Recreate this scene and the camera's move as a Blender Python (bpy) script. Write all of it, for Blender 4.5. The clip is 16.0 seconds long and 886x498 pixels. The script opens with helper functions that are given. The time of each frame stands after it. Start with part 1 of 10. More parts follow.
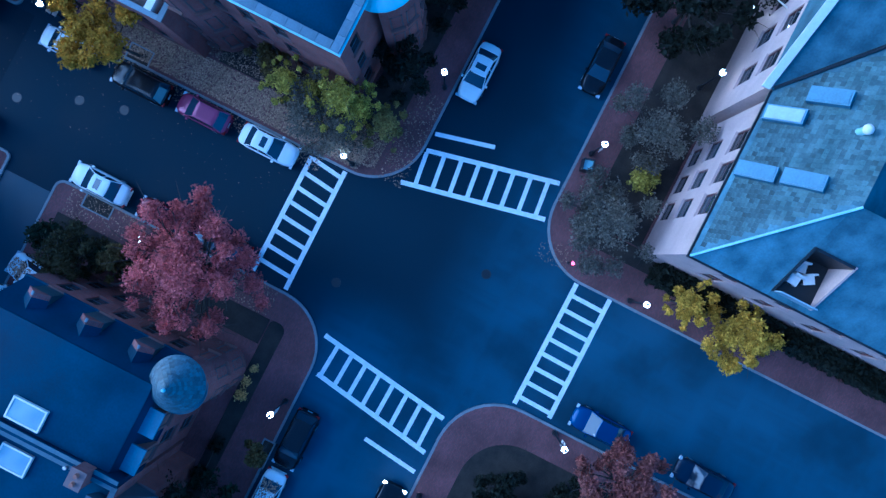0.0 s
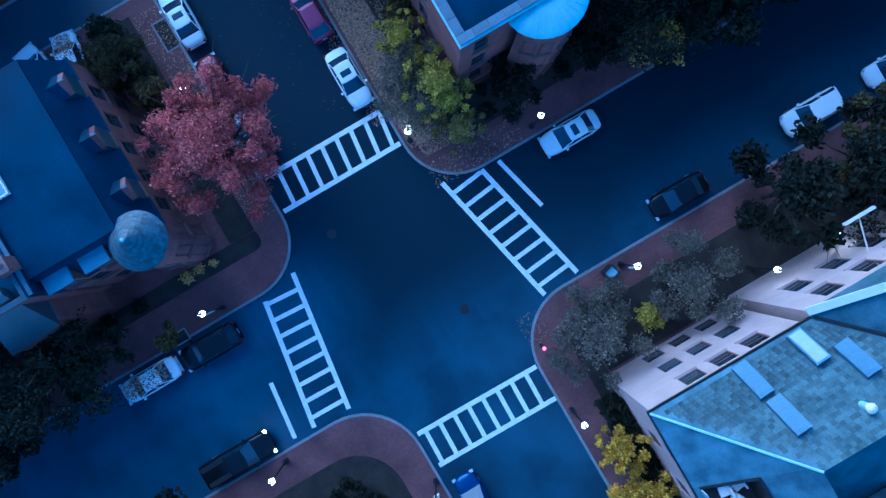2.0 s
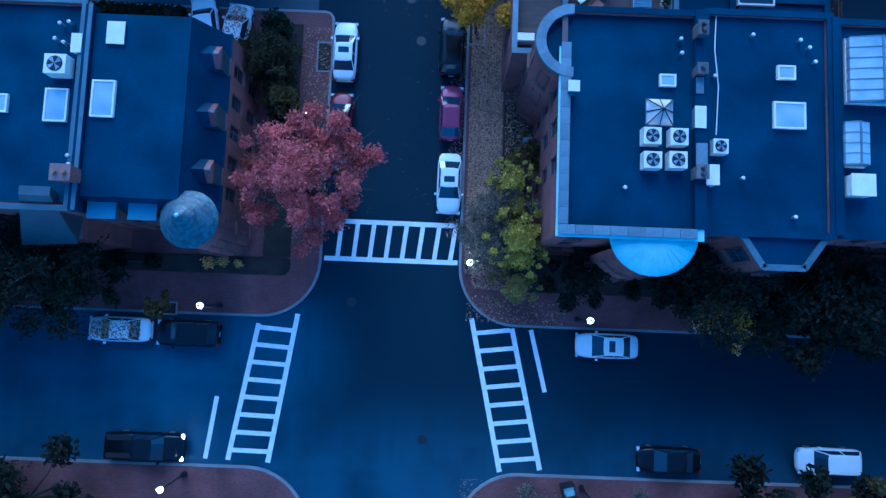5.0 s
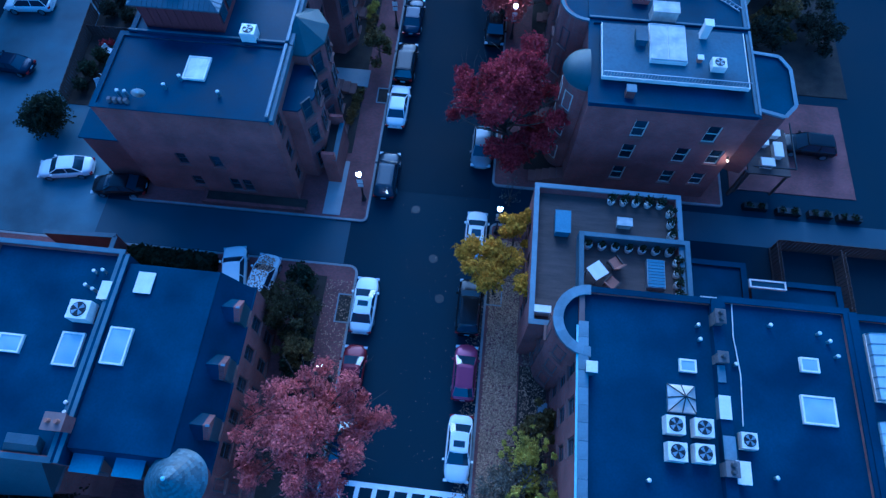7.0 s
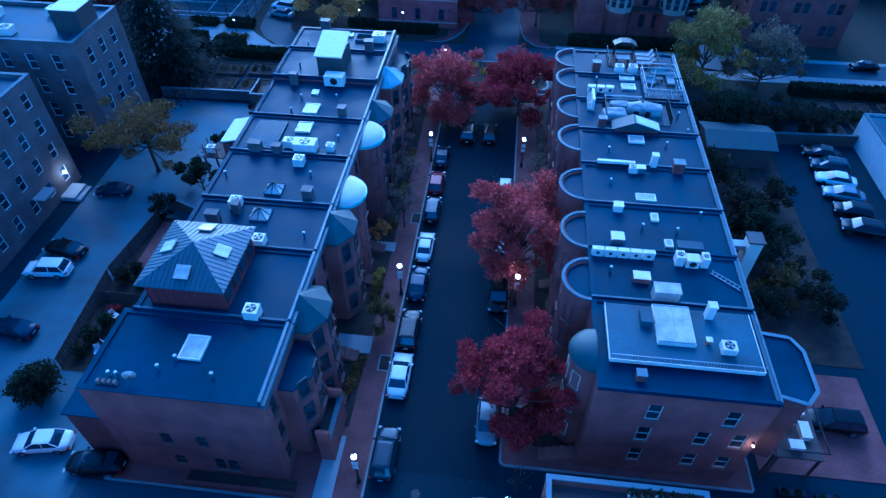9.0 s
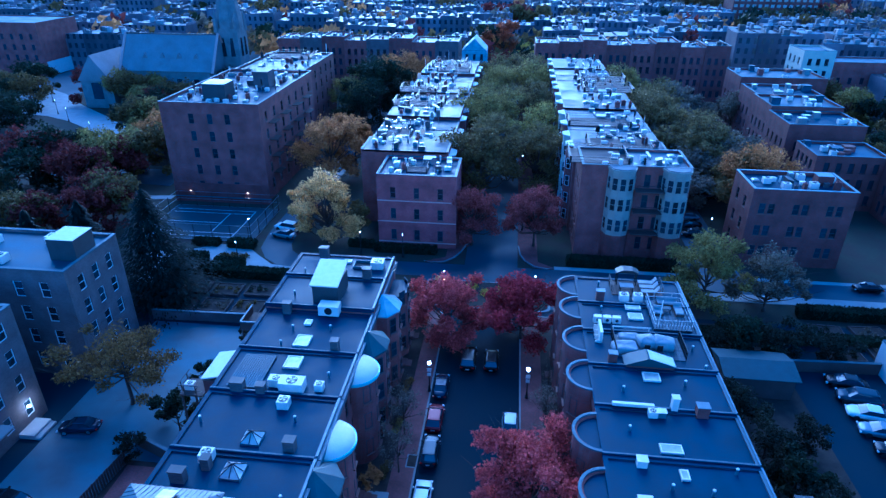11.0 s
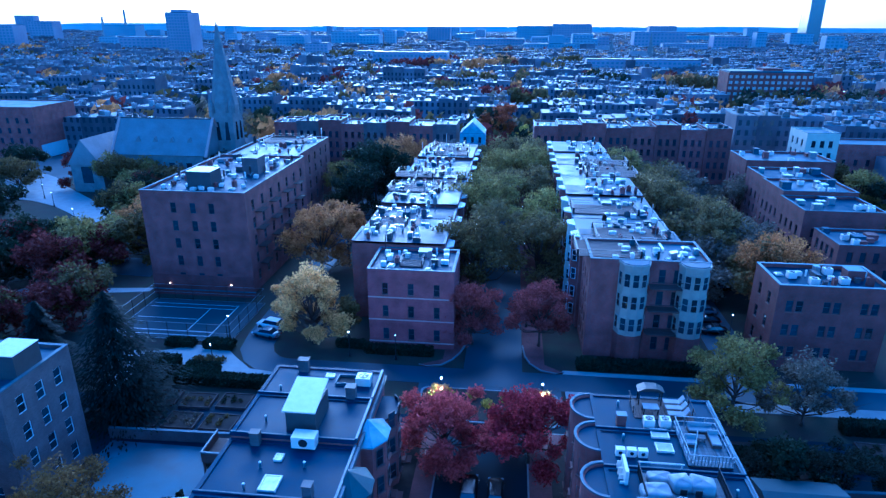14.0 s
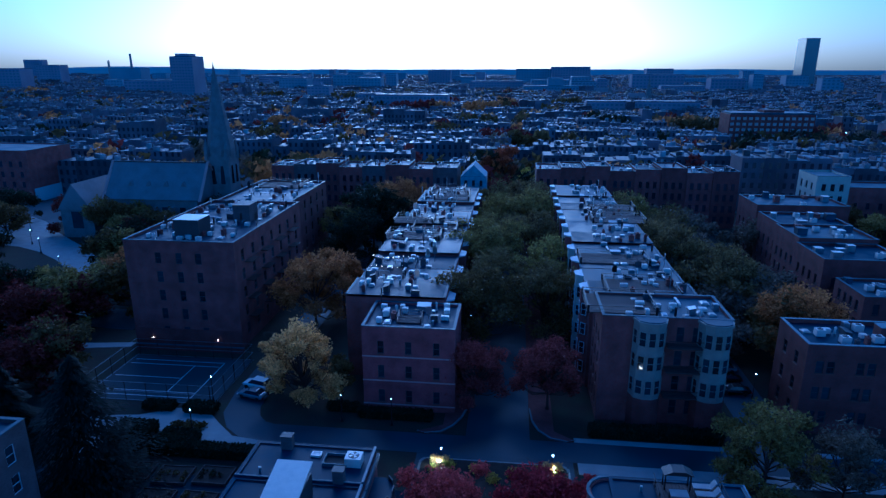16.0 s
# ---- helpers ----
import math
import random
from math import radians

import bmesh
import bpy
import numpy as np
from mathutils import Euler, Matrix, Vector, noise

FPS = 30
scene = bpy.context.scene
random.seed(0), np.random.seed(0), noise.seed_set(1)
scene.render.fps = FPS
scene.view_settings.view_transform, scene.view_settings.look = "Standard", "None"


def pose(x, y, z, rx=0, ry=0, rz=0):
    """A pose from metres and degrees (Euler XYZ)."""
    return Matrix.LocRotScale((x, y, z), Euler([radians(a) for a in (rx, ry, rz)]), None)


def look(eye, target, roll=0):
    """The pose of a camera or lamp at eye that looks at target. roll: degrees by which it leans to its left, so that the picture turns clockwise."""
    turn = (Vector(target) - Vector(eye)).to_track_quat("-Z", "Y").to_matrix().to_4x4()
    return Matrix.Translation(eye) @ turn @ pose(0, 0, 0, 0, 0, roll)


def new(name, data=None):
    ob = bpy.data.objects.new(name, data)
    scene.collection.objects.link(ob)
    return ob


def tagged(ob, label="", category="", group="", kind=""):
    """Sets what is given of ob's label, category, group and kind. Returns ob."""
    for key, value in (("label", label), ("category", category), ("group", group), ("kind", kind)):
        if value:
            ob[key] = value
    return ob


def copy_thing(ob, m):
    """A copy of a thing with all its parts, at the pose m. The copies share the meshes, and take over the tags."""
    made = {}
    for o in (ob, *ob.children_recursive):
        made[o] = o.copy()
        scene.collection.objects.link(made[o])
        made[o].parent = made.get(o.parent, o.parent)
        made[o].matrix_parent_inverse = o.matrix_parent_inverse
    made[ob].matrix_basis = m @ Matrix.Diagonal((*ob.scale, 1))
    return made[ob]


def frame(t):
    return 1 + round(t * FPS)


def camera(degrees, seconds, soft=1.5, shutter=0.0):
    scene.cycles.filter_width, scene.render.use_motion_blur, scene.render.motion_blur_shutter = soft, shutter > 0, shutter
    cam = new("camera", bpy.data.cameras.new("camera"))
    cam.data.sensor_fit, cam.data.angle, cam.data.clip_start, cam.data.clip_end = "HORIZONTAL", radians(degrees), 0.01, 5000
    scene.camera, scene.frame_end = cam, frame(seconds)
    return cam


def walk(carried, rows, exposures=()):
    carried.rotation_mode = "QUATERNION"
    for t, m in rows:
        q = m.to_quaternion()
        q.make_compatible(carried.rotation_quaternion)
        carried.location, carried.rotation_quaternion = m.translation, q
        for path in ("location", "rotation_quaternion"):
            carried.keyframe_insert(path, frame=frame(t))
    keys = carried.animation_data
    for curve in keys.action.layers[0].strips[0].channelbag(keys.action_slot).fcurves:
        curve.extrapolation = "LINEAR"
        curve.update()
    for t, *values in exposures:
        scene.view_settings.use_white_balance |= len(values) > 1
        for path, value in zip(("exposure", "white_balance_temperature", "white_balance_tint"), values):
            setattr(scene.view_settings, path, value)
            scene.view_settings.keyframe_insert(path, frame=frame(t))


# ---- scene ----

# ---- camera and its flight ----
PATH = [
    (0, 2.551, -0.136, 42.756, 0.541, 0.311, -63.112),
    (0.5, 2.737, 0.039, 42.404, 0.467, 0.272, -54.837),
    (1, 3.027, 0.483, 42.194, 0.090, 0.039, -46.657),
    (1.5, 3.240, 1.088, 42.093, -0.347, -0.262, -38.601),
    (2, 3.358, 1.717, 42.014, -0.721, -0.504, -30.369),
    (2.5, 3.483, 2.262, 41.975, -1.043, -0.507, -21.732),
    (3, 3.539, 2.871, 41.950, -1.404, -0.467, -13.435),
    (3.5, 3.546, 3.625, 41.964, -1.525, -0.425, -6.622),
    (4, 3.551, 4.385, 42.064, -0.682, -0.329, -1.961),
    (4.5, 3.511, 5.105, 42.217, 1.544, -0.272, 0.734),
    (5, 3.372, 5.823, 42.345, 5.158, -0.367, 2.175),
    (5.5, 3.172, 6.589, 42.374, 9.781, -0.565, 3.185),
    (6, 3.071, 7.396, 42.297, 14.775, -0.587, 4.260),
    (6.5, 3.055, 8.189, 42.206, 19.790, -0.423, 5.273),
    (7, 3.042, 8.908, 42.168, 24.869, -0.327, 5.978),
    (7.5, 3.069, 9.622, 42.163, 30.029, -0.238, 6.412),
    (8, 2.998, 10.576, 42.263, 35.134, -0.203, 6.535),
    (8.5, 2.825, 11.794, 42.517, 40.154, -0.214, 6.494),
    (9, 2.794, 13.130, 42.765, 45.251, -0.090, 6.528),
    (9.5, 2.702, 14.531, 42.963, 50.412, -0.045, 6.553),
    (10, 2.488, 15.941, 43.113, 55.540, -0.129, 6.552),
    (10.5, 2.256, 17.274, 43.184, 60.083, -0.214, 6.505),
    (11, 2.057, 18.541, 43.201, 63.261, -0.248, 6.410),
    (11.5, 1.942, 19.797, 43.205, 64.884, -0.222, 6.332),
    (12, 1.930, 21.104, 43.221, 65.346, -0.156, 6.335),
    (12.5, 1.938, 22.490, 43.244, 65.464, -0.115, 6.398),
    (13, 1.790, 23.936, 43.227, 66.245, -0.168, 6.383),
    (13.5, 1.580, 25.401, 43.170, 68.048, -0.195, 6.301),
    (14, 1.530, 26.883, 43.198, 70.087, -0.112, 6.308),
    (14.5, 1.459, 28.463, 43.265, 72.056, -0.080, 6.308),
    (15, 1.347, 30.008, 43.326, 74.296, -0.056, 6.322),
    (15.5, 1.195, 31.377, 43.347, 75.874, -0.014, 6.373),
    (16, 0.973, 32.854, 43.249, 73.692, -0.015, 6.356),
]
cam = camera(71.3, 16.0, 1.4)
EXPOSURE = [(0, 1.42, 3510, 2), (5.5, 1.42, 3540, 3), (7.5, 1.42, 3370, 5), (10, 1.5, 3270, 8), (12.5, 1.62, 3280, 9), (13.5, 1.71, 3280, 9), (14.3, 1.64, 3310, 10), (15, 0.47, 3270, 11), (15.5, -0.22, 3270, 12), (16, -0.28, 3270, 12)]
walk(cam, [(t, pose(x, y, z, a, b, c)) for t, x, y, z, a, b, c in PATH], EXPOSURE)

# ---- dusk sky and the last low sun ----
world = bpy.data.worlds.new("dusk_sky")
scene.world = world
world.use_nodes = True
wn, wl = world.node_tree.nodes, world.node_tree.links
sky = wn.new("ShaderNodeTexSky")
sky.sky_type, sky.sun_disc = "NISHITA", False
sky.sun_elevation, sky.sun_rotation = radians(13), radians(-9)
sky.air_density, sky.dust_density, sky.ozone_density = 1.0, 2.3, 3.0
wn["Background"].inputs["Strength"].default_value = 0.12
wl.new(sky.outputs[0], wn["Background"].inputs["Color"])
sun = new("sun", bpy.data.lights.new("sun", "SUN"))
sun.data.energy, sun.data.angle, sun.data.color = 0.5, radians(40), (1.0, 0.93, 0.88)
sun.matrix_world = look((-17, 90, 80), (0, 0, 0))

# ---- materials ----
MUTE = 0.8  # scales all but near-whites darker: contrast put into the base colours


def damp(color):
    return tuple(c * MUTE for c in color) if max(color) < 0.56 else color


def material(name, color, rough=0.7, metal=0.0, vary=0.25, scale=1.5, fine=12.0, bump=0.25, second=None, island=0.0, piece=0.0,
             emit=0.0, spec=0.5, rough_vary=0.0, stretch=(1, 1, 1), dry=True):
    """A surface with broad stains and fine grain; second: the colour that the broad stains lean to."""
    m = bpy.data.materials.new(name)
    m.use_nodes = True
    n, l = m.node_tree.nodes, m.node_tree.links
    b = n["Principled BSDF"]
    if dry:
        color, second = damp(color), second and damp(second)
    b.inputs["Roughness"].default_value, b.inputs["Metallic"].default_value = rough, metal
    b.inputs["Specular IOR Level"].default_value = spec
    tc, mp = n.new("ShaderNodeTexCoord"), n.new("ShaderNodeMapping")
    mp.inputs["Scale"].default_value = stretch
    l.new(tc.outputs["Object"], mp.inputs[0])
    broad, grain = n.new("ShaderNodeTexNoise"), n.new("ShaderNodeTexNoise")
    broad.inputs["Scale"].default_value, broad.inputs["Detail"].default_value = scale, 6
    grain.inputs["Scale"].default_value, grain.inputs["Detail"].default_value = fine, 3
    for t in (broad, grain):
        l.new(mp.outputs[0], t.inputs["Vector"])
    ramp = n.new("ShaderNodeValToRGB")
    ramp.color_ramp.elements[0].position, ramp.color_ramp.elements[1].position = 0.32, 0.68
    other = second or tuple(c * (1 - vary) for c in color)
    ramp.color_ramp.elements[0].color, ramp.color_ramp.elements[1].color = (*other, 1), (*color, 1)
    l.new(broad.outputs["Fac"], ramp.inputs[0])
    hsv = n.new("ShaderNodeHueSaturation")
    l.new(ramp.outputs[0], hsv.inputs["Color"])
    mr = n.new("ShaderNodeMapRange")
    mr.inputs["To Min"].default_value, mr.inputs["To Max"].default_value = 1 - vary, 1 + vary
    l.new(grain.outputs["Fac"], mr.inputs["Value"])
    value = mr.outputs[0]
    for amount, kind, out in ((island, "ShaderNodeNewGeometry", "Random Per Island"), (piece, "ShaderNodeObjectInfo", "Random")):
        if amount:
            g, r, mul = n.new(kind), n.new("ShaderNodeMapRange"), n.new("ShaderNodeMath")
            r.inputs["To Min"].default_value, r.inputs["To Max"].default_value = 1 - amount, 1 + amount
            mul.operation = "MULTIPLY"
            l.new(g.outputs[out], r.inputs["Value"])
            l.new(value, mul.inputs[0])
            l.new(r.outputs[0], mul.inputs[1])
            value = mul.outputs[0]
    l.new(value, hsv.inputs["Value"])
    l.new(hsv.outputs[0], b.inputs["Base Color"])
    if rough_vary:
        rr = n.new("ShaderNodeMapRange")
        rr.inputs["From Min"].default_value, rr.inputs["From Max"].default_value = 0.3, 0.7
        rr.inputs["To Min"].default_value, rr.inputs["To Max"].default_value = max(rough - rough_vary, 0.03), min(rough + rough_vary, 1)
        l.new(broad.outputs["Fac"], rr.inputs["Value"])
        l.new(rr.outputs[0], b.inputs["Roughness"])
    if bump:
        bp = n.new("ShaderNodeBump")
        bp.inputs["Strength"].default_value, bp.inputs["Distance"].default_value = bump, 0.02
        l.new(grain.outputs["Fac"], bp.inputs["Height"])
        l.new(bp.outputs[0], b.inputs["Normal"])
    if emit:
        b.inputs["Emission Color"].default_value, b.inputs["Emission Strength"].default_value = (*color, 1), emit
    return m


def brickwork(name, color, mortar, rows=0.075, length=0.21, flat=False):
    """Coursed masonry: brick and mortar colours, soot stains, joints sunk by a bump."""
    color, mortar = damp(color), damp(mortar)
    m = bpy.data.materials.new(name)
    m.use_nodes = True
    n, l = m.node_tree.nodes, m.node_tree.links
    b = n["Principled BSDF"]
    b.inputs["Roughness"].default_value = 0.85
    tc = n.new("ShaderNodeTexCoord")
    vec = tc.outputs["Object"]
    if not flat:
        sp, add, cb = n.new("ShaderNodeSeparateXYZ"), n.new("ShaderNodeMath"), n.new("ShaderNodeCombineXYZ")
        l.new(vec, sp.inputs[0])
        l.new(sp.outputs[0], add.inputs[0])
        l.new(sp.outputs[1], add.inputs[1])
        l.new(add.outputs[0], cb.inputs[0])
        l.new(sp.outputs[2], cb.inputs[1])
        vec = cb.outputs[0]
    br = n.new("ShaderNodeTexBrick")
    br.inputs["Scale"].default_value, br.inputs["Mortar Size"].default_value = 1.0, rows * 0.13
    br.inputs["Brick Width"].default_value, br.inputs["Row Height"].default_value = length, rows
    br.inputs["Color1"].default_value = (*color, 1)
    br.inputs["Color2"].default_value = (*(c * 0.72 for c in color), 1)
    br.inputs["Mortar"].default_value = (*mortar, 1)
    l.new(vec, br.inputs["Vector"])
    ns = n.new("ShaderNodeTexNoise")
    ns.inputs["Scale"].default_value, ns.inputs["Detail"].default_value = 0.45, 8
    l.new(tc.outputs["Object"], ns.inputs["Vector"])
    mr = n.new("ShaderNodeMapRange")
    mr.inputs["From Min"].default_value, mr.inputs["From Max"].default_value = 0.3, 0.7
    mr.inputs["To Min"].default_value, mr.inputs["To Max"].default_value = 0.62, 1.2
    l.new(ns.outputs["Fac"], mr.inputs["Value"])
    hsv = n.new("ShaderNodeHueSaturation")
    l.new(br.outputs["Color"], hsv.inputs["Color"])
    l.new(mr.outputs[0], hsv.inputs["Value"])
    l.new(hsv.outputs[0], b.inputs["Base Color"])
    bp = n.new("ShaderNodeBump")
    bp.inputs["Strength"].default_value, bp.inputs["Distance"].default_value, bp.invert = 0.5, 0.01, True
    l.new(br.outputs["Fac"], bp.inputs["Height"])
    l.new(bp.outputs[0], b.inputs["Normal"])
    return m


def worn_asphalt():
    """Old asphalt streaked by tyres; wear and a painted wet sheen pale it to the south-west, darker north and east."""
    m = material("worn_asphalt_with_sheen", (0.05, 0.086, 0.128), 0.72, vary=0.2, scale=0.16, fine=30, bump=0.15, rough_vary=0.15, spec=0.1)
    n, l = m.node_tree.nodes, m.node_tree.links
    b = n["Principled BSDF"]
    tc, sp = n.new("ShaderNodeTexCoord"), n.new("ShaderNodeSeparateXYZ")
    l.new(tc.outputs["Object"], sp.inputs[0])

    def maths(op, a, c):
        q = n.new("ShaderNodeMath")
        q.operation = op
        for k, v in enumerate((a, c)):
            if isinstance(v, (int, float)):
                q.inputs[k].default_value = v
            else:
                l.new(v, q.inputs[k])
        return q.outputs[0]

    def band(value, lo, hi):
        r = n.new("ShaderNodeMapRange")
        r.interpolation_type = "SMOOTHSTEP"
        r.inputs["From Min"].default_value, r.inputs["From Max"].default_value = lo, hi
        l.new(value, r.inputs["Value"])
        return r.outputs[0]

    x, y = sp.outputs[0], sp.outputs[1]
    # position mask for the wet sheen painted into the colour
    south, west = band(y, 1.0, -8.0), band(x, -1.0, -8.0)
    wear_sheen = maths("MAXIMUM", south, maths("MULTIPLY", west, band(y, 9.0, 3.0)))
    streaks = []
    for stretch in ((1.3, 0.06, 1), (0.07, 1.1, 1)):
        mp, ns = n.new("ShaderNodeMapping"), n.new("ShaderNodeTexNoise")
        mp.inputs["Scale"].default_value = stretch
        ns.inputs["Scale"].default_value, ns.inputs["Detail"].default_value = 0.6, 4
        l.new(tc.outputs["Object"], mp.inputs[0])
        l.new(mp.outputs[0], ns.inputs["Vector"])
        streaks.append(band(ns.outputs["Fac"], 0.36, 0.62))
    patch = n.new("ShaderNodeTexNoise")
    patch.inputs["Scale"].default_value, patch.inputs["Detail"].default_value = 0.17, 5
    l.new(tc.outputs["Object"], patch.inputs["Vector"])
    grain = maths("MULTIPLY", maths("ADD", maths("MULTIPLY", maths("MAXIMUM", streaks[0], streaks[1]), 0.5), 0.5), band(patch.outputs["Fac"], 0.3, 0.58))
    level = maths("ADD", maths("MULTIPLY", wear_sheen, maths("ADD", maths("MULTIPLY", grain, 0.6), 0.42)), 0.42)
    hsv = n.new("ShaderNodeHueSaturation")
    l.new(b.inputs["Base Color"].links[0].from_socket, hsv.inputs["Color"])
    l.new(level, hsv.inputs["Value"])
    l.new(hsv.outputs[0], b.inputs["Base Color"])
    return m


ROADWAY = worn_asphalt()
ASPHALT_DARK = material("newer_dark_asphalt", (0.017, 0.029, 0.044), 0.75, vary=0.2, scale=0.15, fine=30, bump=0.15, second=(0.011, 0.02, 0.031), rough_vary=0.12, spec=0.1)
PARKROAD = material("pale_park_asphalt", (0.05, 0.08, 0.11), 0.55, vary=0.2, scale=0.2, fine=18, bump=0.12, second=(0.035, 0.055, 0.075), rough_vary=0.15)
# pale base colour stands in for the yard's wet sheen
YARD = material("pale_yard_asphalt", (0.15, 0.22, 0.27), 0.6, vary=0.3, scale=0.2, fine=18, bump=0.12, second=(0.055, 0.08, 0.1), rough_vary=0.15)
GROUND = material("soil_and_grass", (0.05, 0.055, 0.03), 0.95, vary=0.3, scale=0.3, fine=4, bump=0.6, second=(0.045, 0.035, 0.025))
# paler than near soil: distance haze painted into the ground colour
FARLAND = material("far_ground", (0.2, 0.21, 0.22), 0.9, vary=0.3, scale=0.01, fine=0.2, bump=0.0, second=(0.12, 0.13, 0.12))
PAVERS = brickwork("brick_paving", (0.26, 0.095, 0.085), (0.14, 0.09, 0.08), 0.1, 0.2, flat=True)
KERB = material("granite_kerb", (0.36, 0.36, 0.35), 0.7, vary=0.25, scale=1.2, fine=25)
CONCRETE = material("concrete", (0.5, 0.49, 0.46), 0.8, vary=0.2, scale=0.6, fine=18)
PAINT = material("worn_road_paint", (0.95, 0.91, 0.86), 0.5, vary=0.06, scale=2.2, fine=20, second=(0.78, 0.78, 0.76))
BRICK = brickwork("red_brick", (0.34, 0.115, 0.09), (0.25, 0.17, 0.15))
BRICK_DARK = brickwork("sooty_brick", (0.25, 0.085, 0.07), (0.17, 0.12, 0.1))
BRICK_PINK = brickwork("painted_pink_brick", (0.4, 0.135, 0.13), (0.33, 0.16, 0.15))
BRICK_GREY = brickwork("grey_brown_brick", (0.2, 0.165, 0.16), (0.18, 0.16, 0.155))
STONE = material("pale_limestone", (0.56, 0.4, 0.34), 0.8, vary=0.16, scale=0.8, fine=9)
BROWNSTONE = material("brownstone", (0.24, 0.13, 0.1), 0.85, vary=0.2, scale=0.9, fine=14)
GREYSTONE = material("grey_church_stone", (0.34, 0.32, 0.3), 0.85, vary=0.3, scale=0.6, fine=4)
ROOF = material("dark_roof_membrane", (0.018, 0.055, 0.105), 0.5, vary=0.25, scale=0.35, fine=9, second=(0.009, 0.03, 0.06), bump=0.06, rough_vary=0.16, spec=0.15)
ROOF_PALE = material("pale_roof_coating", (0.09, 0.145, 0.2), 0.5, vary=0.25, scale=0.25, fine=5, second=(0.035, 0.05, 0.065), rough_vary=0.15, spec=0.36)
ROOF_MIX = material("mixed_flat_roofing", (0.075, 0.105, 0.135), 0.5, dry=False, vary=0.3, scale=0.05, fine=1.2, second=(0.026, 0.038, 0.05), island=0.7, bump=0.05, spec=0.38)
MOSSLATE = material("mossy_grey_slate", (0.1, 0.14, 0.15), 0.65, vary=0.35, scale=0.8, fine=9, second=(0.055, 0.085, 0.09), spec=0.3, island=0.35, piece=0.4)
SLATE = material("blue_grey_slate", (0.13, 0.195, 0.23), 0.65, vary=0.3, scale=0.8, fine=9, second=(0.055, 0.09, 0.115), spec=0.3, island=0.3, piece=0.35)
LEADED = material("grey_slate_cone", (0.11, 0.15, 0.175), 0.5, vary=0.25, scale=1.2, fine=10, island=0.4)
REDBOARD = material("dark_red_boards", (0.16, 0.04, 0.04), 0.7, vary=0.25, scale=1.0, fine=8, stretch=(6, 6, 1))
BAYCREAM = material("weathered_cream_paint", (0.5, 0.46, 0.36), 0.6, vary=0.2, scale=0.8, fine=8, second=(0.38, 0.35, 0.28))
PALEBLUE = material("pale_blue_boards", (0.42, 0.5, 0.56), 0.6, vary=0.2, scale=0.8, fine=8, second=(0.32, 0.38, 0.43))
COPING = material("pale_coping_stone", (0.13, 0.17, 0.2), 0.55, vary=0.2, scale=1.5, fine=12, piece=0.15)
COPE_PALE = material("pale_leaded_coping", (0.24, 0.28, 0.31), 0.4, vary=0.2, scale=1.5, fine=12, piece=0.15)
COPPER = material("green_copper_sheet", (0.55, 0.72, 0.72), 0.4, metal=0.2, vary=0.15, scale=0.9, fine=8, second=(0.42, 0.6, 0.61))
HOOD = material("blue_grey_hood_metal", (0.17, 0.27, 0.36), 0.45, vary=0.2, scale=1.2, fine=9)
TRIM = material("dark_bronze_trim", (0.09, 0.085, 0.085), 0.5, vary=0.2, scale=1.5, fine=10)
DOMEMETAL = material("pale_dome_metal", (0.93, 0.82, 0.62), 0.75, spec=0.2, vary=0.08, scale=1.0, fine=8, bump=0.05, second=(0.85, 0.75, 0.62))
CHURCHSLATE = material("grey_church_slate", (0.36, 0.33, 0.32), 0.7, vary=0.25, scale=0.3, fine=4)
WHITE = material("white_painted_wood", (0.74, 0.74, 0.72), 0.5, vary=0.1, scale=1.5, fine=10)
CREAM = material("cream_painted_wood", (0.68, 0.64, 0.5), 0.6, vary=0.12, scale=0.8, fine=10)
METAL = material("galvanised_metal", (0.5, 0.52, 0.54), 0.35, metal=0.7, vary=0.15, scale=2, fine=12)
WHITEMETAL = material("white_enamelled_metal", (0.9, 0.8, 0.68), 0.3, spec=0.8, vary=0.1, scale=2, fine=12)
BLACKMETAL = material("black_iron", (0.02, 0.02, 0.022), 0.45, vary=0.2, scale=3, fine=20)
GLASS = material("dark_window_glass", (0.04, 0.06, 0.08), 0.06, vary=0.3, scale=0.5, fine=1.5, bump=0.0, spec=0.8, piece=0.5)
SKYGLASS = material("pale_skylight_glazing", (0.7, 0.62, 0.52), 0.14, vary=0.12, scale=1.1, fine=5, bump=0.0, second=(0.52, 0.48, 0.42), spec=1.0)
ROOFGLASS = material("flat_skylight_glass", (0.3, 0.36, 0.4), 0.12, vary=0.2, scale=0.7, fine=3, bump=0.0, second=(0.5, 0.53, 0.54), spec=0.8, dry=False)
SEAMED = material("seamed_metal_roofing", (0.17, 0.19, 0.21), 0.35, metal=0.5, vary=0.15, scale=0.8, fine=6)
WOOD = material("weathered_decking", (0.11, 0.08, 0.065), 0.8, vary=0.3, scale=0.7, fine=8, stretch=(1, 6, 1), island=0.2)
TENNIS = material("dark_court_surface", (0.05, 0.07, 0.08), 0.7, vary=0.15, scale=0.3, fine=8)
TAR = material("black_rubber", (0.018, 0.018, 0.019), 0.75, vary=0.2, scale=4, fine=20)
BARK = material("tree_bark", (0.11, 0.085, 0.065), 0.95, vary=0.35, scale=3, fine=16, bump=0.8)
SOIL = material("dark_planting_soil", (0.024, 0.019, 0.015), 0.95, vary=0.35, scale=0.9, fine=9, bump=0.8, second=(0.06, 0.045, 0.03))
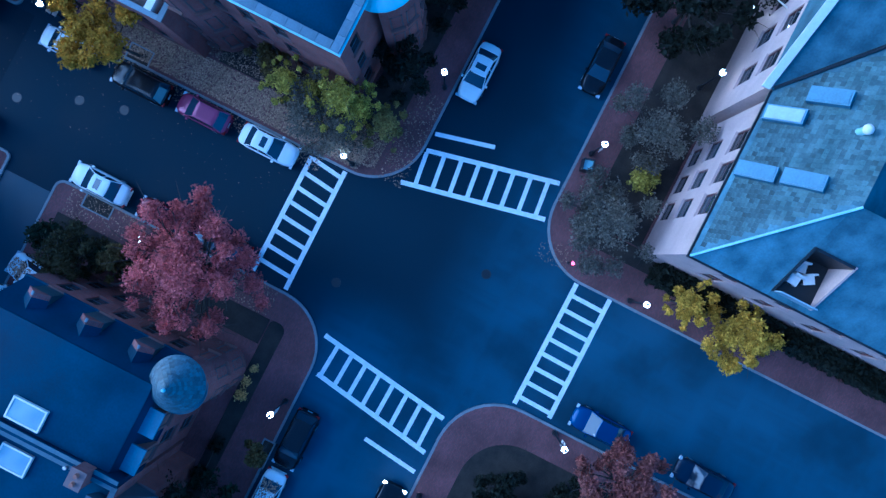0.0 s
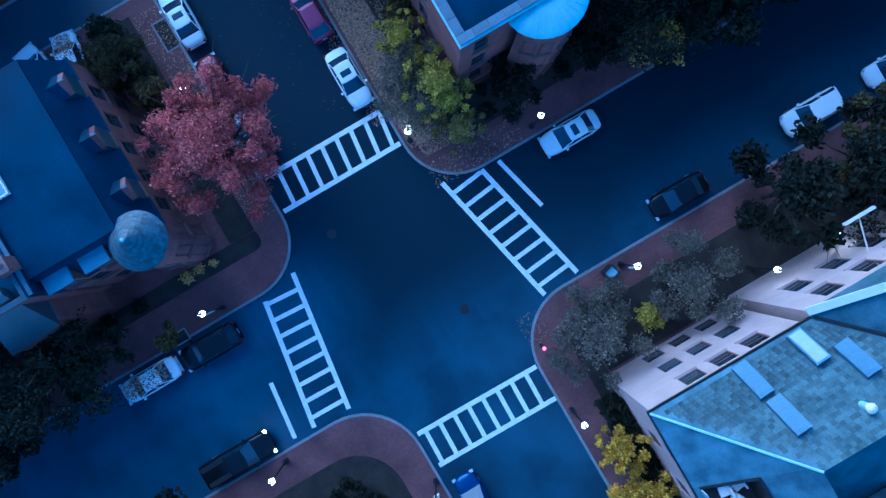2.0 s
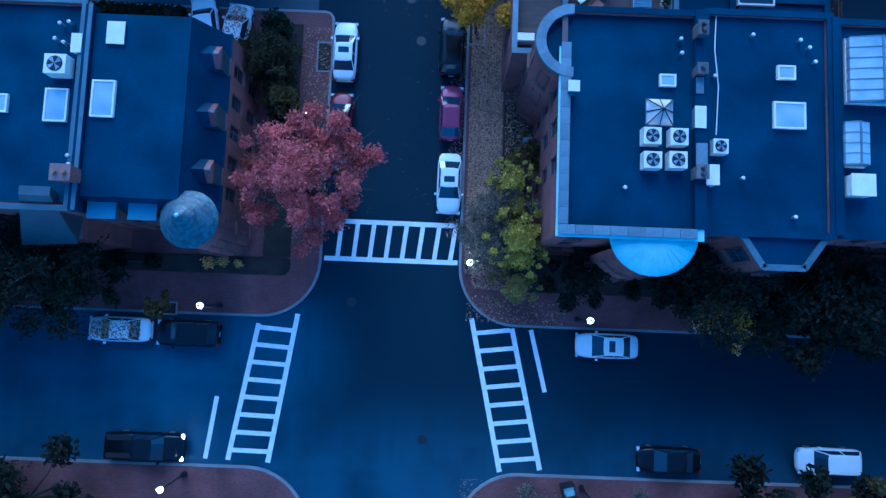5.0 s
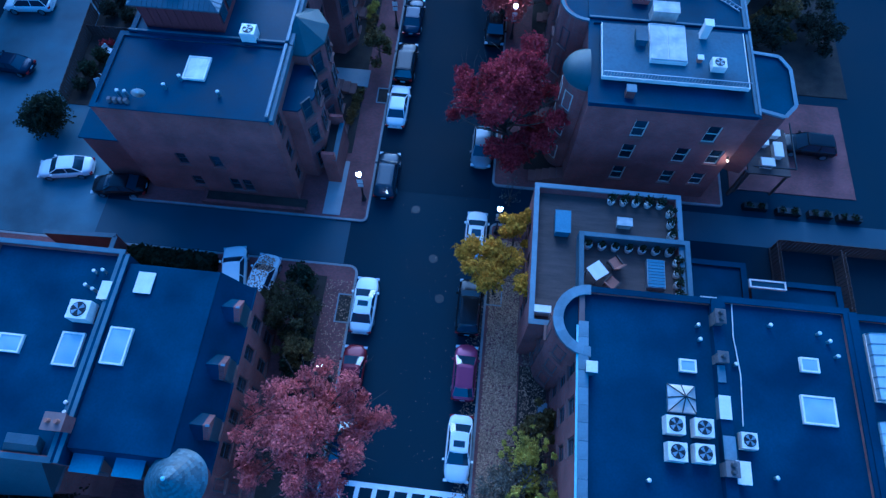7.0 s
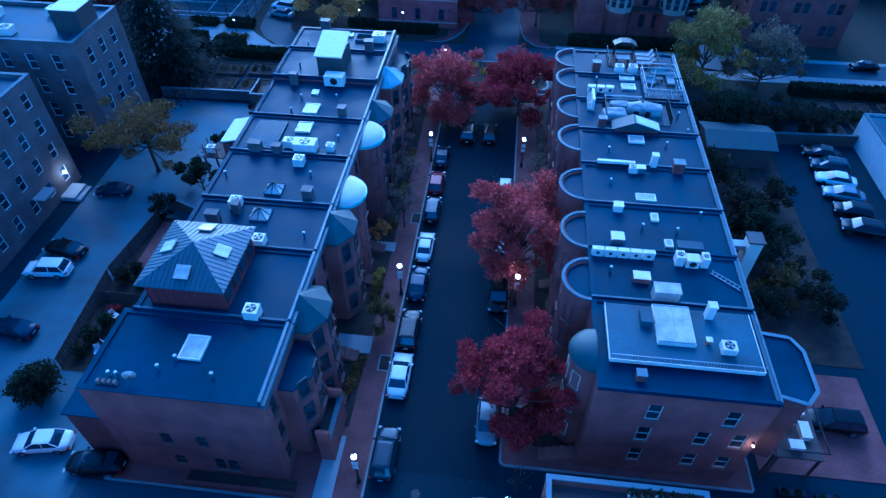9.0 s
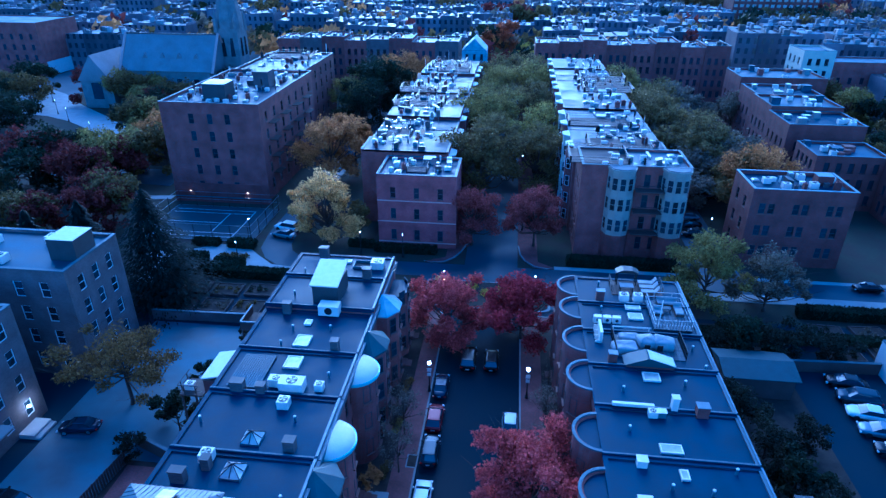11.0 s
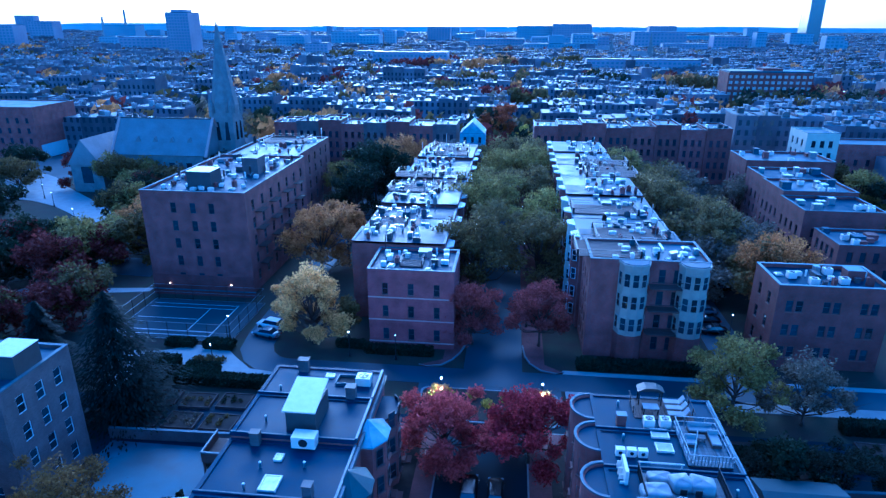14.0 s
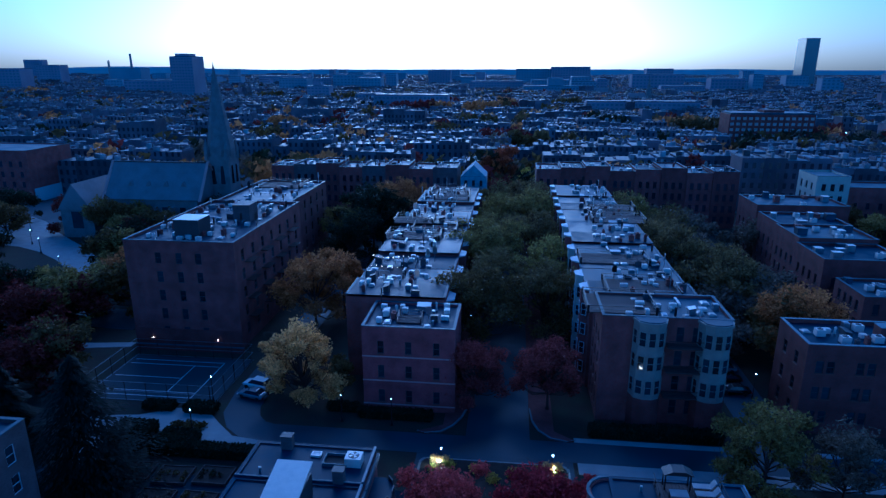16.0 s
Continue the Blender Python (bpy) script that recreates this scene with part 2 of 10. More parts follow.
LITTER = material("fallen_leaves", (0.5, 0.31, 0.18), 0.85, vary=0.3, scale=0.6, fine=6, island=0.5, bump=0, second=(0.36, 0.23, 0.13))
GLOBE = material("lamp_glow", (1.0, 0.86, 0.66), 0.4, vary=0.0, bump=0, emit=14)
WARMGLOW = material("warm_lamp_glow", (1.0, 0.55, 0.22), 0.4, vary=0.0, bump=0, emit=9)
REDGLOW = material("red_lamp_glow", (1.0, 0.06, 0.1), 0.4, vary=0.0, bump=0, emit=2.5)
TERRACOTTA = material("terracotta", (0.42, 0.19, 0.12), 0.8, vary=0.2)


def leaves(name, color, second):
    """Thin leaves: part of the light passes through them."""
    m = material(name, color, 0.6, vary=0.2, scale=0.5, fine=3, bump=0, second=second, island=0.4, spec=0.12)
    n, l = m.node_tree.nodes, m.node_tree.links
    b = n["Principled BSDF"]
    through_leaf, mix = n.new("ShaderNodeBsdfTranslucent"), n.new("ShaderNodeMixShader")
    mix.inputs[0].default_value = 0.4
    l.new(b.inputs["Base Color"].links[0].from_socket, through_leaf.inputs["Color"])
    l.new(b.outputs[0], mix.inputs[1])
    l.new(through_leaf.outputs[0], mix.inputs[2])
    l.new(mix.outputs[0], n["Material Output"].inputs["Surface"])
    return m


L_RED = leaves("red_maple_leaves", (0.64, 0.16, 0.14), (0.42, 0.085, 0.08))
L_ROSE = leaves("dusky_rose_maple_leaves", (0.72, 0.225, 0.19), (0.45, 0.125, 0.115))
L_RUST = leaves("rust_maple_leaves", (0.4, 0.16, 0.12), (0.26, 0.09, 0.075))
L_CRIMSON = leaves("crimson_maple_leaves", (0.46, 0.065, 0.08), (0.31, 0.045, 0.058))
L_DKRED = leaves("dark_red_leaves", (0.2, 0.055, 0.045), (0.12, 0.036, 0.03))
L_MAROON = leaves("dusky_maroon_leaves", (0.44, 0.14, 0.12), (0.28, 0.09, 0.078))
L_GOLD = leaves("golden_leaves", (0.78, 0.47, 0.035), (0.55, 0.31, 0.025))
L_OLIVEGOLD = leaves("thin_golden_leaves", (0.8, 0.52, 0.045), (0.52, 0.35, 0.035))
L_YEL = leaves("pale_yellow_leaves", (0.95, 0.64, 0.22), (0.68, 0.44, 0.13))
L_LIME = leaves("yellow_green_leaves", (0.72, 0.58, 0.08), (0.36, 0.31, 0.055))
L_OLIVE = leaves("olive_leaves", (0.22, 0.16, 0.05), (0.13, 0.105, 0.04))
L_BRONZE = leaves("dull_bronze_green_leaves", (0.1, 0.085, 0.035), (0.06, 0.055, 0.025))
L_RUSTY = leaves("rusty_olive_leaves", (0.3, 0.19, 0.055), (0.19, 0.13, 0.045))
L_GREEN = leaves("dark_green_leaves", (0.05, 0.062, 0.03), (0.03, 0.04, 0.022))
L_NIGHT = leaves("deep_green_leaves", (0.045, 0.045, 0.028), (0.03, 0.032, 0.02))
L_OLIVEY = leaves("olive_yellow_leaves", (0.47, 0.37, 0.1), (0.28, 0.235, 0.07))
L_GREY = leaves("grey_green_leaves", (0.3, 0.25, 0.17), (0.19, 0.16, 0.11))
L_ORANGE = leaves("orange_leaves", (0.64, 0.33, 0.1), (0.44, 0.22, 0.07))
L_LIMEY = leaves("soft_yellow_green_leaves", (0.52, 0.43, 0.11), (0.33, 0.28, 0.08))
L_SAGE = leaves("pale_sage_leaves", (0.35, 0.27, 0.1), (0.22, 0.17, 0.065))
L_TWIG = leaves("grey_brown_twigs", (0.3, 0.25, 0.18), (0.17, 0.15, 0.11))
L_RUSTOR = leaves("rust_orange_leaves", (0.5, 0.17, 0.06), (0.32, 0.11, 0.045))
L_SPRUCE = leaves("blue_green_needles", (0.026, 0.04, 0.03), (0.016, 0.026, 0.02))
L_DUSK = leaves("dull_evergreen_leaves", (0.05, 0.055, 0.032), (0.03, 0.034, 0.022))
BAYSLATE = material("dark_bay_slate", (0.055, 0.085, 0.095), 0.55, vary=0.2, scale=1.2, fine=10, island=0.15)
CANVAS = material("pale_roof_canvas", (0.52, 0.5, 0.48), 0.7, vary=0.15, scale=0.9, fine=5, second=(0.34, 0.34, 0.35))
WOOD_PALE = material("grey_weathered_boards", (0.2, 0.21, 0.22), 0.7, vary=0.25, scale=0.7, fine=8, stretch=(1, 6, 1), second=(0.11, 0.12, 0.13), piece=0.3)

# ---- building tools ----
class Shape:
    """Gathers faces for one mesh."""

    def __init__(self):
        self.v, self.f = [], []

    def poly(self, *pts):
        k = len(self.v)
        self.v += [tuple(p) for p in pts]
        self.f.append(tuple(range(k, k + len(pts))))
        return self

    def box(self, x0, y0, z0, x1, y1, z1):
        k = len(self.v)
        self.v += [(x0, y0, z0), (x1, y0, z0), (x1, y1, z0), (x0, y1, z0), (x0, y0, z1), (x1, y0, z1), (x1, y1, z1), (x0, y1, z1)]
        self.f += [tuple(k + i for i in q) for q in ((3, 2, 1, 0), (4, 5, 6, 7), (0, 1, 5, 4), (1, 2, 6, 5), (2, 3, 7, 6), (3, 0, 4, 7))]
        return self

    def prism(self, pts, z0, z1, top=None, caps=True):
        """An upright prism over a counter-clockwise outline; top: another outline for the upper end."""
        k, n = len(self.v), len(pts)
        self.v += [(p[0], p[1], z0) for p in pts] + [(p[0], p[1], z1) for p in (top or pts)]
        self.f += [(k + i, k + (i + 1) % n, k + n + (i + 1) % n, k + n + i) for i in range(n)]
        if caps:
            self.f += [tuple(k + n + i for i in range(n)), tuple(k + i for i in reversed(range(n)))]
        return self

    def cone(self, pts, z0, apex):
        k, n = len(self.v), len(pts)
        self.v += [(p[0], p[1], z0) for p in pts] + [tuple(apex)]
        self.f += [(k + i, k + (i + 1) % n, k + n) for i in range(n)]
        self.f.append(tuple(k + i for i in reversed(range(n))))
        return self

    def loft(self, rings, closed=True, ends=True):
        k, n = len(self.v), len(rings[0])
        for r in rings:
            self.v += [tuple(p) for p in r]
        for j in range(len(rings) - 1):
            for i in range(n if closed else n - 1):
                a, b = k + j * n + i, k + j * n + (i + 1) % n
                self.f.append((a, b, b + n, a + n))
        if ends:
            self.f += [tuple(k + i for i in reversed(range(n))), tuple(k + (len(rings) - 1) * n + i for i in range(n))]
        return self

    def tube(self, path, radii, sides=6):
        rings = []
        for i, p in enumerate(path):
            p = Vector(p)
            d = (Vector(path[min(i + 1, len(path) - 1)]) - Vector(path[max(i - 1, 0)])).normalized()
            a = d.orthogonal().normalized()
            b = d.cross(a)
            rings.append([p + radii[i] * (math.cos(s) * a + math.sin(s) * b) for s in (2 * math.pi * q / sides for q in range(sides))])
        return self.loft(rings)

    def ball(self, c, r, n=10, m=6, squash=1.0):
        rings = [[(c[0] + r * math.sin(t) * math.cos(p), c[1] + r * math.sin(t) * math.sin(p), c[2] - squash * r * math.cos(t))
                  for p in (2 * math.pi * i / n for i in range(n))] for t in (math.pi * (j + 0.04) / (m + 0.08) for j in range(m + 1))]
        return self.loft(rings)

    def mesh(self, name, mat, smooth=False):
        me = bpy.data.meshes.new(name)
        me.from_pydata(self.v, [], self.f)
        me.materials.append(mat)
        if smooth:
            me.polygons.foreach_set("use_smooth", [True] * len(me.polygons))
        me.update()
        return me


def thing(name, label, category, group="", at=None, kind=""):
    ob = new(name)
    ob.empty_display_size = 0.3
    if at is not None:
        ob.matrix_world = at
    return tagged(ob, label, category, group, kind)


def solid(name, shape, mat, label="", category="", group="", kind="", at=None, smooth=False):
    ob = new(name, shape if isinstance(shape, bpy.types.Mesh) else shape.mesh(name, mat, smooth))
    if at is not None:
        ob.matrix_world = at
    return tagged(ob, label, category, group, kind)


def part(name, shape, mat, parent, label="", at=None, smooth=False):
    ob = new(name, shape if isinstance(shape, bpy.types.Mesh) else shape.mesh(name, mat, smooth))
    ob.parent = parent
    if at is not None:
        ob.matrix_local = at
    return tagged(ob, label)


def structure(name, shape, mat, label="", category=""):
    return solid(name, shape, mat, label, category or name.split("_")[0], kind="structure")


def ring(cx, cy, r, n, a0=0.0, a1=360.0, ry=None):
    """Points on an arc, counter-clockwise; a full circle leaves the last one out."""
    full = abs(a1 - a0) >= 359.9
    k = n if full else n + 1
    return [(cx + r * math.cos(radians(a0 + (a1 - a0) * i / n)), cy + (ry or r) * math.sin(radians(a0 + (a1 - a0) * i / n))) for i in range(k)]


def rounded(x0, y0, x1, y1, sw=0.3, se=0.3, ne=0.3, nw=0.3):
    pts = []
    for cx, cy, r, a in ((x0 + sw, y0 + sw, sw, 180), (x1 - se, y0 + se, se, 270), (x1 - ne, y1 - ne, ne, 0), (x0 + nw, y1 - nw, nw, 90)):
        pts += ring(cx, cy, r, 10, a, a + 90)
    return pts


def basis(o, u, n):
    """Local axes: x along the wall, -y out of it, z up."""
    return Matrix(((u[0], -n[0], 0, o[0]), (u[1], -n[1], 0, o[1]), (0, 0, 1, o[2] if len(o) > 2 else 0), (0, 0, 0, 1)))


def wall_shape(length, z0, z1, holes, thick=0.3):
    """A wall along x with its face at y = 0 and its openings cut through."""
    s = Shape()
    us = sorted({0.0, length, *(v for h in holes for v in (h[0], h[0] + h[2]))})
    vs = sorted({z0, z1, *(v for h in holes for v in (h[1], h[1] + h[3]))})
    for a, b in zip(us, us[1:]):
        for c, d in zip(vs, vs[1:]):
            m, k = (a + b) / 2, (c + d) / 2
            if not any(h[0] < m < h[0] + h[2] and h[1] < k < h[1] + h[3] for h in holes):
                s.poly((a, 0, c), (b, 0, c), (b, 0, d), (a, 0, d))
                s.poly((a, thick, d), (b, thick, d), (b, thick, c), (a, thick, c))
    for u, v, w, h in (x[:4] for x in holes):
        s.poly((u, 0, v), (u + w, 0, v), (u + w, thick, v), (u, thick, v))
        s.poly((u, thick, v + h), (u + w, thick, v + h), (u + w, 0, v + h), (u, 0, v + h))
        s.poly((u, thick, v), (u, thick, v + h), (u, 0, v + h), (u, 0, v))
        s.poly((u + w, 0, v), (u + w, 0, v + h), (u + w, thick, v + h), (u + w, thick, v))
    s.poly((0, 0, z1), (length, 0, z1), (length, thick, z1), (0, thick, z1))
    s.poly((0, thick, z0), (0, thick, z1), (0, 0, z1), (0, 0, z0))
    s.poly((length, 0, z0), (length, 0, z1), (length, thick, z1), (length, thick, z0))
    return s


MESHES = {}


def cached(key, make):
    if key not in MESHES:
        MESHES[key] = make()
    return MESHES[key]


def window_meshes(w, h, trim, sill):
    def frame_mesh():
        s, b = Shape(), 0.07
        s.box(0, 0.06, 0, b, 0.16, h).box(w - b, 0.06, 0, w, 0.16, h).box(b, 0.06, 0, w - b, 0.16, b).box(b, 0.06, h - b, w - b, 0.16, h)
        return s.box(b, 0.08, h / 2 - 0.03, w - b, 0.15, h / 2 + 0.03).mesh("window", trim)

    key = (round(w, 2), round(h, 2), trim.name, sill.name)
    return (cached((*key, "f"), frame_mesh), cached((*key, "p"), lambda: Shape().box(0.06, 0.11, 0.06, w - 0.06, 0.13, h - 0.06).mesh("pane", GLASS)),
            cached((*key, "s"), lambda: Shape().box(-0.09, -0.09, -0.14, w + 0.09, 0.06, -0.001).mesh("sill", sill)),
            cached((*key, "l"), lambda: Shape().box(-0.12, -0.045, h + 0.001, w + 0.12, 0.06, h + 0.2).mesh("lintel", sill)))


def add_windows(house, m, holes, trim, sill, fine=True, lintels=False):
    if fine == "far":
        if holes:
            glass = Shape()
            for u, v, w, h in (x[:4] for x in holes):
                glass.box(u + 0.04, 0.1, v + 0.04, u + w - 0.04, 0.14, v + h - 0.04).box(u - 0.05, -0.06, v - 0.1, u + w + 0.05, 0.05, v - 0.002)
            tagged(part("glazing", glass, GLASS, house, at=m), kind="stuff")
        return
    for u, v, w, h in (x[:4] for x in holes):
        f, p, s, t = window_meshes(w, h, trim, sill)
        win = part("window", f, trim, house, at=m @ Matrix.Translation((u, 0, v)))
        part("pane", p, GLASS, win)
        if fine:
            part("sill", s, sill, win)
            if lintels:
                part("lintel", t, sill, win)


def grid(length, count, floors, w=0.95, h=1.75, margin=0.9):
    """Evenly spread openings: count in each floor's row; floors: heights of the sills."""
    step = (length - 2 * margin) / count
    return [(margin + step * (i + 0.5) - w / 2, z, w, h) for z in floors for i in range(count)]


def side_frames(x0, y0, x1, y1):
    return {"S": ((x0, y0), (1, 0), (0, -1), x1 - x0), "E": ((x1, y0), (0, 1), (1, 0), y1 - y0),
            "N": ((x1, y1), (-1, 0), (0, 1), x1 - x0), "W": ((x0, y1), (0, -1), (-1, 0), y1 - y0)}


def block(name, label, category, x0, y0, x1, y1, z1, holes={}, wall=None, roof=None, trim=None, sill=None, parapet=0.35, coping=None,
          at=None, group="", z0=0.0, skip="", fine=True, cap=0.34, caps="SNWE"):
    """A flat-roofed building: four walls with openings, a roof inside the parapet, coping, windows."""
    wall, roof, trim, sill, coping = wall or BRICK, roof or ROOF, trim or TRIM, sill or BROWNSTONE, coping or COPING
    house = thing(name, label, category, group, at)
    for side, (o, u, n, length) in side_frames(x0, y0, x1, y1).items():
        cut = 0.0 if side in "SN" else 0.3
        m = basis((o[0] + u[0] * cut, o[1] + u[1] * cut), u, n)
        hs = [(h[0] - cut, *h[1:]) for h in holes.get(side, [])]
        if side not in skip:
            part("wall", wall_shape(length - 2 * cut, z0, z1 + parapet, hs), wall, house, at=m)
        add_windows(house, m, hs, trim, sill, fine)
    joined = "northern" in group
    part("roof", Shape().box(x0 + 0.3, y0 + (0.0 if joined else 0.3), z1 - 0.25, x1 - 0.3, y1 - (0.0 if joined else 0.3), z1 + (parapet + 0.03 if joined else 0.0)), roof, house)
    e, t = 0.05, z1 + parapet
    if cap and joined:
        for a in ((x0 - e, x0 + cap), (x1 - cap, x1 + e)):
            part("coping", Shape().box(a[0], y0, t + 0.002, a[1], y1, t + 0.09), coping, house)
    elif cap and fine == "far":
        corners = [[(x0 - e, y0 - e), (x1 + e, y0 - e), (x1 + e, y1 + e), (x0 - e, y1 + e)], [(x0 + cap, y0 + cap), (x1 - cap, y0 + cap), (x1 - cap, y1 - cap), (x0 + cap, y1 - cap)]]
        lo, hi = t + 0.002, t + 0.09
        part("coping", Shape().loft([[(*p, z) for p in corners[k]] for k, z in ((0, lo), (0, hi), (1, hi), (1, lo), (0, lo))], ends=False), coping, house)
    elif cap:
        for side, a in zip("SNWE", ((x0 - e, y0 - e, x1 + e, y0 + cap), (x0 - e, y1 - cap, x1 + e, y1 + e), (x0 - e, y0 + cap, x0 + cap, y1 - cap), (x1 - cap, y0 + cap, x1 + e, y1 - cap))):
            top = coping if side in caps else ROOF
            part("coping", Shape().box(a[0], a[1], t + 0.002, a[2], a[3], t + 0.09), top, house)
    return house

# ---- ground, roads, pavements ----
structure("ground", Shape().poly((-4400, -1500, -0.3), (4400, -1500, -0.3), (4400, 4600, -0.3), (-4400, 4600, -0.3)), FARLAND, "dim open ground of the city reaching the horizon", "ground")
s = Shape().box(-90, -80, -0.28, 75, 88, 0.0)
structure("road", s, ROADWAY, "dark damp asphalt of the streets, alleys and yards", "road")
s = Shape().box(-28, 95, -0.28, 90, 99, 0.0).box(-3.6, 99, -0.28, 4.2, 226, 0.0).box(-36.2, 106, -0.28, -31.4, 205, 0.0).box(30.5, 99, -0.28, 36, 205, 0.0)
bend = [(-28, 95, -28, 99), (-31, 95.6, -29.2, 99.4), (-33.6, 97.6, -30.4, 100.6), (-35.5, 100.8, -31.2, 102.6), (-36.2, 106, -31.4, 106)]
for p, q in zip(bend, bend[1:]):
    s.prism([(p[2], p[3]), (p[0], p[1]), (q[0], q[1]), (q[2], q[3])], -0.28, 0.0)
s.box(-9, 88, -0.28, 9, 95, -0.02)
structure("road_park", s, PARKROAD, "pale wet asphalt of the streets by the park", "road")
structure("park_ground", Shape().box(-130, 88, -0.29, -9, 95, -0.03).box(9, 88, -0.29, 130, 95, -0.03).box(-130, 95, -0.29, -3.6, 230, -0.03)
          .box(4.2, 99, -0.29, 30.5, 230, -0.03).box(36, 99, -0.29, 130, 230, -0.03), GROUND, "dark grass and earth beyond the terraces", "ground")


def paved(name, outline, label, inner=None):
    """A raised brick pavement with a granite kerb round it, and soil where the gardens lie."""
    c = (sum(p[0] for p in outline) / len(outline), sum(p[1] for p in outline) / len(outline))
    inset = []
    for i, p in enumerate(outline):
        a, b = outline[i - 1], outline[(i + 1) % len(outline)]
        d = Vector((b[0] - a[0], b[1] - a[1], 0)).normalized()
        inset.append((p[0] - d.y * 0.17, p[1] + d.x * 0.17))
    structure(name, Shape().prism(inset, 0.0, 0.13), PAVERS, label, "pavement")
    k, n = Shape(), len(outline)
    for i in range(n):
        a, b, e, d = outline[i], outline[(i + 1) % n], inset[(i + 1) % n], inset[i]
        k.poly((*a, 0), (*b, 0), (*b, 0.145), (*a, 0.145))
        k.poly((*a, 0.145), (*b, 0.145), (*e, 0.15), (*d, 0.15))
        k.poly((*d, 0.15), (*e, 0.15), (*e, 0), (*d, 0))
    structure("kerb_" + name.split("_")[1], k, KERB, "worn granite kerb along the brick pavement", "kerb")
    for j, g in enumerate(inner or []):
        structure("garden_" + name.split("_")[1] + "_" + str(j + 1), Shape().prism(g, 0.1, 0.19), SOIL, "dark earth of a small front garden", "garden")


# shade between the terraces is put into this sheet's darker colour
structure("road_north", Shape().box(-4.75, 33.0, 0.0, 4.45, 88, 0.005), ASPHALT_DARK, "newer dark asphalt between the brick terraces", "road")
structure("yard_lane", Shape().box(-41.0, 29.0, 0.0, -25.2, 79.5, 0.006).box(-60, 26.4, 0.0, -25.2, 29.0, 0.006), YARD, "pale damp asphalt of the yard and alley", "road")
# the alley's wet sheen is put into this paler sheet
structure("alley_lane", Shape().box(-25.2, 26.4, 0.0, -6.0, 29.9, 0.006), PARKROAD, "damp worn asphalt of the alley mouth", "road")
structure("rear_gardens", Shape().box(-24.3, 38.0, 0.0, -21.3, 79.0, 0.16), SOIL, "dark earth of narrow rear gardens", "garden")
structure("overgrown_ground", Shape().box(21.0, 46.0, 0.0, 34.0, 87.0, 0.05), SOIL, "dark overgrown ground behind the terrace", "garden")
paved("pavement_northwest", rounded(-60, 4.55, -4.78, 26.3, se=4.0, ne=0.7), "red brick pavement round the turreted corner house",
      [rounded(-59, 7.4, -6.9, 8.6, se=0.6), [(-8.8, 8.7), (-6.95, 8.7), (-6.95, 25.2), (-8.8, 25.2)]])
paved("pavement_northeast", rounded(4.62, 4.5, 60, 30.9, sw=4.0, nw=0.5), "red brick pavement strewn with leaves",
      [rounded(8.0, 6.9, 59, 9.5, sw=1.6), [(7.4, 9.6), (9.3, 9.6), (9.3, 20), (7.4, 20)]])
paved("pavement_southeast", rounded(4.9, -60, 60, -5.15, nw=4.2), "red brick pavement beside the slate-roofed building",
      [rounded(7.6, -59, 8.9, -7.6, nw=1.0), [(9.0, -11.8), (9.0, -7.6), (59, -7.6), (59, -11.8)][::-1]])
paved("pavement_southwest", rounded(-60, -60, -4.62, -5.3, ne=4.4), "red brick pavement round a dark corner garden",
      [rounded(-59, -59, -6.95, -7.7, ne=3.4)])
paved("pavement_west", rounded(-23.5, 29.95, -4.78, 86, se=0.5, ne=2), "red brick pavement before the western terrace",
      [[(-10.3, 36), (-6.95, 36), (-6.95, 84), (-10.3, 84)]])
paved("pavement_east", rounded(4.5, 34.2, 22.5, 86, sw=0.5, nw=2), "red brick pavement before the eastern terrace",
      [[(6.9, 36), (10.3, 36), (10.3, 84), (6.9, 84)]])
structure("pavement_yard", Shape().box(23.2, 36.0, 0.0, 33, 45, 0.05), PAVERS, "red brick yard behind the eastern terrace", "pavement")
structure("path_walkway", Shape().box(9.5, 92.9, -0.03, 90, 94.9, 0.06).box(9.5, 99.0, -0.03, 30.4, 99.9, 0.06).box(36.1, 99.0, -0.03, 90, 99.9, 0.06), CONCRETE, "pale concrete walkway by the gardens", "path")
structure("path_slab", Shape().box(-8.3, 30.3, 0.13, -6.95, 35.2, 0.17), CONCRETE, "pale concrete slab beside the end house", "path")
curve = [(-52, 97, 1.3), (-46, 97.5, 1.6), (-42, 98.6, 2.6), (-38, 98.2, 3.2), (-35, 96.2, 2.2), (-32, 94.9, 0.9), (-24, 94.2, 0.5)]
structure("path_curve", Shape().loft([[(x, y - w, 0.03), (x, y + w, 0.03)] for x, y, w in curve], closed=False, ends=False), CONCRETE, "pale curving concrete path in the park", "path")
structure("path_spur", Shape().box(-49, 88.5, -0.03, -46.8, 97, 0.025), CONCRETE, "pale straight concrete path in the gardens", "path")
for side in (-1, 1):
    flare = [(side * 3.9 + 0.3, 200), (side * 6.6 + 0.3, 200), (side * 6.9 + 0.3, 101), (side * 9.5, 99.3), (side * 8.6, 98.9), (side * 6.6, 99.4), (side * 5.2, 101), (side * 4.4 + 0.1, 103), (side * 3.9 + 0.3, 106)]
    structure("pavement_north" + ("_b" if side > 0 else "_a"), Shape().prism(flare if side < 0 else flare[::-1], -0.03, 0.13), PAVERS, "brick pavement of the street beyond the park", "pavement")
    lip = flare[3:]
    structure("kerb_north" + ("_b" if side > 0 else "_a"), Shape().loft([[(p[0], p[1], 0.0), (p[0], p[1], 0.16), (p[0] + side * 0.2, p[1] + 0.15, 0.16), (p[0] + side * 0.2, p[1] + 0.15, 0.0)] for p in lip]), KERB, "pale granite kerb curving into the street", "kerb")

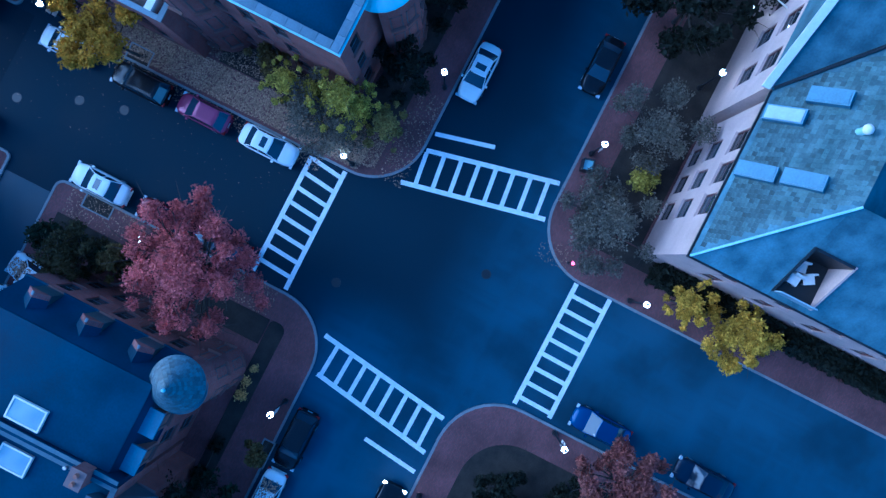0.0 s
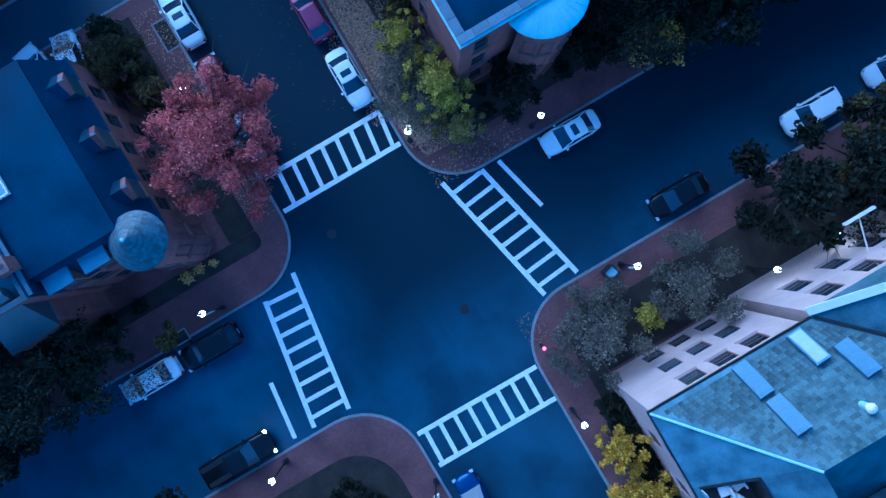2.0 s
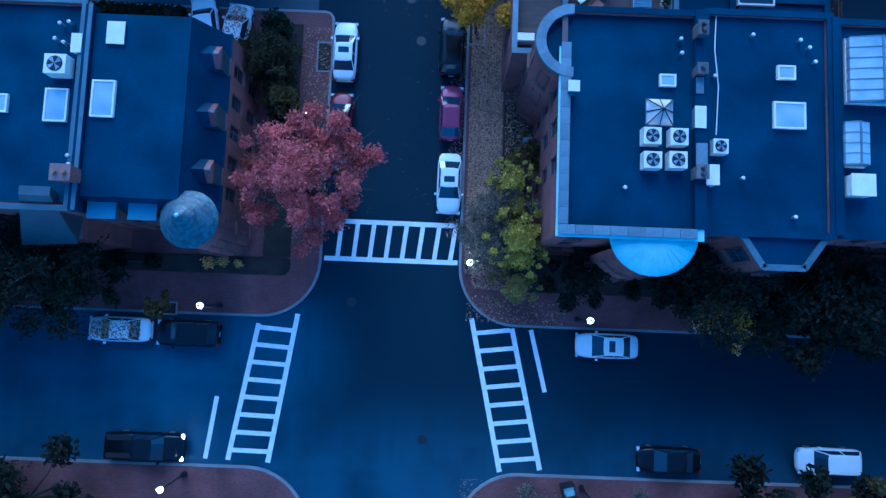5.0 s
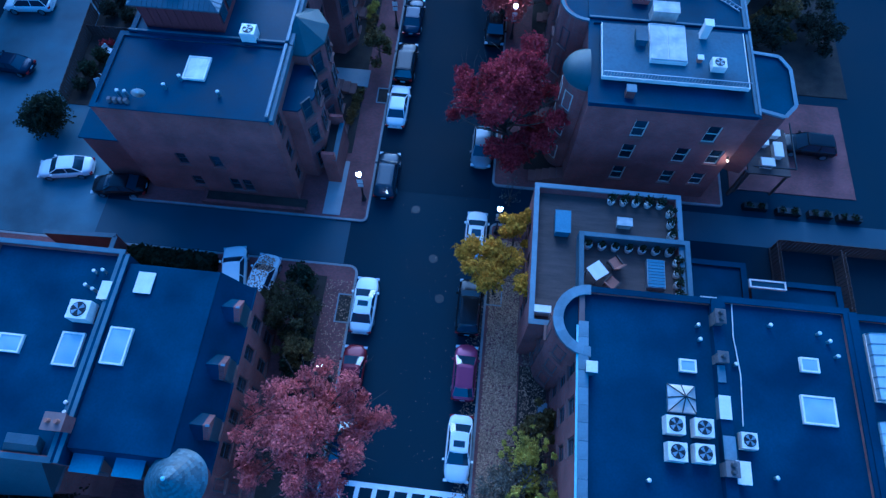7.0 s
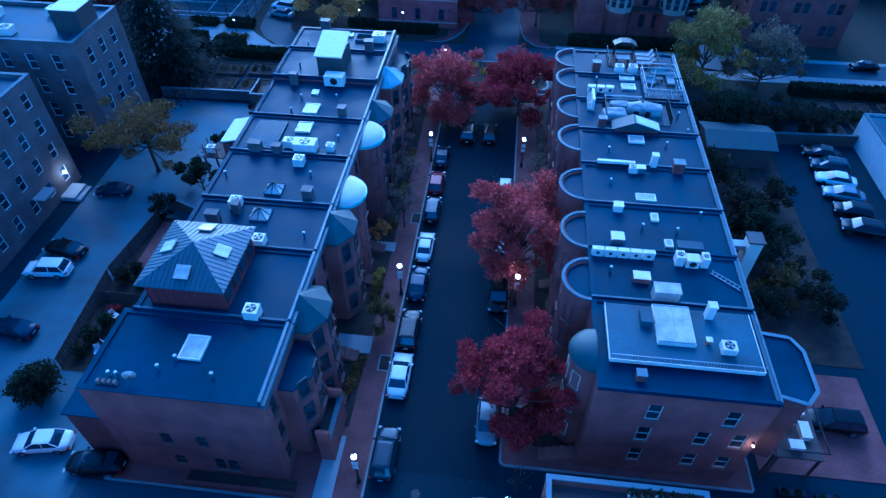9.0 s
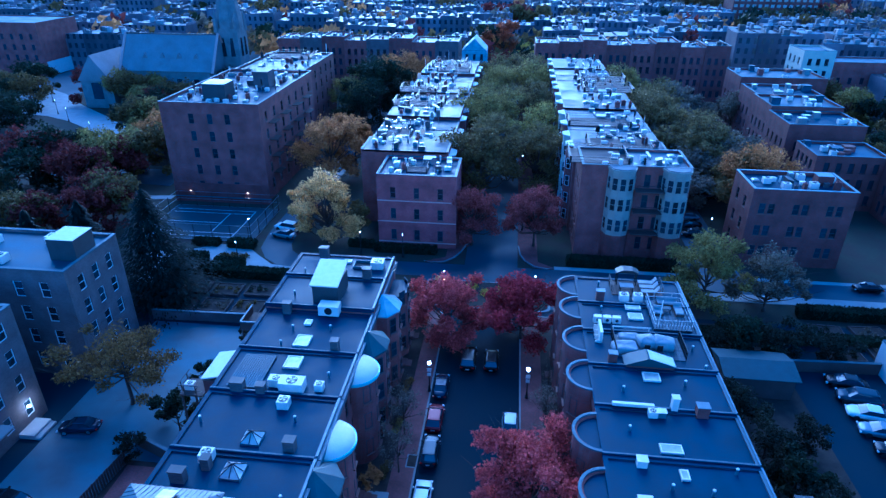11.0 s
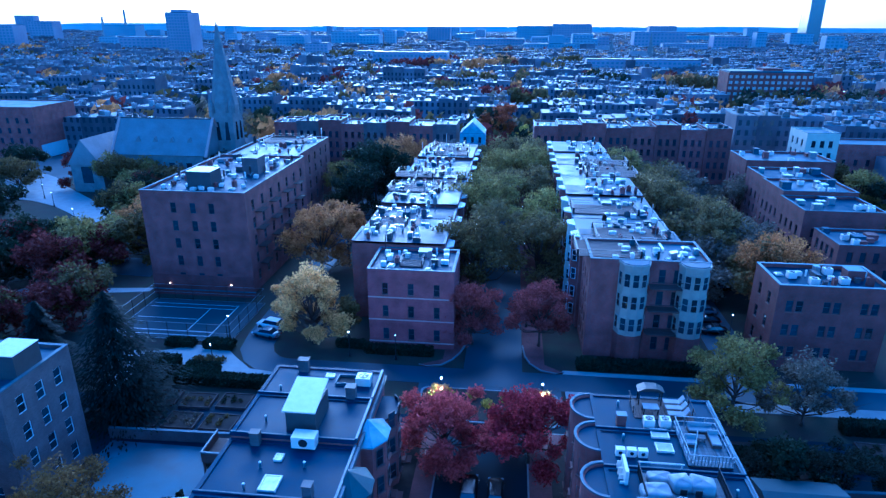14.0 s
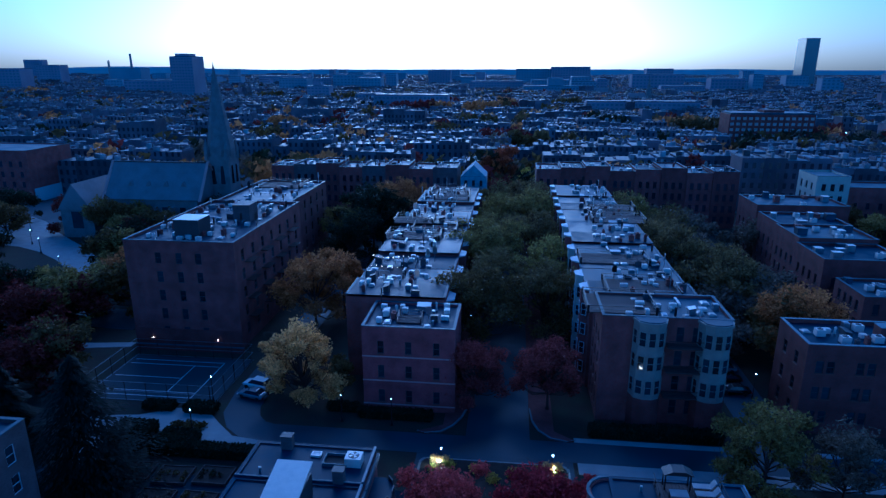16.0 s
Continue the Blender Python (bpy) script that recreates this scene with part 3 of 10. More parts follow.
# painted crossings: two rails and their rungs, and the stop lines
def bar(s, a, b, w, z=0.006):
    d = Vector((b[0] - a[0], b[1] - a[1], 0)).normalized() * (w / 2)
    return s.poly((a[0] + d.y, a[1] - d.x, z), (b[0] + d.y, b[1] - d.x, z), (b[0] - d.y, b[1] + d.x, z), (a[0] - d.y, a[1] + d.x, z))


def crossing(a0, a1, b0, b1, along_a, along_b):
    """Rails from a0 to a1 and from b0 to b1, and eight rungs between the given shares of each rail."""
    c = thing("crosswalk", "white ladder crossing painted on dark asphalt", "crosswalk", "painted crossings")
    tagged(c, kind="structure")
    for p, q in ((a0, a1), (b0, b1)):
        part("rail_line", bar(Shape(), p, q, 0.33), PAINT, c)
    for i in range(8):
        p, q = [tuple(e + (f - e) * (lo + (hi - lo) * i / 7) for e, f in zip(m, n)) for m, n, (lo, hi) in ((a0, a1, along_a), (b0, b1, along_b))]
        d = Vector((q[0] - p[0], q[1] - p[1])).normalized() * 0.15
        part("rung", bar(Shape(), (p[0] + d.x, p[1] + d.y), (q[0] - d.x, q[1] - d.y), 0.3), PAINT, c)


crossing((-4.63, 8.72), (4.53, 8.73), (-4.47, 11.33), (4.42, 11.28), (0.097, 0.942), (0.105, 0.99))
crossing((-6.21, 4.84), (-7.64, -5.08), (-8.82, 4.11), (-10.31, -4.99), (0.116, 0.929), (0.027, 0.928))
crossing((5.62, 4.99), (7.82, -5.13), (8.39, 4.39), (10.50, -4.91), (0.1, 0.93), (0.01, 0.917))
crossing((-4.47, -8.96), (4.85, -9.07), (-4.29, -11.55), (4.89, -11.61), (0.062, 0.905), (0.034, 0.893))
for a, b in (((9.69, 4.34), (10.72, 0.22)), ((-11.31, -0.86), (-11.81, -4.96))):
    structure("stop_line" + ("_a" if a[0] > 0 else "_b"), bar(Shape(), a, b, 0.3), PAINT, "white stop line painted on dark asphalt", "stop line")
hole = Shape().prism(ring(0, 0, 0.34, 20), 0.0, 0.008)
for x, y in ((-2.6, 5.8), (0.6, 27.5), (-1.2, 31.5), (1.4, 24.4), (2.6, -3.2)):
    solid("manhole_cover", cached("manhole", lambda: hole.mesh("manhole_cover", BLACKMETAL)), BLACKMETAL, "round iron cover set in the asphalt", "manhole cover", "manhole covers", at=pose(x, y, 0.002), kind="structure")

# ---- trees and shrubs ----
def leaf_cloud(rng, blobs, count, size, flat=0.75):
    """Many small leaf faces inside a few overlapping uneven clumps: (x, y, z, radius, height factor)."""
    s = Shape()
    weight = [b[3] ** 2 for b in blobs]
    picks = rng.choices(blobs, weight, k=count)
    for bx, by, bz, br, hf in picks:
        d = Vector((rng.gauss(0, 1), rng.gauss(0, 1), rng.gauss(0, 1))).normalized()
        wob = 0.72 + 0.5 * noise.noise(d * 2.3 + Vector((bx, by, bz)))
        r = br * wob * rng.random() ** 0.36
        c = Vector((bx + d.x * r, by + d.y * r, bz + d.z * r * hf))
        a = Vector((rng.uniform(-1, 1), rng.uniform(-1, 1), rng.uniform(-flat, flat))).normalized()
        n = Vector((rng.uniform(-1, 1), rng.uniform(-1, 1), rng.uniform(0.1, 1.2))).normalized()
        b = n.cross(a).normalized()
        k = size * rng.uniform(0.55, 1.3)
        if size > 0.21:
            s.poly(c - a * k - b * k * 0.4, c + a * k - b * k * 0.4, c + b * k * 0.8)
        else:
            s.poly(c - a * k, c - b * k * 0.55, c + a * k, c + b * k * 0.55)
    return s


def tree_parts(seed, h, r, count, size, trunk=0.16, base=0.35, squash=0.8, lean=0.0, bare=0.0, clumps=9, sprays=(), lace=1.0):
    """Trunk and crown shapes of a tree h high with a crown of radius r whose lowest limbs start at base * h."""
    rng = random.Random(seed)
    wood, z0 = Shape(), h * base
    top = Vector((lean, lean * 0.4, h * 0.8))
    wood.tube([(0, 0, -0.1), (0.03, 0.02, h * 0.06), (lean * 0.3, 0, z0), top * 0.8, top], [trunk * 1.5, trunk, trunk * 0.8, trunk * 0.42, trunk * 0.15], 8)
    blobs = [(lean, lean * 0.4, h * 0.74, r * 0.6, 1.0)]
    for i in range(clumps):
        a = 2 * math.pi * (i + rng.uniform(-0.35, 0.35)) / clumps * (1.62 if clumps > 6 else 1)
        q, z = r * rng.uniform(0.32, 0.92), z0 + (h * 0.93 - z0) * rng.uniform(0.12, 0.88)
        tip = Vector((lean * 0.6 + q * math.cos(a), q * math.sin(a), z))
        start = Vector((lean * 0.4, 0, z0 + (z - z0) * 0.35))
        mid = (start + tip) / 2 + Vector((0, 0, -0.08 * h * rng.random()))
        wood.tube([start, mid, tip], [trunk * 0.5, trunk * 0.32, trunk * 0.1], 5)
        for k in range(3 if count > 4500 else 1):
            e = tip + Vector((rng.uniform(-1, 1), rng.uniform(-1, 1), rng.uniform(-0.1, 1))) * r * 0.4
            wood.tube([mid.lerp(tip, 0.5 + 0.2 * k), tip.lerp(e, 0.6), e], [trunk * 0.16, trunk * 0.1, trunk * 0.04], 4)
        blobs.append((tip.x, tip.y, tip.z, r * rng.uniform(0.2, 0.42) * lace, squash))
    for bx, by, bz, br in sprays:
        wood.tube([(0, 0, z0), (bx * 0.5, by * 0.5, (z0 + bz) / 2 - 0.2), (bx, by, bz)], [trunk * 0.4, trunk * 0.25, trunk * 0.06], 5)
        blobs.append((bx, by, bz, br, 0.7))
    return wood, leaf_cloud(rng, blobs, int(count * (1 - bare)), size)


TREES = {}


def tree(name, label, x, y, h, r, leaf, count=3000, size=0.2, seed=1, kind="", **more):
    r, count = r * 1.18, int(count * 1.15)
    key = (leaf.name, round(h, 1), round(r, 1), count, seed)
    if key in TREES:
        grow = 0.86 + 0.3 * ((x * 13.7 + y * 7.9) % 1.0) if y > 92 else 1.0
        return copy_thing(TREES[key], pose(x, y, 0, 0, 0, (x * 37 + y * 11) % 360) @ Matrix.Diagonal((grow, grow, grow * 0.97, 1)))
    t = thing(name, label, "tree", "trees", pose(x, y, 0))
    wood, crown = tree_parts(seed, h, r, count, size, **more)
    part("trunk", wood, BARK, t, smooth=True)
    part("crown", crown, leaf, t)
    TREES[key] = t
    return t


def shrub(name, label, x, y, blobs, leaf, count, size, seed=1, category="shrub"):
    """A bush: short stems and a cloud of leaves."""
    rng = random.Random(seed)
    t = thing(name, label, category, "shrubs", pose(x, y, 0))
    wood = Shape()
    for b in blobs:
        wood.tube([(b[0] * 0.4, b[1] * 0.4, 0.0), (b[0] * 0.8, b[1] * 0.8, b[2] * 0.6), (b[0], b[1], b[2])], [0.06, 0.04, 0.015], 5)
    part("stems", wood, BARK, t)
    part("foliage", leaf_cloud(rng, blobs, count, size), leaf, t)
    return t


def hedge(label, x0, y0, x1, y1, h, leaf, seed=1):
    """A clipped hedge: a dense core and leaves on its faces."""
    rng, s = random.Random(seed), Shape()
    area = 2 * ((x1 - x0) + (y1 - y0)) * h + (x1 - x0) * (y1 - y0)
    for i in range(min(int(area * 32), 5000)):
        c = Vector((rng.uniform(x0, x1), rng.uniform(y0, y1), rng.uniform(0.1, h)))
        f = rng.random()
        if f < 0.5:
            c.z = h + rng.uniform(-0.12, 0.1)
        elif f < 0.75:
            c.x = rng.choice((x0, x1)) + rng.uniform(-0.1, 0.1)
        else:
            c.y = rng.choice((y0, y1)) + rng.uniform(-0.1, 0.1)
        a = Vector((rng.uniform(-1, 1), rng.uniform(-1, 1), rng.uniform(-1, 1))).normalized() * rng.uniform(0.1, 0.22)
        b = a.orthogonal() * 0.6
        s.poly(c - a * 1.1 - b * 0.8, c + a * 1.1 - b * 0.8, c + b * 1.4)
    s.box(x0 + 0.08, y0 + 0.08, 0.0, x1 - 0.08, y1 - 0.08, h - 0.06)
    return solid("hedge", s, leaf, label, "hedge", "hedges")


# street trees
tree("maple_tree", "red-leaved maple at the kerb by the turreted house", -5.5, 13.4, 8.8, 3.6, L_ROSE, 30000, 0.095, 3, trunk=0.2, base=0.3, clumps=52, lace=0.62,
     sprays=((3.5, 0.7, 5.2, 1.1), (4.6, 1.3, 5.5, 0.9), (3.9, 1.0, 5.2, 0.9), (2.9, -0.6, 4.8, 0.9), (2.2, -2.6, 4.6, 1.1), (1.0, -3.6, 4.4, 1.0), (0.2, -4.6, 4.2, 0.7), (0.6, 4.0, 5.2, 0.9), (3.3, 2.4, 5.4, 0.6), (-2.6, -2.4, 4.6, 0.9)))
tree("maple_tree", "crimson maple on the eastern pavement beside a lamp", 5.1, 38.0, 10.4, 3.9, L_CRIMSON, 26000, 0.13, 5, trunk=0.18, base=0.1, clumps=40, lace=0.72,
     sprays=((0.6, -2.6, 2.2, 1.3), (1.6, -1.6, 1.8, 1.2), (2.0, 0.6, 2.4, 1.3), (-0.8, -2.0, 2.8, 1.2)))
tree("maple_tree", "bright red maple in front of the eastern terrace", 5.0, 53.2, 11.8, 3.9, L_RED, 24000, 0.14, 7, trunk=0.18, base=0.1, clumps=44, lace=0.85,
     sprays=((-1.8, -2.6, 3.0, 1.2), (0.2, -3.2, 2.6, 1.2), (-2.6, 0.4, 4.0, 1.2)))
tree("maple_tree", "crimson maple at the closed end of the street", -4.2, 80.3, 8.2, 4.7, L_RED, 16000, 0.18, 9, trunk=0.18, base=0.1, clumps=26, lace=0.9)
tree("maple_tree", "dark crimson maple at the closed end of the street", 4.6, 80.8, 8.4, 4.8, L_CRIMSON, 16000, 0.18, 11, trunk=0.18, base=0.1, clumps=26, lace=0.9)
tree("maple_tree", "rust-red maple beside parked cars", -5.5, -16.8, 7.2, 2.9, L_RUST, 12000, 0.11, 13, trunk=0.16, base=0.3, clumps=30, lace=0.65)
tree("golden_tree", "small golden-leaved street tree leaning over parked cars", 5.2, 25.1, 6.2, 2.2, L_GOLD, 7000, 0.13, 15, trunk=0.1, base=0.4, lean=-0.5)
tree("golden_tree", "slim golden tree beside a lighted lamp post", 6.3, 28.6, 6.4, 1.35, L_GOLD, 3000, 0.13, 17, trunk=0.08, base=0.4)
tree("golden_tree", "thin yellow-leaved tree by the slate-roofed building", 6.3, -19.3, 5.4, 2.5, L_OLIVEGOLD, 8000, 0.11, 19, trunk=0.09, base=0.3, lean=0.3, clumps=30, lace=0.62)
tree("golden_tree", "sparse yellow tree by the slate-roofed building", 6.7, -15.3, 5.0, 1.6, L_OLIVEGOLD, 3000, 0.11, 21, trunk=0.08, base=0.3, clumps=18, lace=0.6)
tree("corner_tree", "yellow-green tree at the leafy corner", 8.2, 10.2, 6.4, 2.0, L_LIME, 7000, 0.085, 23, trunk=0.1, base=0.2, clumps=44, lace=0.42)
tree("corner_tree", "yellow-green tree beside the brick corner house", 7.7, 13.8, 6.0, 1.5, L_LIME, 4200, 0.085, 25, trunk=0.09, base=0.2, clumps=34, lace=0.42)
tree("corner_tree", "low yellow-green tree over the kerb", 8.2, 7.0, 4.6, 1.5, L_OLIVEY, 2600, 0.09, 26, trunk=0.09, base=0.25, clumps=16, lace=0.7)
tree("bare_tree", "half-bare grey tree at the leafy corner", 6.5, 10.0, 5.2, 2.3, L_TWIG, 3600, 0.08, 27, trunk=0.09, base=0.25, clumps=14)
tree("bare_tree", "thin tree with few pale leaves", 21.2, 6.0, 5.4, 1.9, L_YEL, 1500, 0.11, 29, trunk=0.08, base=0.3, clumps=12)
tree("bare_tree", "twiggy grey tree at the brick corner", 9.0, -8.5, 5.4, 3.0, L_TWIG, 9500, 0.09, 31, trunk=0.1, base=0.2, clumps=16)
tree("bare_tree", "twiggy grey tree before the pale building", 15.6, -8.7, 5.2, 2.8, L_TWIG, 7500, 0.09, 33, trunk=0.1, base=0.2, clumps=14)
for k, (x, y, h) in enumerate(((-6.6, 63.5, 6.4), (-6.3, 58.6, 5.8), (7.2, 60.4, 6.2), (7.0, 66.0, 5.6))):
    tree("bare_tree", "bare grey-twigged street tree on the brick pavement", x, y, h, 1.9, L_TWIG, 900, 0.09, 120 + k, trunk=0.08, base=0.2, clumps=16)
shrub("yellow_shrub", "yellow-green shrub before the pale wall", 13.0, -9.6, [(0, 0, 1.4, 1.2, 0.9), (0.7, -0.4, 1.1, 0.8, 0.9)], L_LIME, 1500, 0.12, 35)
shrub("dark_shrub", "dark green shrubs filling the side garden", -8.1, 22.3, [(0, 0, 1.6, 1.3, 1.2), (0.2, -2.1, 1.5, 1.3, 1.1), (-0.3, 2.0, 1.7, 1.4, 1.1), (0.1, -4.0, 1.2, 1.0, 1)], L_GREEN, 6000, 0.14, 37)
shrub("round_bush", "round dark green bush in the yard", -31.6, 36.0, [(0, 0, 1.7, 2.2, 1.0), (0.6, 0.4, 2.3, 1.6, 1), (-0.8, -0.3, 1.4, 1.5, 1)], L_GREEN, 6500, 0.13, 39)
tree("street_tree", "small olive tree between pavement and parked cars", -6.0, 45.5, 4.2, 1.4, L_OLIVE, 1800, 0.13, 41, trunk=0.08)
tree("street_tree", "small bronze tree in a front garden", -8.0, 56.0, 3.4, 1.0, L_ORANGE, 1000, 0.13, 42, trunk=0.06)
for i, (x, y) in enumerate(((27.5, 6.4), (33.5, 6.0), (39.5, 6.3), (45.5, 6.1), (24.0, -6.9), (29.0, -7.2), (35.0, -6.8), (41.5, -7.1), (-26.5, 5.9), (-32.5, 6.2), (-39, 6.0), (-21.5, -7.0), (-28, -6.8), (-34.5, -7.2), (-41, -6.9))):
    tree("dark_tree", "dark leafy tree shading the cross street", x, y, 8.4 if i % 2 else 7.6, 3.6 if i % 2 else 3.2, L_NIGHT, 4200, 0.2, 143 + i % 2, trunk=0.14, base=0.3, clumps=12)
tree("dark_tree", "dark tree overhanging the shaded cross street", 24.5, 6.2, 6.0, 2.6, L_GREEN, 3600, 0.17, 43, trunk=0.14)
tree("dark_tree", "dark tree overhanging the shaded cross street", 31.0, -6.6, 6.2, 2.8, L_OLIVE, 3600, 0.17, 44, trunk=0.14)
tree("dark_tree", "dark tree over parked cars on the cross street", -19.2, 6.0, 6.0, 2.2, L_GREEN, 2600, 0.16, 45, trunk=0.12, bare=0.3)
tree("dark_tree", "dark tree by the kerb of the cross street", -14.6, 4.9, 4.4, 1.0, L_OLIVE, 1300, 0.13, 46, trunk=0.07)
tree("dark_tree", "dark tree over the shaded cross street", -24.0, -6.2, 6.2, 2.6, L_GREEN, 2600, 0.17, 47, trunk=0.12, bare=0.2)
tree("dark_tree", "dark tree over the shaded cross street", 37, 6.0, 7.0, 3.2, L_GREEN, 3600, 0.19, 48, trunk=0.14)
tree("yard_tree", "spreading olive tree in the back yard", -35.2, 64.6, 8.8, 4.9, L_RUSTY, 9000, 0.15, 49, trunk=0.2, base=0.33, squash=0.6, clumps=22, lace=0.8)
tree("yard_tree", "dark evergreen shrub tree behind the terrace", -28.5, 61.5, 4.4, 1.9, L_GREEN, 3500, 0.16, 51, trunk=0.1, base=0.1)
tree("yard_tree", "dark evergreen behind the terrace", -27.6, 67.5, 4.0, 1.7, L_GREEN, 3000, 0.16, 52, trunk=0.1, base=0.1)
tree("yard_tree", "dark overgrown tree beside the parking yard", 27.5, 59, 5.5, 2.6, L_GREEN, 3600, 0.18, 53, trunk=0.12, base=0.15)
tree("yard_tree", "dark overgrown tree beside the parking yard", 28.5, 53, 3.6, 2.0, L_OLIVE, 2400, 0.17, 54, trunk=0.1, base=0.15)
tree("yard_tree", "dark overgrown tree behind the terrace", 29.5, 80, 5.5, 3.4, L_GREEN, 4200, 0.2, 55, trunk=0.12, base=0.12)
tree("yard_tree", "small dark red tree in the yard", 26.3, 46.2, 2.6, 1.3, L_DKRED, 1200, 0.14, 56, trunk=0.06, base=0.15)
for i, (x, y) in enumerate(((-7.7, 66.3), (-7.6, 63.8), (-7.9, 69.2), (7.6, 72.6), (7.4, 69.6), (5.9, 32.6))):
    tree("bare_sapling", "leafless multi-stemmed sapling in a front garden", x, y, 4.6 - 0.2 * (i % 3), 1.1, L_GREY, 60, 0.08, 60 + i % 2, trunk=0.05, base=0.1, clumps=16)
# park trees
tree("willow_tree", "broad pale yellow tree beside the park path", -25.6, 103.8, 13.2, 4.9, L_YEL, 21000, 0.19, 71, trunk=0.28, base=0.08, clumps=40, lace=0.85)
tree("orange_tree", "orange-brown tree behind the park path", -32.2, 130, 14.0, 5.6, L_ORANGE, 13000, 0.22, 72, trunk=0.26, base=0.1, clumps=30)
tree("park_tree", "dark red tree at the street corner beyond the park", -3.1, 105.8, 10.4, 3.9, L_MAROON, 15000, 0.16, 73, trunk=0.2, base=0.14, clumps=34)
tree("park_tree", "dark red-brown tree by the brick pavement", 6.6, 106.2, 10.4, 3.9, L_MAROON, 15000, 0.16, 74, trunk=0.2, base=0.16, clumps=34)
tree("park_tree", "tall olive-yellow tree beside the walkway", 28.6, 92.0, 10.6, 4.9, L_OLIVEY, 11000, 0.2, 75, trunk=0.2, base=0.06, clumps=26, lace=0.85)
tree("park_tree", "grey-green tree beside the walkway", 36.0, 91.0, 9.2, 4.4, L_GREY, 8000, 0.18, 76, trunk=0.18, base=0.06, clumps=22, lace=0.85)
tree("park_tree", "rust-orange tree behind the brick hall", 44.4, 122.5, 13.5, 6.0, L_ORANGE, 12000, 0.23, 77, trunk=0.25, base=0.1, clumps=28)
tree("park_tree", "dark bushy tree against the pink-brick end house", -20.6, 104.6, 7.0, 2.6, L_OLIVE, 3500, 0.2, 78, trunk=0.14, base=0.15)


def conifer(label, x, y, h, r, seed):
    """A spruce: a straight trunk and drooping whorls of needles."""
    rng, s = random.Random(seed), Shape()
    t = thing("spruce_tree", label, "tree", "trees", pose(x, y, 0))
    part("trunk", Shape().tube([(0, 0, -0.1), (0, 0, h * 0.5), (0, 0, h)], [0.28, 0.16, 0.02], 8), BARK, t, smooth=True)
    for i in range(14000):
        q = rng.random() ** 0.7
        z, a = h * (0.06 + 0.94 * (1 - q)), rng.uniform(0, 6.283)
        lim = r * q ** 0.72 * (0.78 + 0.22 * math.sin(a * 5 + z * 3)) * (0.8 + 0.2 * math.sin(z * 5.5)) + 0.08
        d = lim * rng.random() ** 0.4
        c = Vector((d * math.cos(a), d * math.sin(a), z - d * 0.28))
        u = Vector((math.cos(a), math.sin(a), -0.5)) * rng.uniform(0.14, 0.34)
        w = Vector((-math.sin(a), math.cos(a), rng.uniform(-0.3, 0.3))) * rng.uniform(0.06, 0.14)
        s.poly(c - u, c - w, c + u, c + w)
    part("crown", s, L_SPRUCE, t)


conifer("tall dark green spruce behind the apartment block", -42.6, 84.8, 15.6, 10.5, 81)
conifer("dark green spruce behind the apartment block", -55.5, 89.5, 11.5, 5.6, 82)
conifer("dark green spruce in the park", -66, 92, 8.5, 3.6, 83)
# woods and avenue trees farther off, a few shapes repeated
avenue = [(-2.4, 132, L_SAGE), (-2.6, 120.5, L_OLIVE), (7.4, 129, L_SAGE), (-3.2, 146, L_OLIVEY), (7.2, 141, L_LIMEY), (-3.2, 155, L_OLIVEY), (-3.5, 170, L_SAGE), (7.0, 160, L_SAGE), (-3.0, 181, L_OLIVEY), (6.4, 178, L_OLIVEY), (-2, 199, L_SAGE), (6, 197, L_SAGE),
          (-33, 160, L_GREEN), (-38, 174, L_OLIVEY), (-31, 182, L_GREEN), (-28, 196, L_ORANGE), (-36, 196, L_GREEN), (31, 150, L_SAGE), (33, 168, L_SAGE), (30, 186, L_OLIVEY), (38, 140, L_SAGE)]
for i, (x, y, leaf) in enumerate(avenue):
    tree("avenue_tree", "tall autumn tree in the street beyond the park", x, y, 16.5 if i % 2 else 15.5, 5.9 if i % 2 else 5.5, leaf, 8500, 0.23, 90 + i % 2, trunk=0.22, base=0.1, clumps=38)
spread = [(-86, 126, L_DKRED), (-76, 117, L_DKRED), (-96, 118, L_DKRED), (-66, 108, L_DKRED), (-70, 99, L_DKRED), (-84, 104, L_GREEN), (-101, 104, L_GREY), (-96, 150, L_GREEN), (-84, 160, L_LIME), (-74, 168, L_OLIVE), (-66, 176, L_OLIVE),
          (-72, 140, L_ORANGE), (-90, 176, L_OLIVE), (-104, 165, L_OLIVE), (-78, 190, L_GREEN), (-60, 200, L_DKRED), (-70, 206, L_DKRED), (-118, 140, L_GREEN), (-130, 155, L_OLIVE), (-112, 178, L_OLIVE), (60, 150, L_OLIVE), (70, 165, L_OLIVE),
          (78, 148, L_GREEN), (86, 160, L_OLIVE), (68, 182, L_GREY), (56, 176, L_GREY), (92, 178, L_GREEN), (80, 120, L_OLIVE), (90, 108, L_GREEN), (62, 92, L_OLIVE), (74, 90, L_GREEN), (56, 86, L_OLIVE), (-62, 84, L_GREEN), (-72, 80, L_GREEN), (-1, 238, L_DKRED), (6, 246, L_LIME), (-4, 262, L_DKRED)]
spread = [q for q in spread if q[:2] not in ((-104, 165), (-112, 178), (-130, 155), (-96, 150), (-84, 160), (-118, 140))]
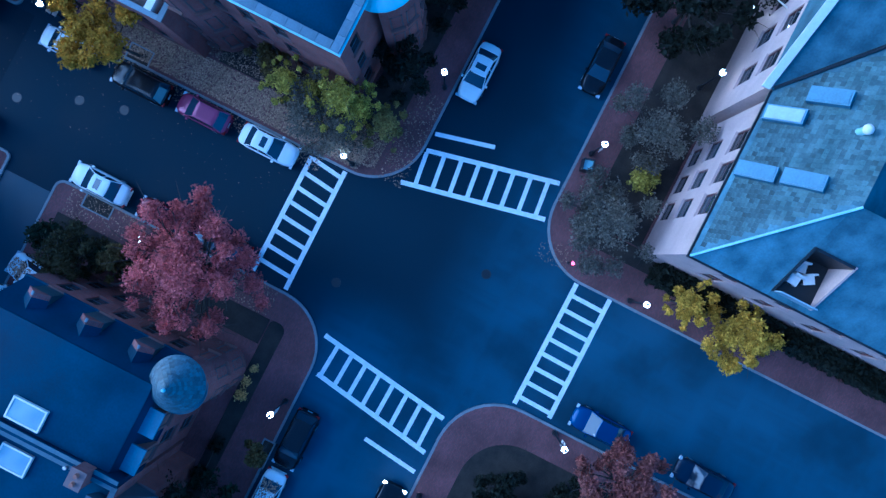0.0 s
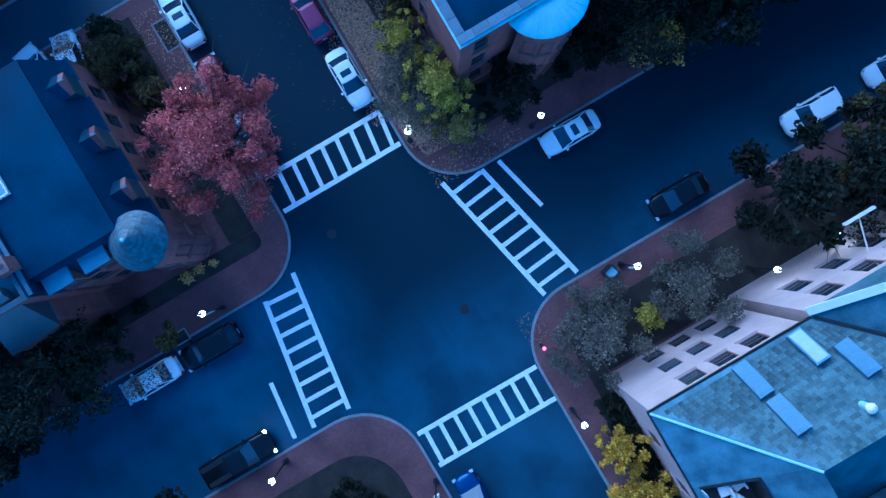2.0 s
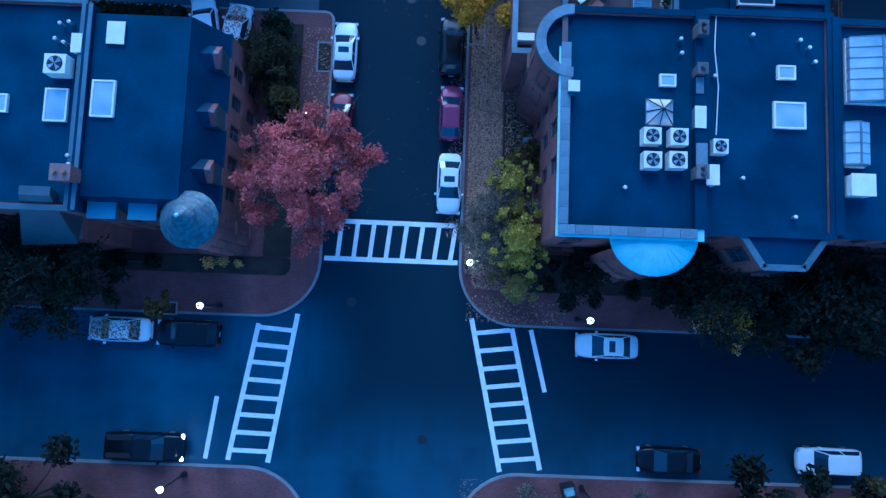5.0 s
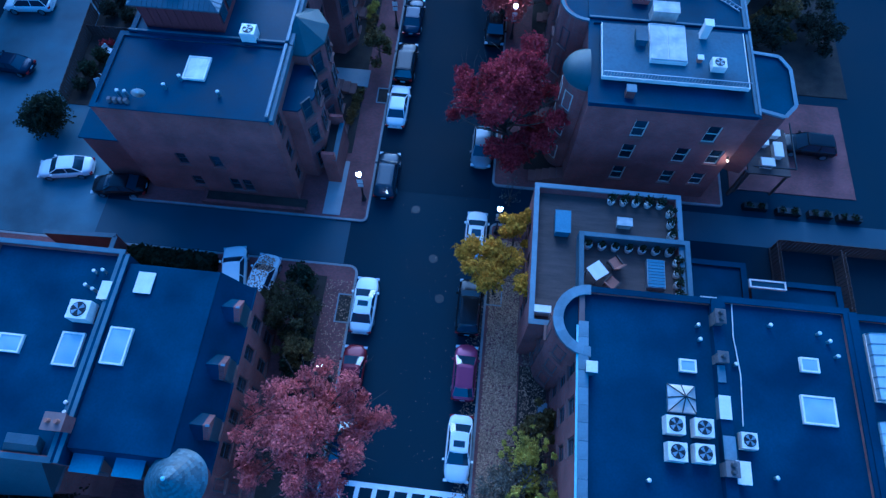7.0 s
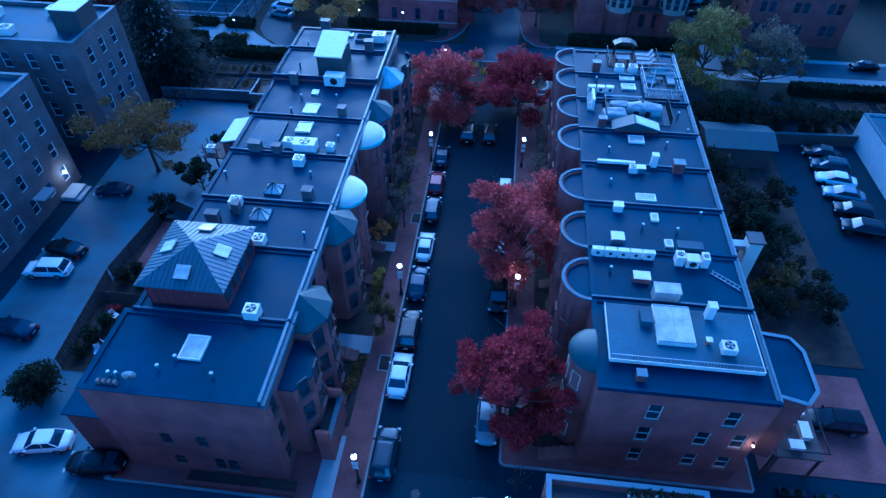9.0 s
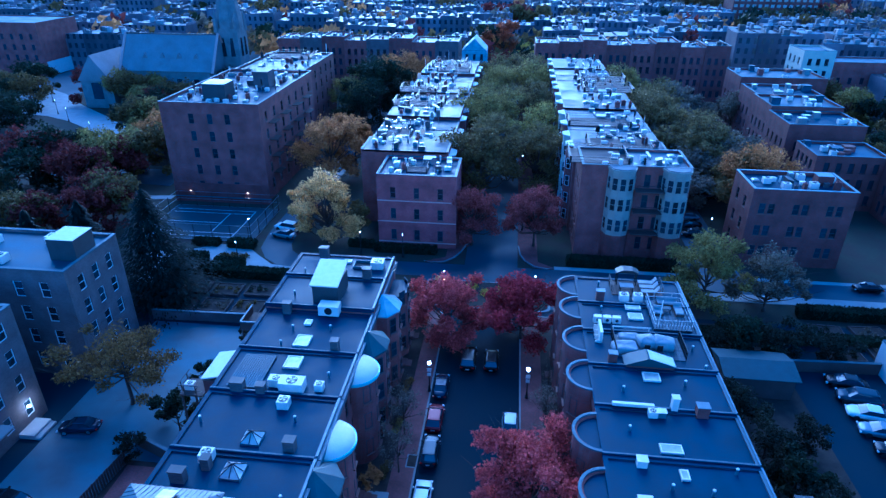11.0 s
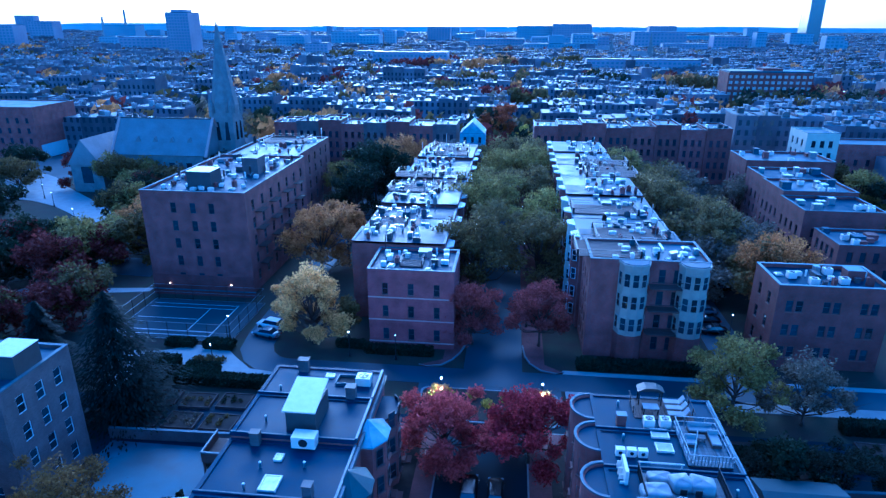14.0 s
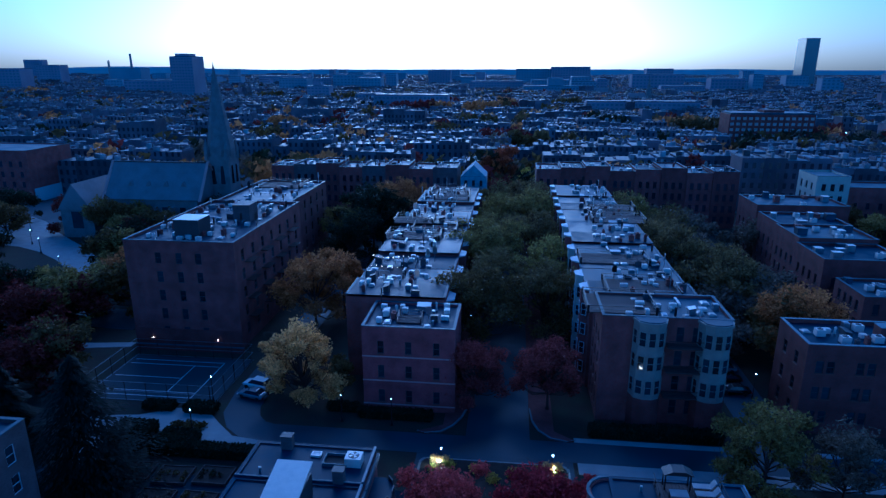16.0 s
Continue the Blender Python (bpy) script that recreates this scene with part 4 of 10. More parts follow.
spread += [(-107, 182, L_OLIVEY), (-98, 184, L_OLIVEY), (-102, 178, L_OLIVE), (-90, 180, L_OLIVE), (-86, 164, L_GREEN), (-87, 155, L_GREEN), (-82, 172, L_OLIVE), (-73, 152, L_OLIVEY), (-69, 146, L_OLIVE), (-118, 186, L_DKRED), (-130, 176, L_OLIVE), (-136, 172, L_GREEN), (-142, 180, L_OLIVE), (-140, 192, L_GREEN),
           (-150, 200, L_GREEN), (-84, 208, L_DKRED), (-76, 208, L_DKRED), (-78, 122, L_DKRED), (-72, 126, L_DKRED), (-84, 116, L_GREEN), (-90, 122, L_DKRED), (-67, 132, L_OLIVE), (-124, 158, L_GREEN), (-132, 162, L_GREEN), (-116, 152, L_GREEN)]
for i, (x, y, leaf) in enumerate(spread):
    tree("park_tree", "broad autumn tree in the park and yards", x, y, 10.5 if i % 2 else 9.5, 5.6 if i % 2 else 5.0, leaf, 2800, 0.34, 94 + i % 2, trunk=0.22, base=0.1, clumps=16)
tree("corner_tree", "pale twiggy tree beside the leaf-strewn pavement", 7.2, 12.0, 5.6, 1.9, L_TWIG, 3200, 0.08, 151, trunk=0.09, base=0.2, clumps=16)
tree("corner_tree", "olive shrub tree against the corner house", 8.5, 15.6, 4.6, 1.3, L_OLIVE, 2600, 0.11, 152, trunk=0.08, base=0.2)
tree("dark_tree", "dark tree in the garden before the brick houses", 12.2, 7.6, 4.8, 1.9, L_NIGHT, 2600, 0.15, 153, trunk=0.09, base=0.2)
tree("dark_tree", "dark tree in the garden before the brick houses", 17.8, 7.4, 4.6, 1.9, L_NIGHT, 2600, 0.15, 154, trunk=0.09, base=0.2)
tree("dark_tree", "dark shrub tree in the corner garden", -9.8, -10.4, 3.6, 1.6, L_NIGHT, 2400, 0.14, 155, trunk=0.08, base=0.15)
tree("dark_tree", "dark shrub tree in the corner garden", -8.8, -14.5, 4.0, 1.7, L_NIGHT, 2400, 0.14, 156, trunk=0.08, base=0.15)
tree("dark_tree", "dark tree shading the southern garden", -17.5, -9.3, 5.4, 2.3, L_NIGHT, 3000, 0.16, 157, trunk=0.1, base=0.2)
shrub("dry_shrub", "dry pale grasses before the turret house", -12.4, 8.1, [(0, 0, 0.35, 0.6, 0.7), (1.0, 0.1, 0.3, 0.5, 0.7), (2.0, 0, 0.3, 0.4, 0.7)], L_YEL, 700, 0.08, 158)
shrub("dark_shrub", "dark evergreen shrubs below the brick houses", -20.5, 8.0, [(0, 0, 0.8, 0.9, 0.9), (2.2, 0.1, 0.7, 0.8, 0.9), (-2.4, 0, 0.8, 1.0, 0.9), (4.4, 0, 0.6, 0.7, 0.9)], L_NIGHT, 2400, 0.13, 159)
tr = random.Random(31)
for i in range(48):
    x, y = tr.uniform(-132, -63), tr.uniform(92, 206)
    if -122 < x < -76 and y > 178 or -132 < x < -86 and abs(y - 170 + 0.9 * (x + 110)) < 15:
        continue
    tree("park_tree", "broad autumn tree in the park and yards", x, y, 10.5 if i % 2 else 9.5, 5.6 if i % 2 else 5.0, tr.choice((L_DKRED, L_OLIVEY, L_GREEN, L_SAGE, L_OLIVE)), 2800, 0.34, 94 + i % 2, trunk=0.22, base=0.1, clumps=16)
for i in range(34):
    x, y = tr.uniform(29, 46), tr.uniform(118, 206)
    tree("park_tree", "broad autumn tree in the park and yards", x, y, 10.5 if i % 2 else 9.5, 5.6 if i % 2 else 5.0, tr.choice((L_SAGE, L_TWIG, L_GREY)), 2800, 0.34, 94 + i % 2, trunk=0.22, base=0.1, clumps=16)
for i in range(22):
    x, y = tr.uniform(64, 125), tr.uniform(85, 200)
    tree("park_tree", "broad autumn tree in the park and yards", x, y, 10.5 if i % 2 else 9.5, 5.6 if i % 2 else 5.0, tr.choice((L_GREEN, L_OLIVE, L_OLIVEY)), 2800, 0.34, 94 + i % 2, trunk=0.22, base=0.1, clumps=16)
for i, (x, y) in enumerate(((26.0, 50.5), (28.4, 56.2), (31.4, 51.8), (26.6, 63.4), (31.0, 65.4), (25.8, 68.6), (26.2, 79.8), (32.8, 80.4), (24.6, 60.2), (36.5, 81), (40, 80.6))):
    tree("yard_tree", "dark overgrown tree behind the terrace", x, y, 4.6 if i % 2 else 3.6, 2.7 if i % 2 else 2.3, L_DUSK, 2800, 0.145, 161 + i % 2, trunk=0.1, base=0.1)
for i, (x, y) in enumerate(((-22.8, 39.6), (-22.6, 42.4), (-23.0, 45.6), (-22.5, 48.6), (-23.0, 51.4), (-22.6, 54.4), (-26.8, 63.6), (-25.6, 65.8), (-26.0, 70.2), (-24.8, 73.4), (-27.0, 75.8), (-31.2, 57.6))):
    tree("yard_tree", "dark evergreen in a narrow rear garden", x, y, 2.9 if i % 2 else 2.3, 1.6 if i % 2 else 1.3, L_DUSK, 1700, 0.12, 163 + i % 2, trunk=0.06, base=0.1)

tree("yellow_tree", "smaller pale yellow tree beside the park lane", -30.4, 108.4, 8.4, 3.0, L_YEL, 5000, 0.2, 171, trunk=0.15, base=0.2, clumps=12)
tree("orange_tree", "orange-brown tree behind the park path", -28.6, 135.5, 13.0, 4.8, L_ORANGE, 6000, 0.28, 172, trunk=0.22, base=0.2, clumps=12)
tree("park_tree", "dark green tree between the apartment block and the terrace", -32.0, 176, 17.0, 8.5, L_GREEN, 7000, 0.4, 173, trunk=0.3, base=0.2, clumps=20)
tree("park_tree", "dark red tree beside the church", -62, 186, 13.0, 7.5, L_DKRED, 6000, 0.4, 174, trunk=0.3, base=0.15, clumps=18)
tree("street_tree", "tall rust-orange tree at the end of the avenue", -2.2, 254, 19.0, 6.4, L_RUSTOR, 5200, 0.34, 176, trunk=0.28, base=0.12, clumps=28)
# trees roofing the shaded cross street
for i, (x, y) in enumerate(((20.5, 7.2), (25.0, 6.6), (29.8, 7.0), (34.6, 6.4), (39.6, 6.8), (45.0, 6.5), (29.2, -9.0), (32.5, -8.6), (38.0, -8.0), (43.5, -8.4), (-21.5, 6.6), (-26.4, 6.4), (-31.5, 6.8), (-37.5, 6.5), (-24.0, -8.4), (-29.5, -8.0), (-35.5, -8.2))):
    tree("dark_tree", "dark leafy tree shading the cross street", x, y, 7.6 if i % 2 else 8.6, 2.9 if i % 2 else 3.4, L_NIGHT, 6200, 0.13, 181 + i % 2, trunk=0.14, base=0.3, clumps=26)
tree("golden_tree", "thin golden-leaved tree over the shaded pavement", 21.3, 5.4, 6.6, 1.7, L_OLIVEGOLD, 1500, 0.085, 187, trunk=0.08, base=0.35, clumps=26, lace=0.5)
# twiggy mass at the leaf-strewn corner
tree("corner_tree", "yellow-green leafy tree at the corner house", 8.4, 9.0, 5.2, 1.6, L_LIME, 3200, 0.085, 191, trunk=0.08, base=0.2, clumps=30, lace=0.42)
tree("corner_tree", "yellow-green leafy tree at the corner house", 8.0, 12.2, 5.4, 1.2, L_LIME, 2400, 0.085, 192, trunk=0.07, base=0.2, clumps=24, lace=0.42)
tree("corner_tree", "pale twiggy tree beside the leaf-strewn pavement", 6.4, 9.6, 5.4, 1.7, L_TWIG, 2600, 0.07, 193, trunk=0.08, base=0.2, clumps=18)

# ---- cars ----
def car_shape(kind):
    """Half widths and heights along the car (front is +y): hull stations, then the cabin."""
    if kind == "sedan":
        return 4.6, 0.92, [(-2.3, 0.42, 0.45, 0.72), (-2.24, 0.66, 0.36, 0.84), (-2.08, 0.81, 0.3, 0.93), (-1.5, 0.9, 0.24, 0.98), (0, 0.92, 0.22, 0.96), (1.1, 0.91, 0.24, 0.94), (1.7, 0.87, 0.26, 0.87), (2.08, 0.76, 0.3, 0.76), (2.24, 0.6, 0.36, 0.66), (2.3, 0.36, 0.45, 0.57)], (-1.72, 1.2, -0.95, 0.3), 1.44
    if kind == "suv":
        return 4.6, 0.95, [(-2.3, 0.62, 0.5, 0.98), (-2.25, 0.82, 0.4, 1.06), (-2.1, 0.91, 0.34, 1.1), (-1.2, 0.95, 0.28, 1.1), (0.4, 0.95, 0.28, 1.08), (1.3, 0.94, 0.3, 1.05), (1.9, 0.9, 0.32, 0.98), (2.16, 0.78, 0.36, 0.86), (2.3, 0.5, 0.45, 0.7)], (-2.16, 1.2, -1.7, 0.42), 1.7
    if kind == "pickup":
        return 5.7, 0.98, [(-2.85, 0.94, 0.5, 1.05), (-2.8, 0.97, 0.42, 1.1), (-1.0, 0.98, 0.36, 1.1), (0.5, 0.98, 0.36, 1.1), (1.6, 0.97, 0.38, 1.1), (2.4, 0.93, 0.4, 1.04), (2.7, 0.82, 0.42, 0.92), (2.85, 0.55, 0.5, 0.78)], (-0.75, 1.45, -0.5, 0.75), 1.85
    return 4.25, 0.88, [(-2.12, 0.5, 0.45, 0.82), (-2.06, 0.72, 0.38, 0.9), (-1.9, 0.83, 0.3, 0.96), (-1.2, 0.88, 0.25, 0.98), (0, 0.88, 0.24, 0.96), (1.0, 0.88, 0.26, 0.94), (1.6, 0.84, 0.28, 0.86), (1.95, 0.73, 0.32, 0.75), (2.12, 0.42, 0.42, 0.6)], (-1.95, 1.15, -1.3, 0.3), 1.46


def paint(name, color, rough=0.22, metal=0.2):
    return material("car_paint_" + name, color, rough, metal=metal, vary=0.04, scale=2, fine=30, bump=0, spec=0.4)


PAINTS = {"white": paint("white", (0.92, 0.9, 0.84), metal=0), "silver": paint("silver", (0.34, 0.36, 0.38), metal=0.3), "black": paint("black", (0.012, 0.013, 0.016)),
          "navy": paint("navy", (0.02, 0.03, 0.06)), "blue": paint("blue", (0.02, 0.065, 0.2)), "plum": paint("plum", (0.27, 0.06, 0.13)), "red": paint("maroon", (0.16, 0.02, 0.03)), "grey": paint("grey", (0.03, 0.042, 0.06), metal=0.15)}
CARGLASS = material("car_glass", (0.03, 0.045, 0.065), 0.06, vary=0.05, bump=0, spec=0.7, dry=False)
HEADLAMP = material("clear_headlamp", (0.6, 0.62, 0.65), 0.15, vary=0.05, bump=0)
HEADLIT = material("lit_headlamp", (1.0, 0.75, 0.5), 0.3, vary=0.0, bump=0, emit=8)
TAILLAMP = material("red_tail_lamp", (0.3, 0.015, 0.015), 0.2, vary=0.05, bump=0)
PLATE = material("plain_number_plate", (0.6, 0.6, 0.6), 0.5, vary=0.05, bump=0)
CARS = {}


def car(kind, color, x, y, turn, label, sunroof=False, lit=False, leafy=False):
    key = (kind, color, sunroof, lit, leafy, label)
    if key in CARS:
        return copy_thing(CARS[key], pose(x, y, 0, 0, 0, turn) @ Matrix.Scale(0.91, 4))
    length, w, stations, (b0, b1, t0, t1), high = car_shape(kind)
    c = thing("parked_" + ("car" if kind in ("sedan", "hatch") else kind), label, "car" if kind != "pickup" else kind, "parked cars", pose(x, y, 0, 0, 0, turn) @ Matrix.Scale(0.91, 4))
    body = PAINTS[color]
    rings = []
    for yy, hw, zb, zt in stations:
        sh = zb + (zt - zb) * 0.62
        half = [(hw * 0.86, zb), (hw, zb + (zt - zb) * 0.25), (hw, sh), (hw * 0.93, zt - 0.07), (hw * 0.78, zt - 0.005), (hw * 0.4, zt + 0.015)]
        rings.append([(a, yy, z) for a, z in half] + [(-a, yy, z) for a, z in reversed(half)])
    shell = part("body", Shape().loft(rings), body, c, smooth=True)
    belt = sum(s[3] for s in stations[2:5]) / 3 - 0.02
    lo, hi = w * 0.88, w * 0.7
    def cab(y0, y1, hw, z, nose=0.06):
        return [(-hw, y0, z), (-hw * 0.5, y0 - nose, z), (hw * 0.5, y0 - nose, z), (hw, y0, z), (hw, y1, z), (hw * 0.5, y1 + nose, z), (-hw * 0.5, y1 + nose, z), (-hw, y1, z)]
    part("cabin_glass", Shape().loft([cab(b0, b1, lo, belt - 0.05), cab(t0, t1, hi, high - 0.03)]), CARGLASS, c, "dark car windows")
    part("roof", Shape().loft([cab(t0 - 0.05, t1 + 0.05, hi + 0.02, high - 0.05), cab(t0, t1, hi, high), cab(t0 + 0.2, t1 - 0.2, hi * 0.7, high + 0.025)]), body, c, smooth=False)
    plain = y > 90 or x > 34
    for sx in (-1, 1) if not plain else ():
        for yb, yt in ((b0, t0), (b1, t1), ((b0 + b1) / 2 - 0.15, (t0 + t1) / 2)):
            part("window_pillar", Shape().tube([(sx * (lo + 0.005), yb, belt - 0.04), (sx * (hi + 0.01), yt, high - 0.03)], [0.045, 0.035], 4), body, c)
    if sunroof:
        part("sunroof", Shape().box(-hi * 0.62, (t0 + t1) / 2 - 0.1, high + 0.005, hi * 0.62, t1 - 0.28, high + 0.034), CARGLASS, c, "dark glass sunroof")
    if kind == "pickup":
        part("bed", Shape().box(-0.8, -2.68, 1.08, 0.8, -0.9, 1.112), TAR, c, "dark open load bed")
    for sx in (-1, 1):
        part("headlight", Shape().box(sx * w * 0.8 - 0.15, stations[-2][0] - 0.14, stations[-2][3] - 0.17, sx * w * 0.8 + 0.15, stations[-2][0] + 0.045, stations[-2][3] - 0.02), HEADLIT if lit else HEADLAMP, c, "lit headlight" if lit else "")
        part("tail_light", Shape().box(sx * w * 0.76 - 0.16, stations[0][0] - 0.015, stations[0][3] - 0.2, sx * w * 0.76 + 0.14, stations[0][0] + 0.14, stations[0][3] - 0.05), TAILLAMP, c)
        if not plain:
            part("mirror", Shape().box(sx * (w + 0.08) - 0.08, b1 - 0.42, belt, sx * (w + 0.08) + 0.08, b1 - 0.26, belt + 0.13), body, c)
        for yy in (length * 0.3, -length * 0.29):
            r = 0.33 if kind in ("sedan", "hatch") else 0.38
            def disc(rad, a, b, n=16):
                return Shape().loft([[(sx * xx, yy + rad * math.cos(q), r + rad * math.sin(q)) for q in (2 * math.pi * i / n * sx for i in range(n))] for xx in (a, b)])
            wheel = part("wheel", disc(r, w - 0.2, w + 0.012), TAR, c, "black tyre")
            if not plain:
                part("rim", disc(r * 0.66, w - 0.05, w + 0.025), METAL, wheel)
    part("bumper", Shape().box(-w * 0.7, stations[0][0] - 0.05, 0.36, w * 0.7, stations[0][0] + 0.05, 0.5), body, c)
    part("number_plate", Shape().box(-0.2, stations[0][0] - 0.03, 0.58, 0.2, stations[0][0] + 0.02, 0.7), PLATE, c)
    if leafy:
        rng, s = random.Random(4), Shape()
        for i in range(420):
            px, py = rng.uniform(-hi, hi), rng.uniform(b0, b1 + 0.8)
            a = Vector((rng.uniform(-1, 1), rng.uniform(-1, 1), 0)) * 0.09
            z = high + 0.03 if t0 < py < t1 else belt + 0.1 + (high - belt) * max(0, 1 - 1.2 * max(t0 - py, py - t1))
            s.poly((px - a.x, py - a.y, z), (px + a.y * 0.6, py - a.x * 0.6, z), (px + a.x, py + a.y, z), (px - a.y * 0.6, py + a.x * 0.6, z))
        part("fallen_leaves", s, LITTER, c, "leaves lying on the car")
    CARS[key] = c
    return c


W = "white saloon parked at the kerb"
car("sedan", "white", 3.75, 14.1, 180, "white saloon with a sunroof parked by the crossing", sunroof=True)
car("hatch", "plum", 3.7, 19.1, 0, "plum-pink estate car parked at the kerb")
car("suv", "black", 3.6, 23.8, 0, "black off-road car parked under a golden tree")
car("hatch", "white", 3.6, 29.6, 0, "white hatchback parked beside a lamp post", sunroof=True)
car("sedan", "white", -3.85, 23.2, 0, "white saloon with a sunroof parked at the western kerb", sunroof=True)
car("hatch", "red", -3.9, 18.3, 0, "dark maroon car parked under the red maple")
car("sedan", "navy", -3.7, 13.9, 0, "dark car half hidden under the red maple")
car("suv", "white", -13.6, 24.6, 12, "white off-road car in the alley")
car("suv", "white", -11.5, 24.2, -8, "white car strewn with leaves in the alley", leafy=True)
car("sedan", "white", -29.0, 32.0, 100, "white saloon parked behind the end house")
car("sedan", "black", -24.3, 30.9, 94, "black saloon parked against the end house")
car("suv", "grey", -3.75, 34.0, 0, "dark grey off-road car parked by the lamp")
car("sedan", "white", -3.8, 40.8, 0, W)
car("suv", "black", -3.75, 45.4, 0, "black off-road car with roof rails at the kerb")
car("sedan", "navy", -3.75, 50.8, 0, "dark blue saloon parked at the kerb")
car("sedan", "white", -3.75, 55.7, 0, W)
car("suv", "grey", -3.75, 61.2, 0, "dark grey off-road car parked by the lamp")
car("hatch", "red", -3.85, 65.6, 0, "small dark red car at the kerb")
car("sedan", "navy", -3.8, 70.6, 0, "dark blue saloon parked at the kerb")
car("hatch", "silver", 3.45, 37.4, 180, "silver hatchback under the crimson maple")
car("suv", "black", 3.65, 50.2, 180, "black off-road car beside a lamp post")
car("sedan", "navy", 3.7, 55.2, 180, "dark saloon half under a red maple")
car("hatch", "silver", 3.6, 65.0, 180, "silver hatchback parked on the eastern kerb")
for x in (-1.25, 1.35):
    car("suv", "black", x, 75.6, 0, "black car parked at the closed end of the street")
car("sedan", "white", 14.7, 3.5, 90, "white saloon with a sunroof parked on the cross street", sunroof=True)
car("sedan", "black", 18.9, -3.8, 90, "black saloon parked on the cross street")
car("suv", "white", 29.4, -3.5, 90, "white off-road car on the cross street")
car("suv", "white", 35.6, -3.5, 90, "white off-road car on the cross street")
car("suv", "black", -13.3, 3.3, 90, "black estate car parked under a small tree")
car("sedan", "white", -17.9, 3.4, 90, "white car covered with fallen leaves", leafy=True)
car("pickup", "black", -15.5, -4.15, 270, "black pickup with lit headlights waiting at the crossing", lit=True)
car("sedan", "blue", -3.2, -14.8, 0, "bright blue saloon parked beside the rust-red maple")
car("sedan", "navy", -3.2, -22.6, 0, "dark saloon parked on the southern street")
car("sedan", "navy", -37.6, 41.6, 85, "dark blue saloon in the back yard")
car("sedan", "navy", -38.2, 60.4, 100, "dark blue saloon in the back yard")
car("suv", "white", -38.5, 48.5, 95, "white off-road car in the back yard")
car("sedan", "black", -38.4, 51.3, 80, "black saloon in the back yard")
car("suv", "black", 29.6, 40.4, 88, "black off-road car behind the terrace")
for i, (y, col, kind) in enumerate(((63.2, "black", "suv"), (66.0, "black", "suv"), (68.7, "silver", "sedan"), (71.2, "white", "sedan"), (73.6, "grey", "suv"), (76.2, "black", "sedan"))):
    car(kind, col, 39.6, y, 78, {"black": "black car in the parking yard", "silver": "silver saloon in the parking yard", "white": "white saloon in the parking yard", "grey": "grey off-road car in the parking yard"}[col])
car("sedan", "black", -78.8, 128.4, 95, "black saloon in the lot beside the park")
car("hatch", "silver", -73.0, 131.0, 95, "silver hatchback in the lot beside the park")
car("suv", "white", -33.6, 107.6, 75, "white off-road car under the yellow tree")
car("sedan", "silver", -33.2, 105.0, 75, "silver saloon under the yellow tree")
for i, (x, y, col) in enumerate(((32.6, 113.5, "black"), (32.8, 117, "black"), (33.0, 120.2, "silver"), (38.6, 130, "black"), (39.4, 133, "white"), (40.0, 136.2, "silver"), (40.8, 139.2, "white"), (1.6, 137, "white"), (2.6, 144, "black"), (1.8, 152, "silver"),
                                 (-30.5, 152, "grey"), (-30.6, 158, "white"), (-92, 138, "silver"), (-88, 140, "white"), (-97, 139, "black"), (52, 98, "black"), (57, 98, "grey"))):
    car("sedan", col, x, y, 90 if abs(x) > 20 and y < 160 else 0, {"black": "black car parked beyond the park", "silver": "silver car parked beyond the park", "white": "white car parked beyond the park", "grey": "grey car parked beyond the park"}[col])

# ---- near buildings ----
def lamp_post(x, y, sign=0):
    p = thing("street_lamp", "lighted acorn globe lamp on a fluted black post" + (" with small signs" if sign else ""), "street lamp", "street lamps", pose(x, y, 0.13, 0, 0, sign))
    part("post", Shape().prism(ring(0, 0, 0.2, 10), 0, 0.25).prism(ring(0, 0, 0.15, 10), 0.25, 0.8, ring(0, 0, 0.08, 10)).prism(ring(0, 0, 0.07, 8), 0.8, 3.3, ring(0, 0, 0.05, 8)).prism(ring(0, 0, 0.05, 8), 3.3, 3.45, ring(0, 0, 0.15, 8)), BLACKMETAL, p)
    part("globe", Shape().ball((0, 0, 3.68), 0.19 if y < 88 else 0.07, 12, 8, 1.15), GLOBE, p, "glowing white globe", smooth=True)
    part("finial", Shape().prism(ring(0, 0, 0.1, 8), 3.94, 4.02, ring(0, 0, 0.02, 8)), BLACKMETAL, p)
    if sign:
        part("sign", Shape().box(-0.22, -0.1, 2.6, 0.22, -0.08, 3.05), WHITEMETAL, p, "small pale street sign")
        part("sign", Shape().box(-0.2, -0.1, 2.05, 0.2, -0.08, 2.45), WHITEMETAL, p, "small pale street sign")


for x, y, sg in ((-11.45, 5.2, 1), (12.8, 5.2, 0), (-5.3, 31.9, 1), (-5.15, 49.7, 1), (5.15, 49.6, 1), (-5.0, 70.0, 1), (5.25, 70.1, 1), (-13.05, -5.95, 0), (13.3, -5.9, 1), (5.45, -12.8, 0),
                 (-5.4, 17.7, 0), (5.2, 8.5, 0), (-5.0, -12.3, 1), (5.1, 30.15, 1), (20.7, -10.5, 0), (25.2, -10.4, 0), (4.9, 112, 0), (-4.9, 128, 0), (4.9, 140, 0), (-4.9, 152, 0), (4.9, 166, 0), (-120, 172, 0), (-112, 165, 0), (-97, 152, 0), (-90, 146, 0), (-130, 184, 0), (-76, 140, 0), (-38.0, 103.2, 0), (-36.6, 95.0, 0), (-19.5, 100.4, 0), (-13.0, 100.2, 0), (34.5, 112, 0), (60, 99.5, 0)):
    lamp_post(x, y, sg)


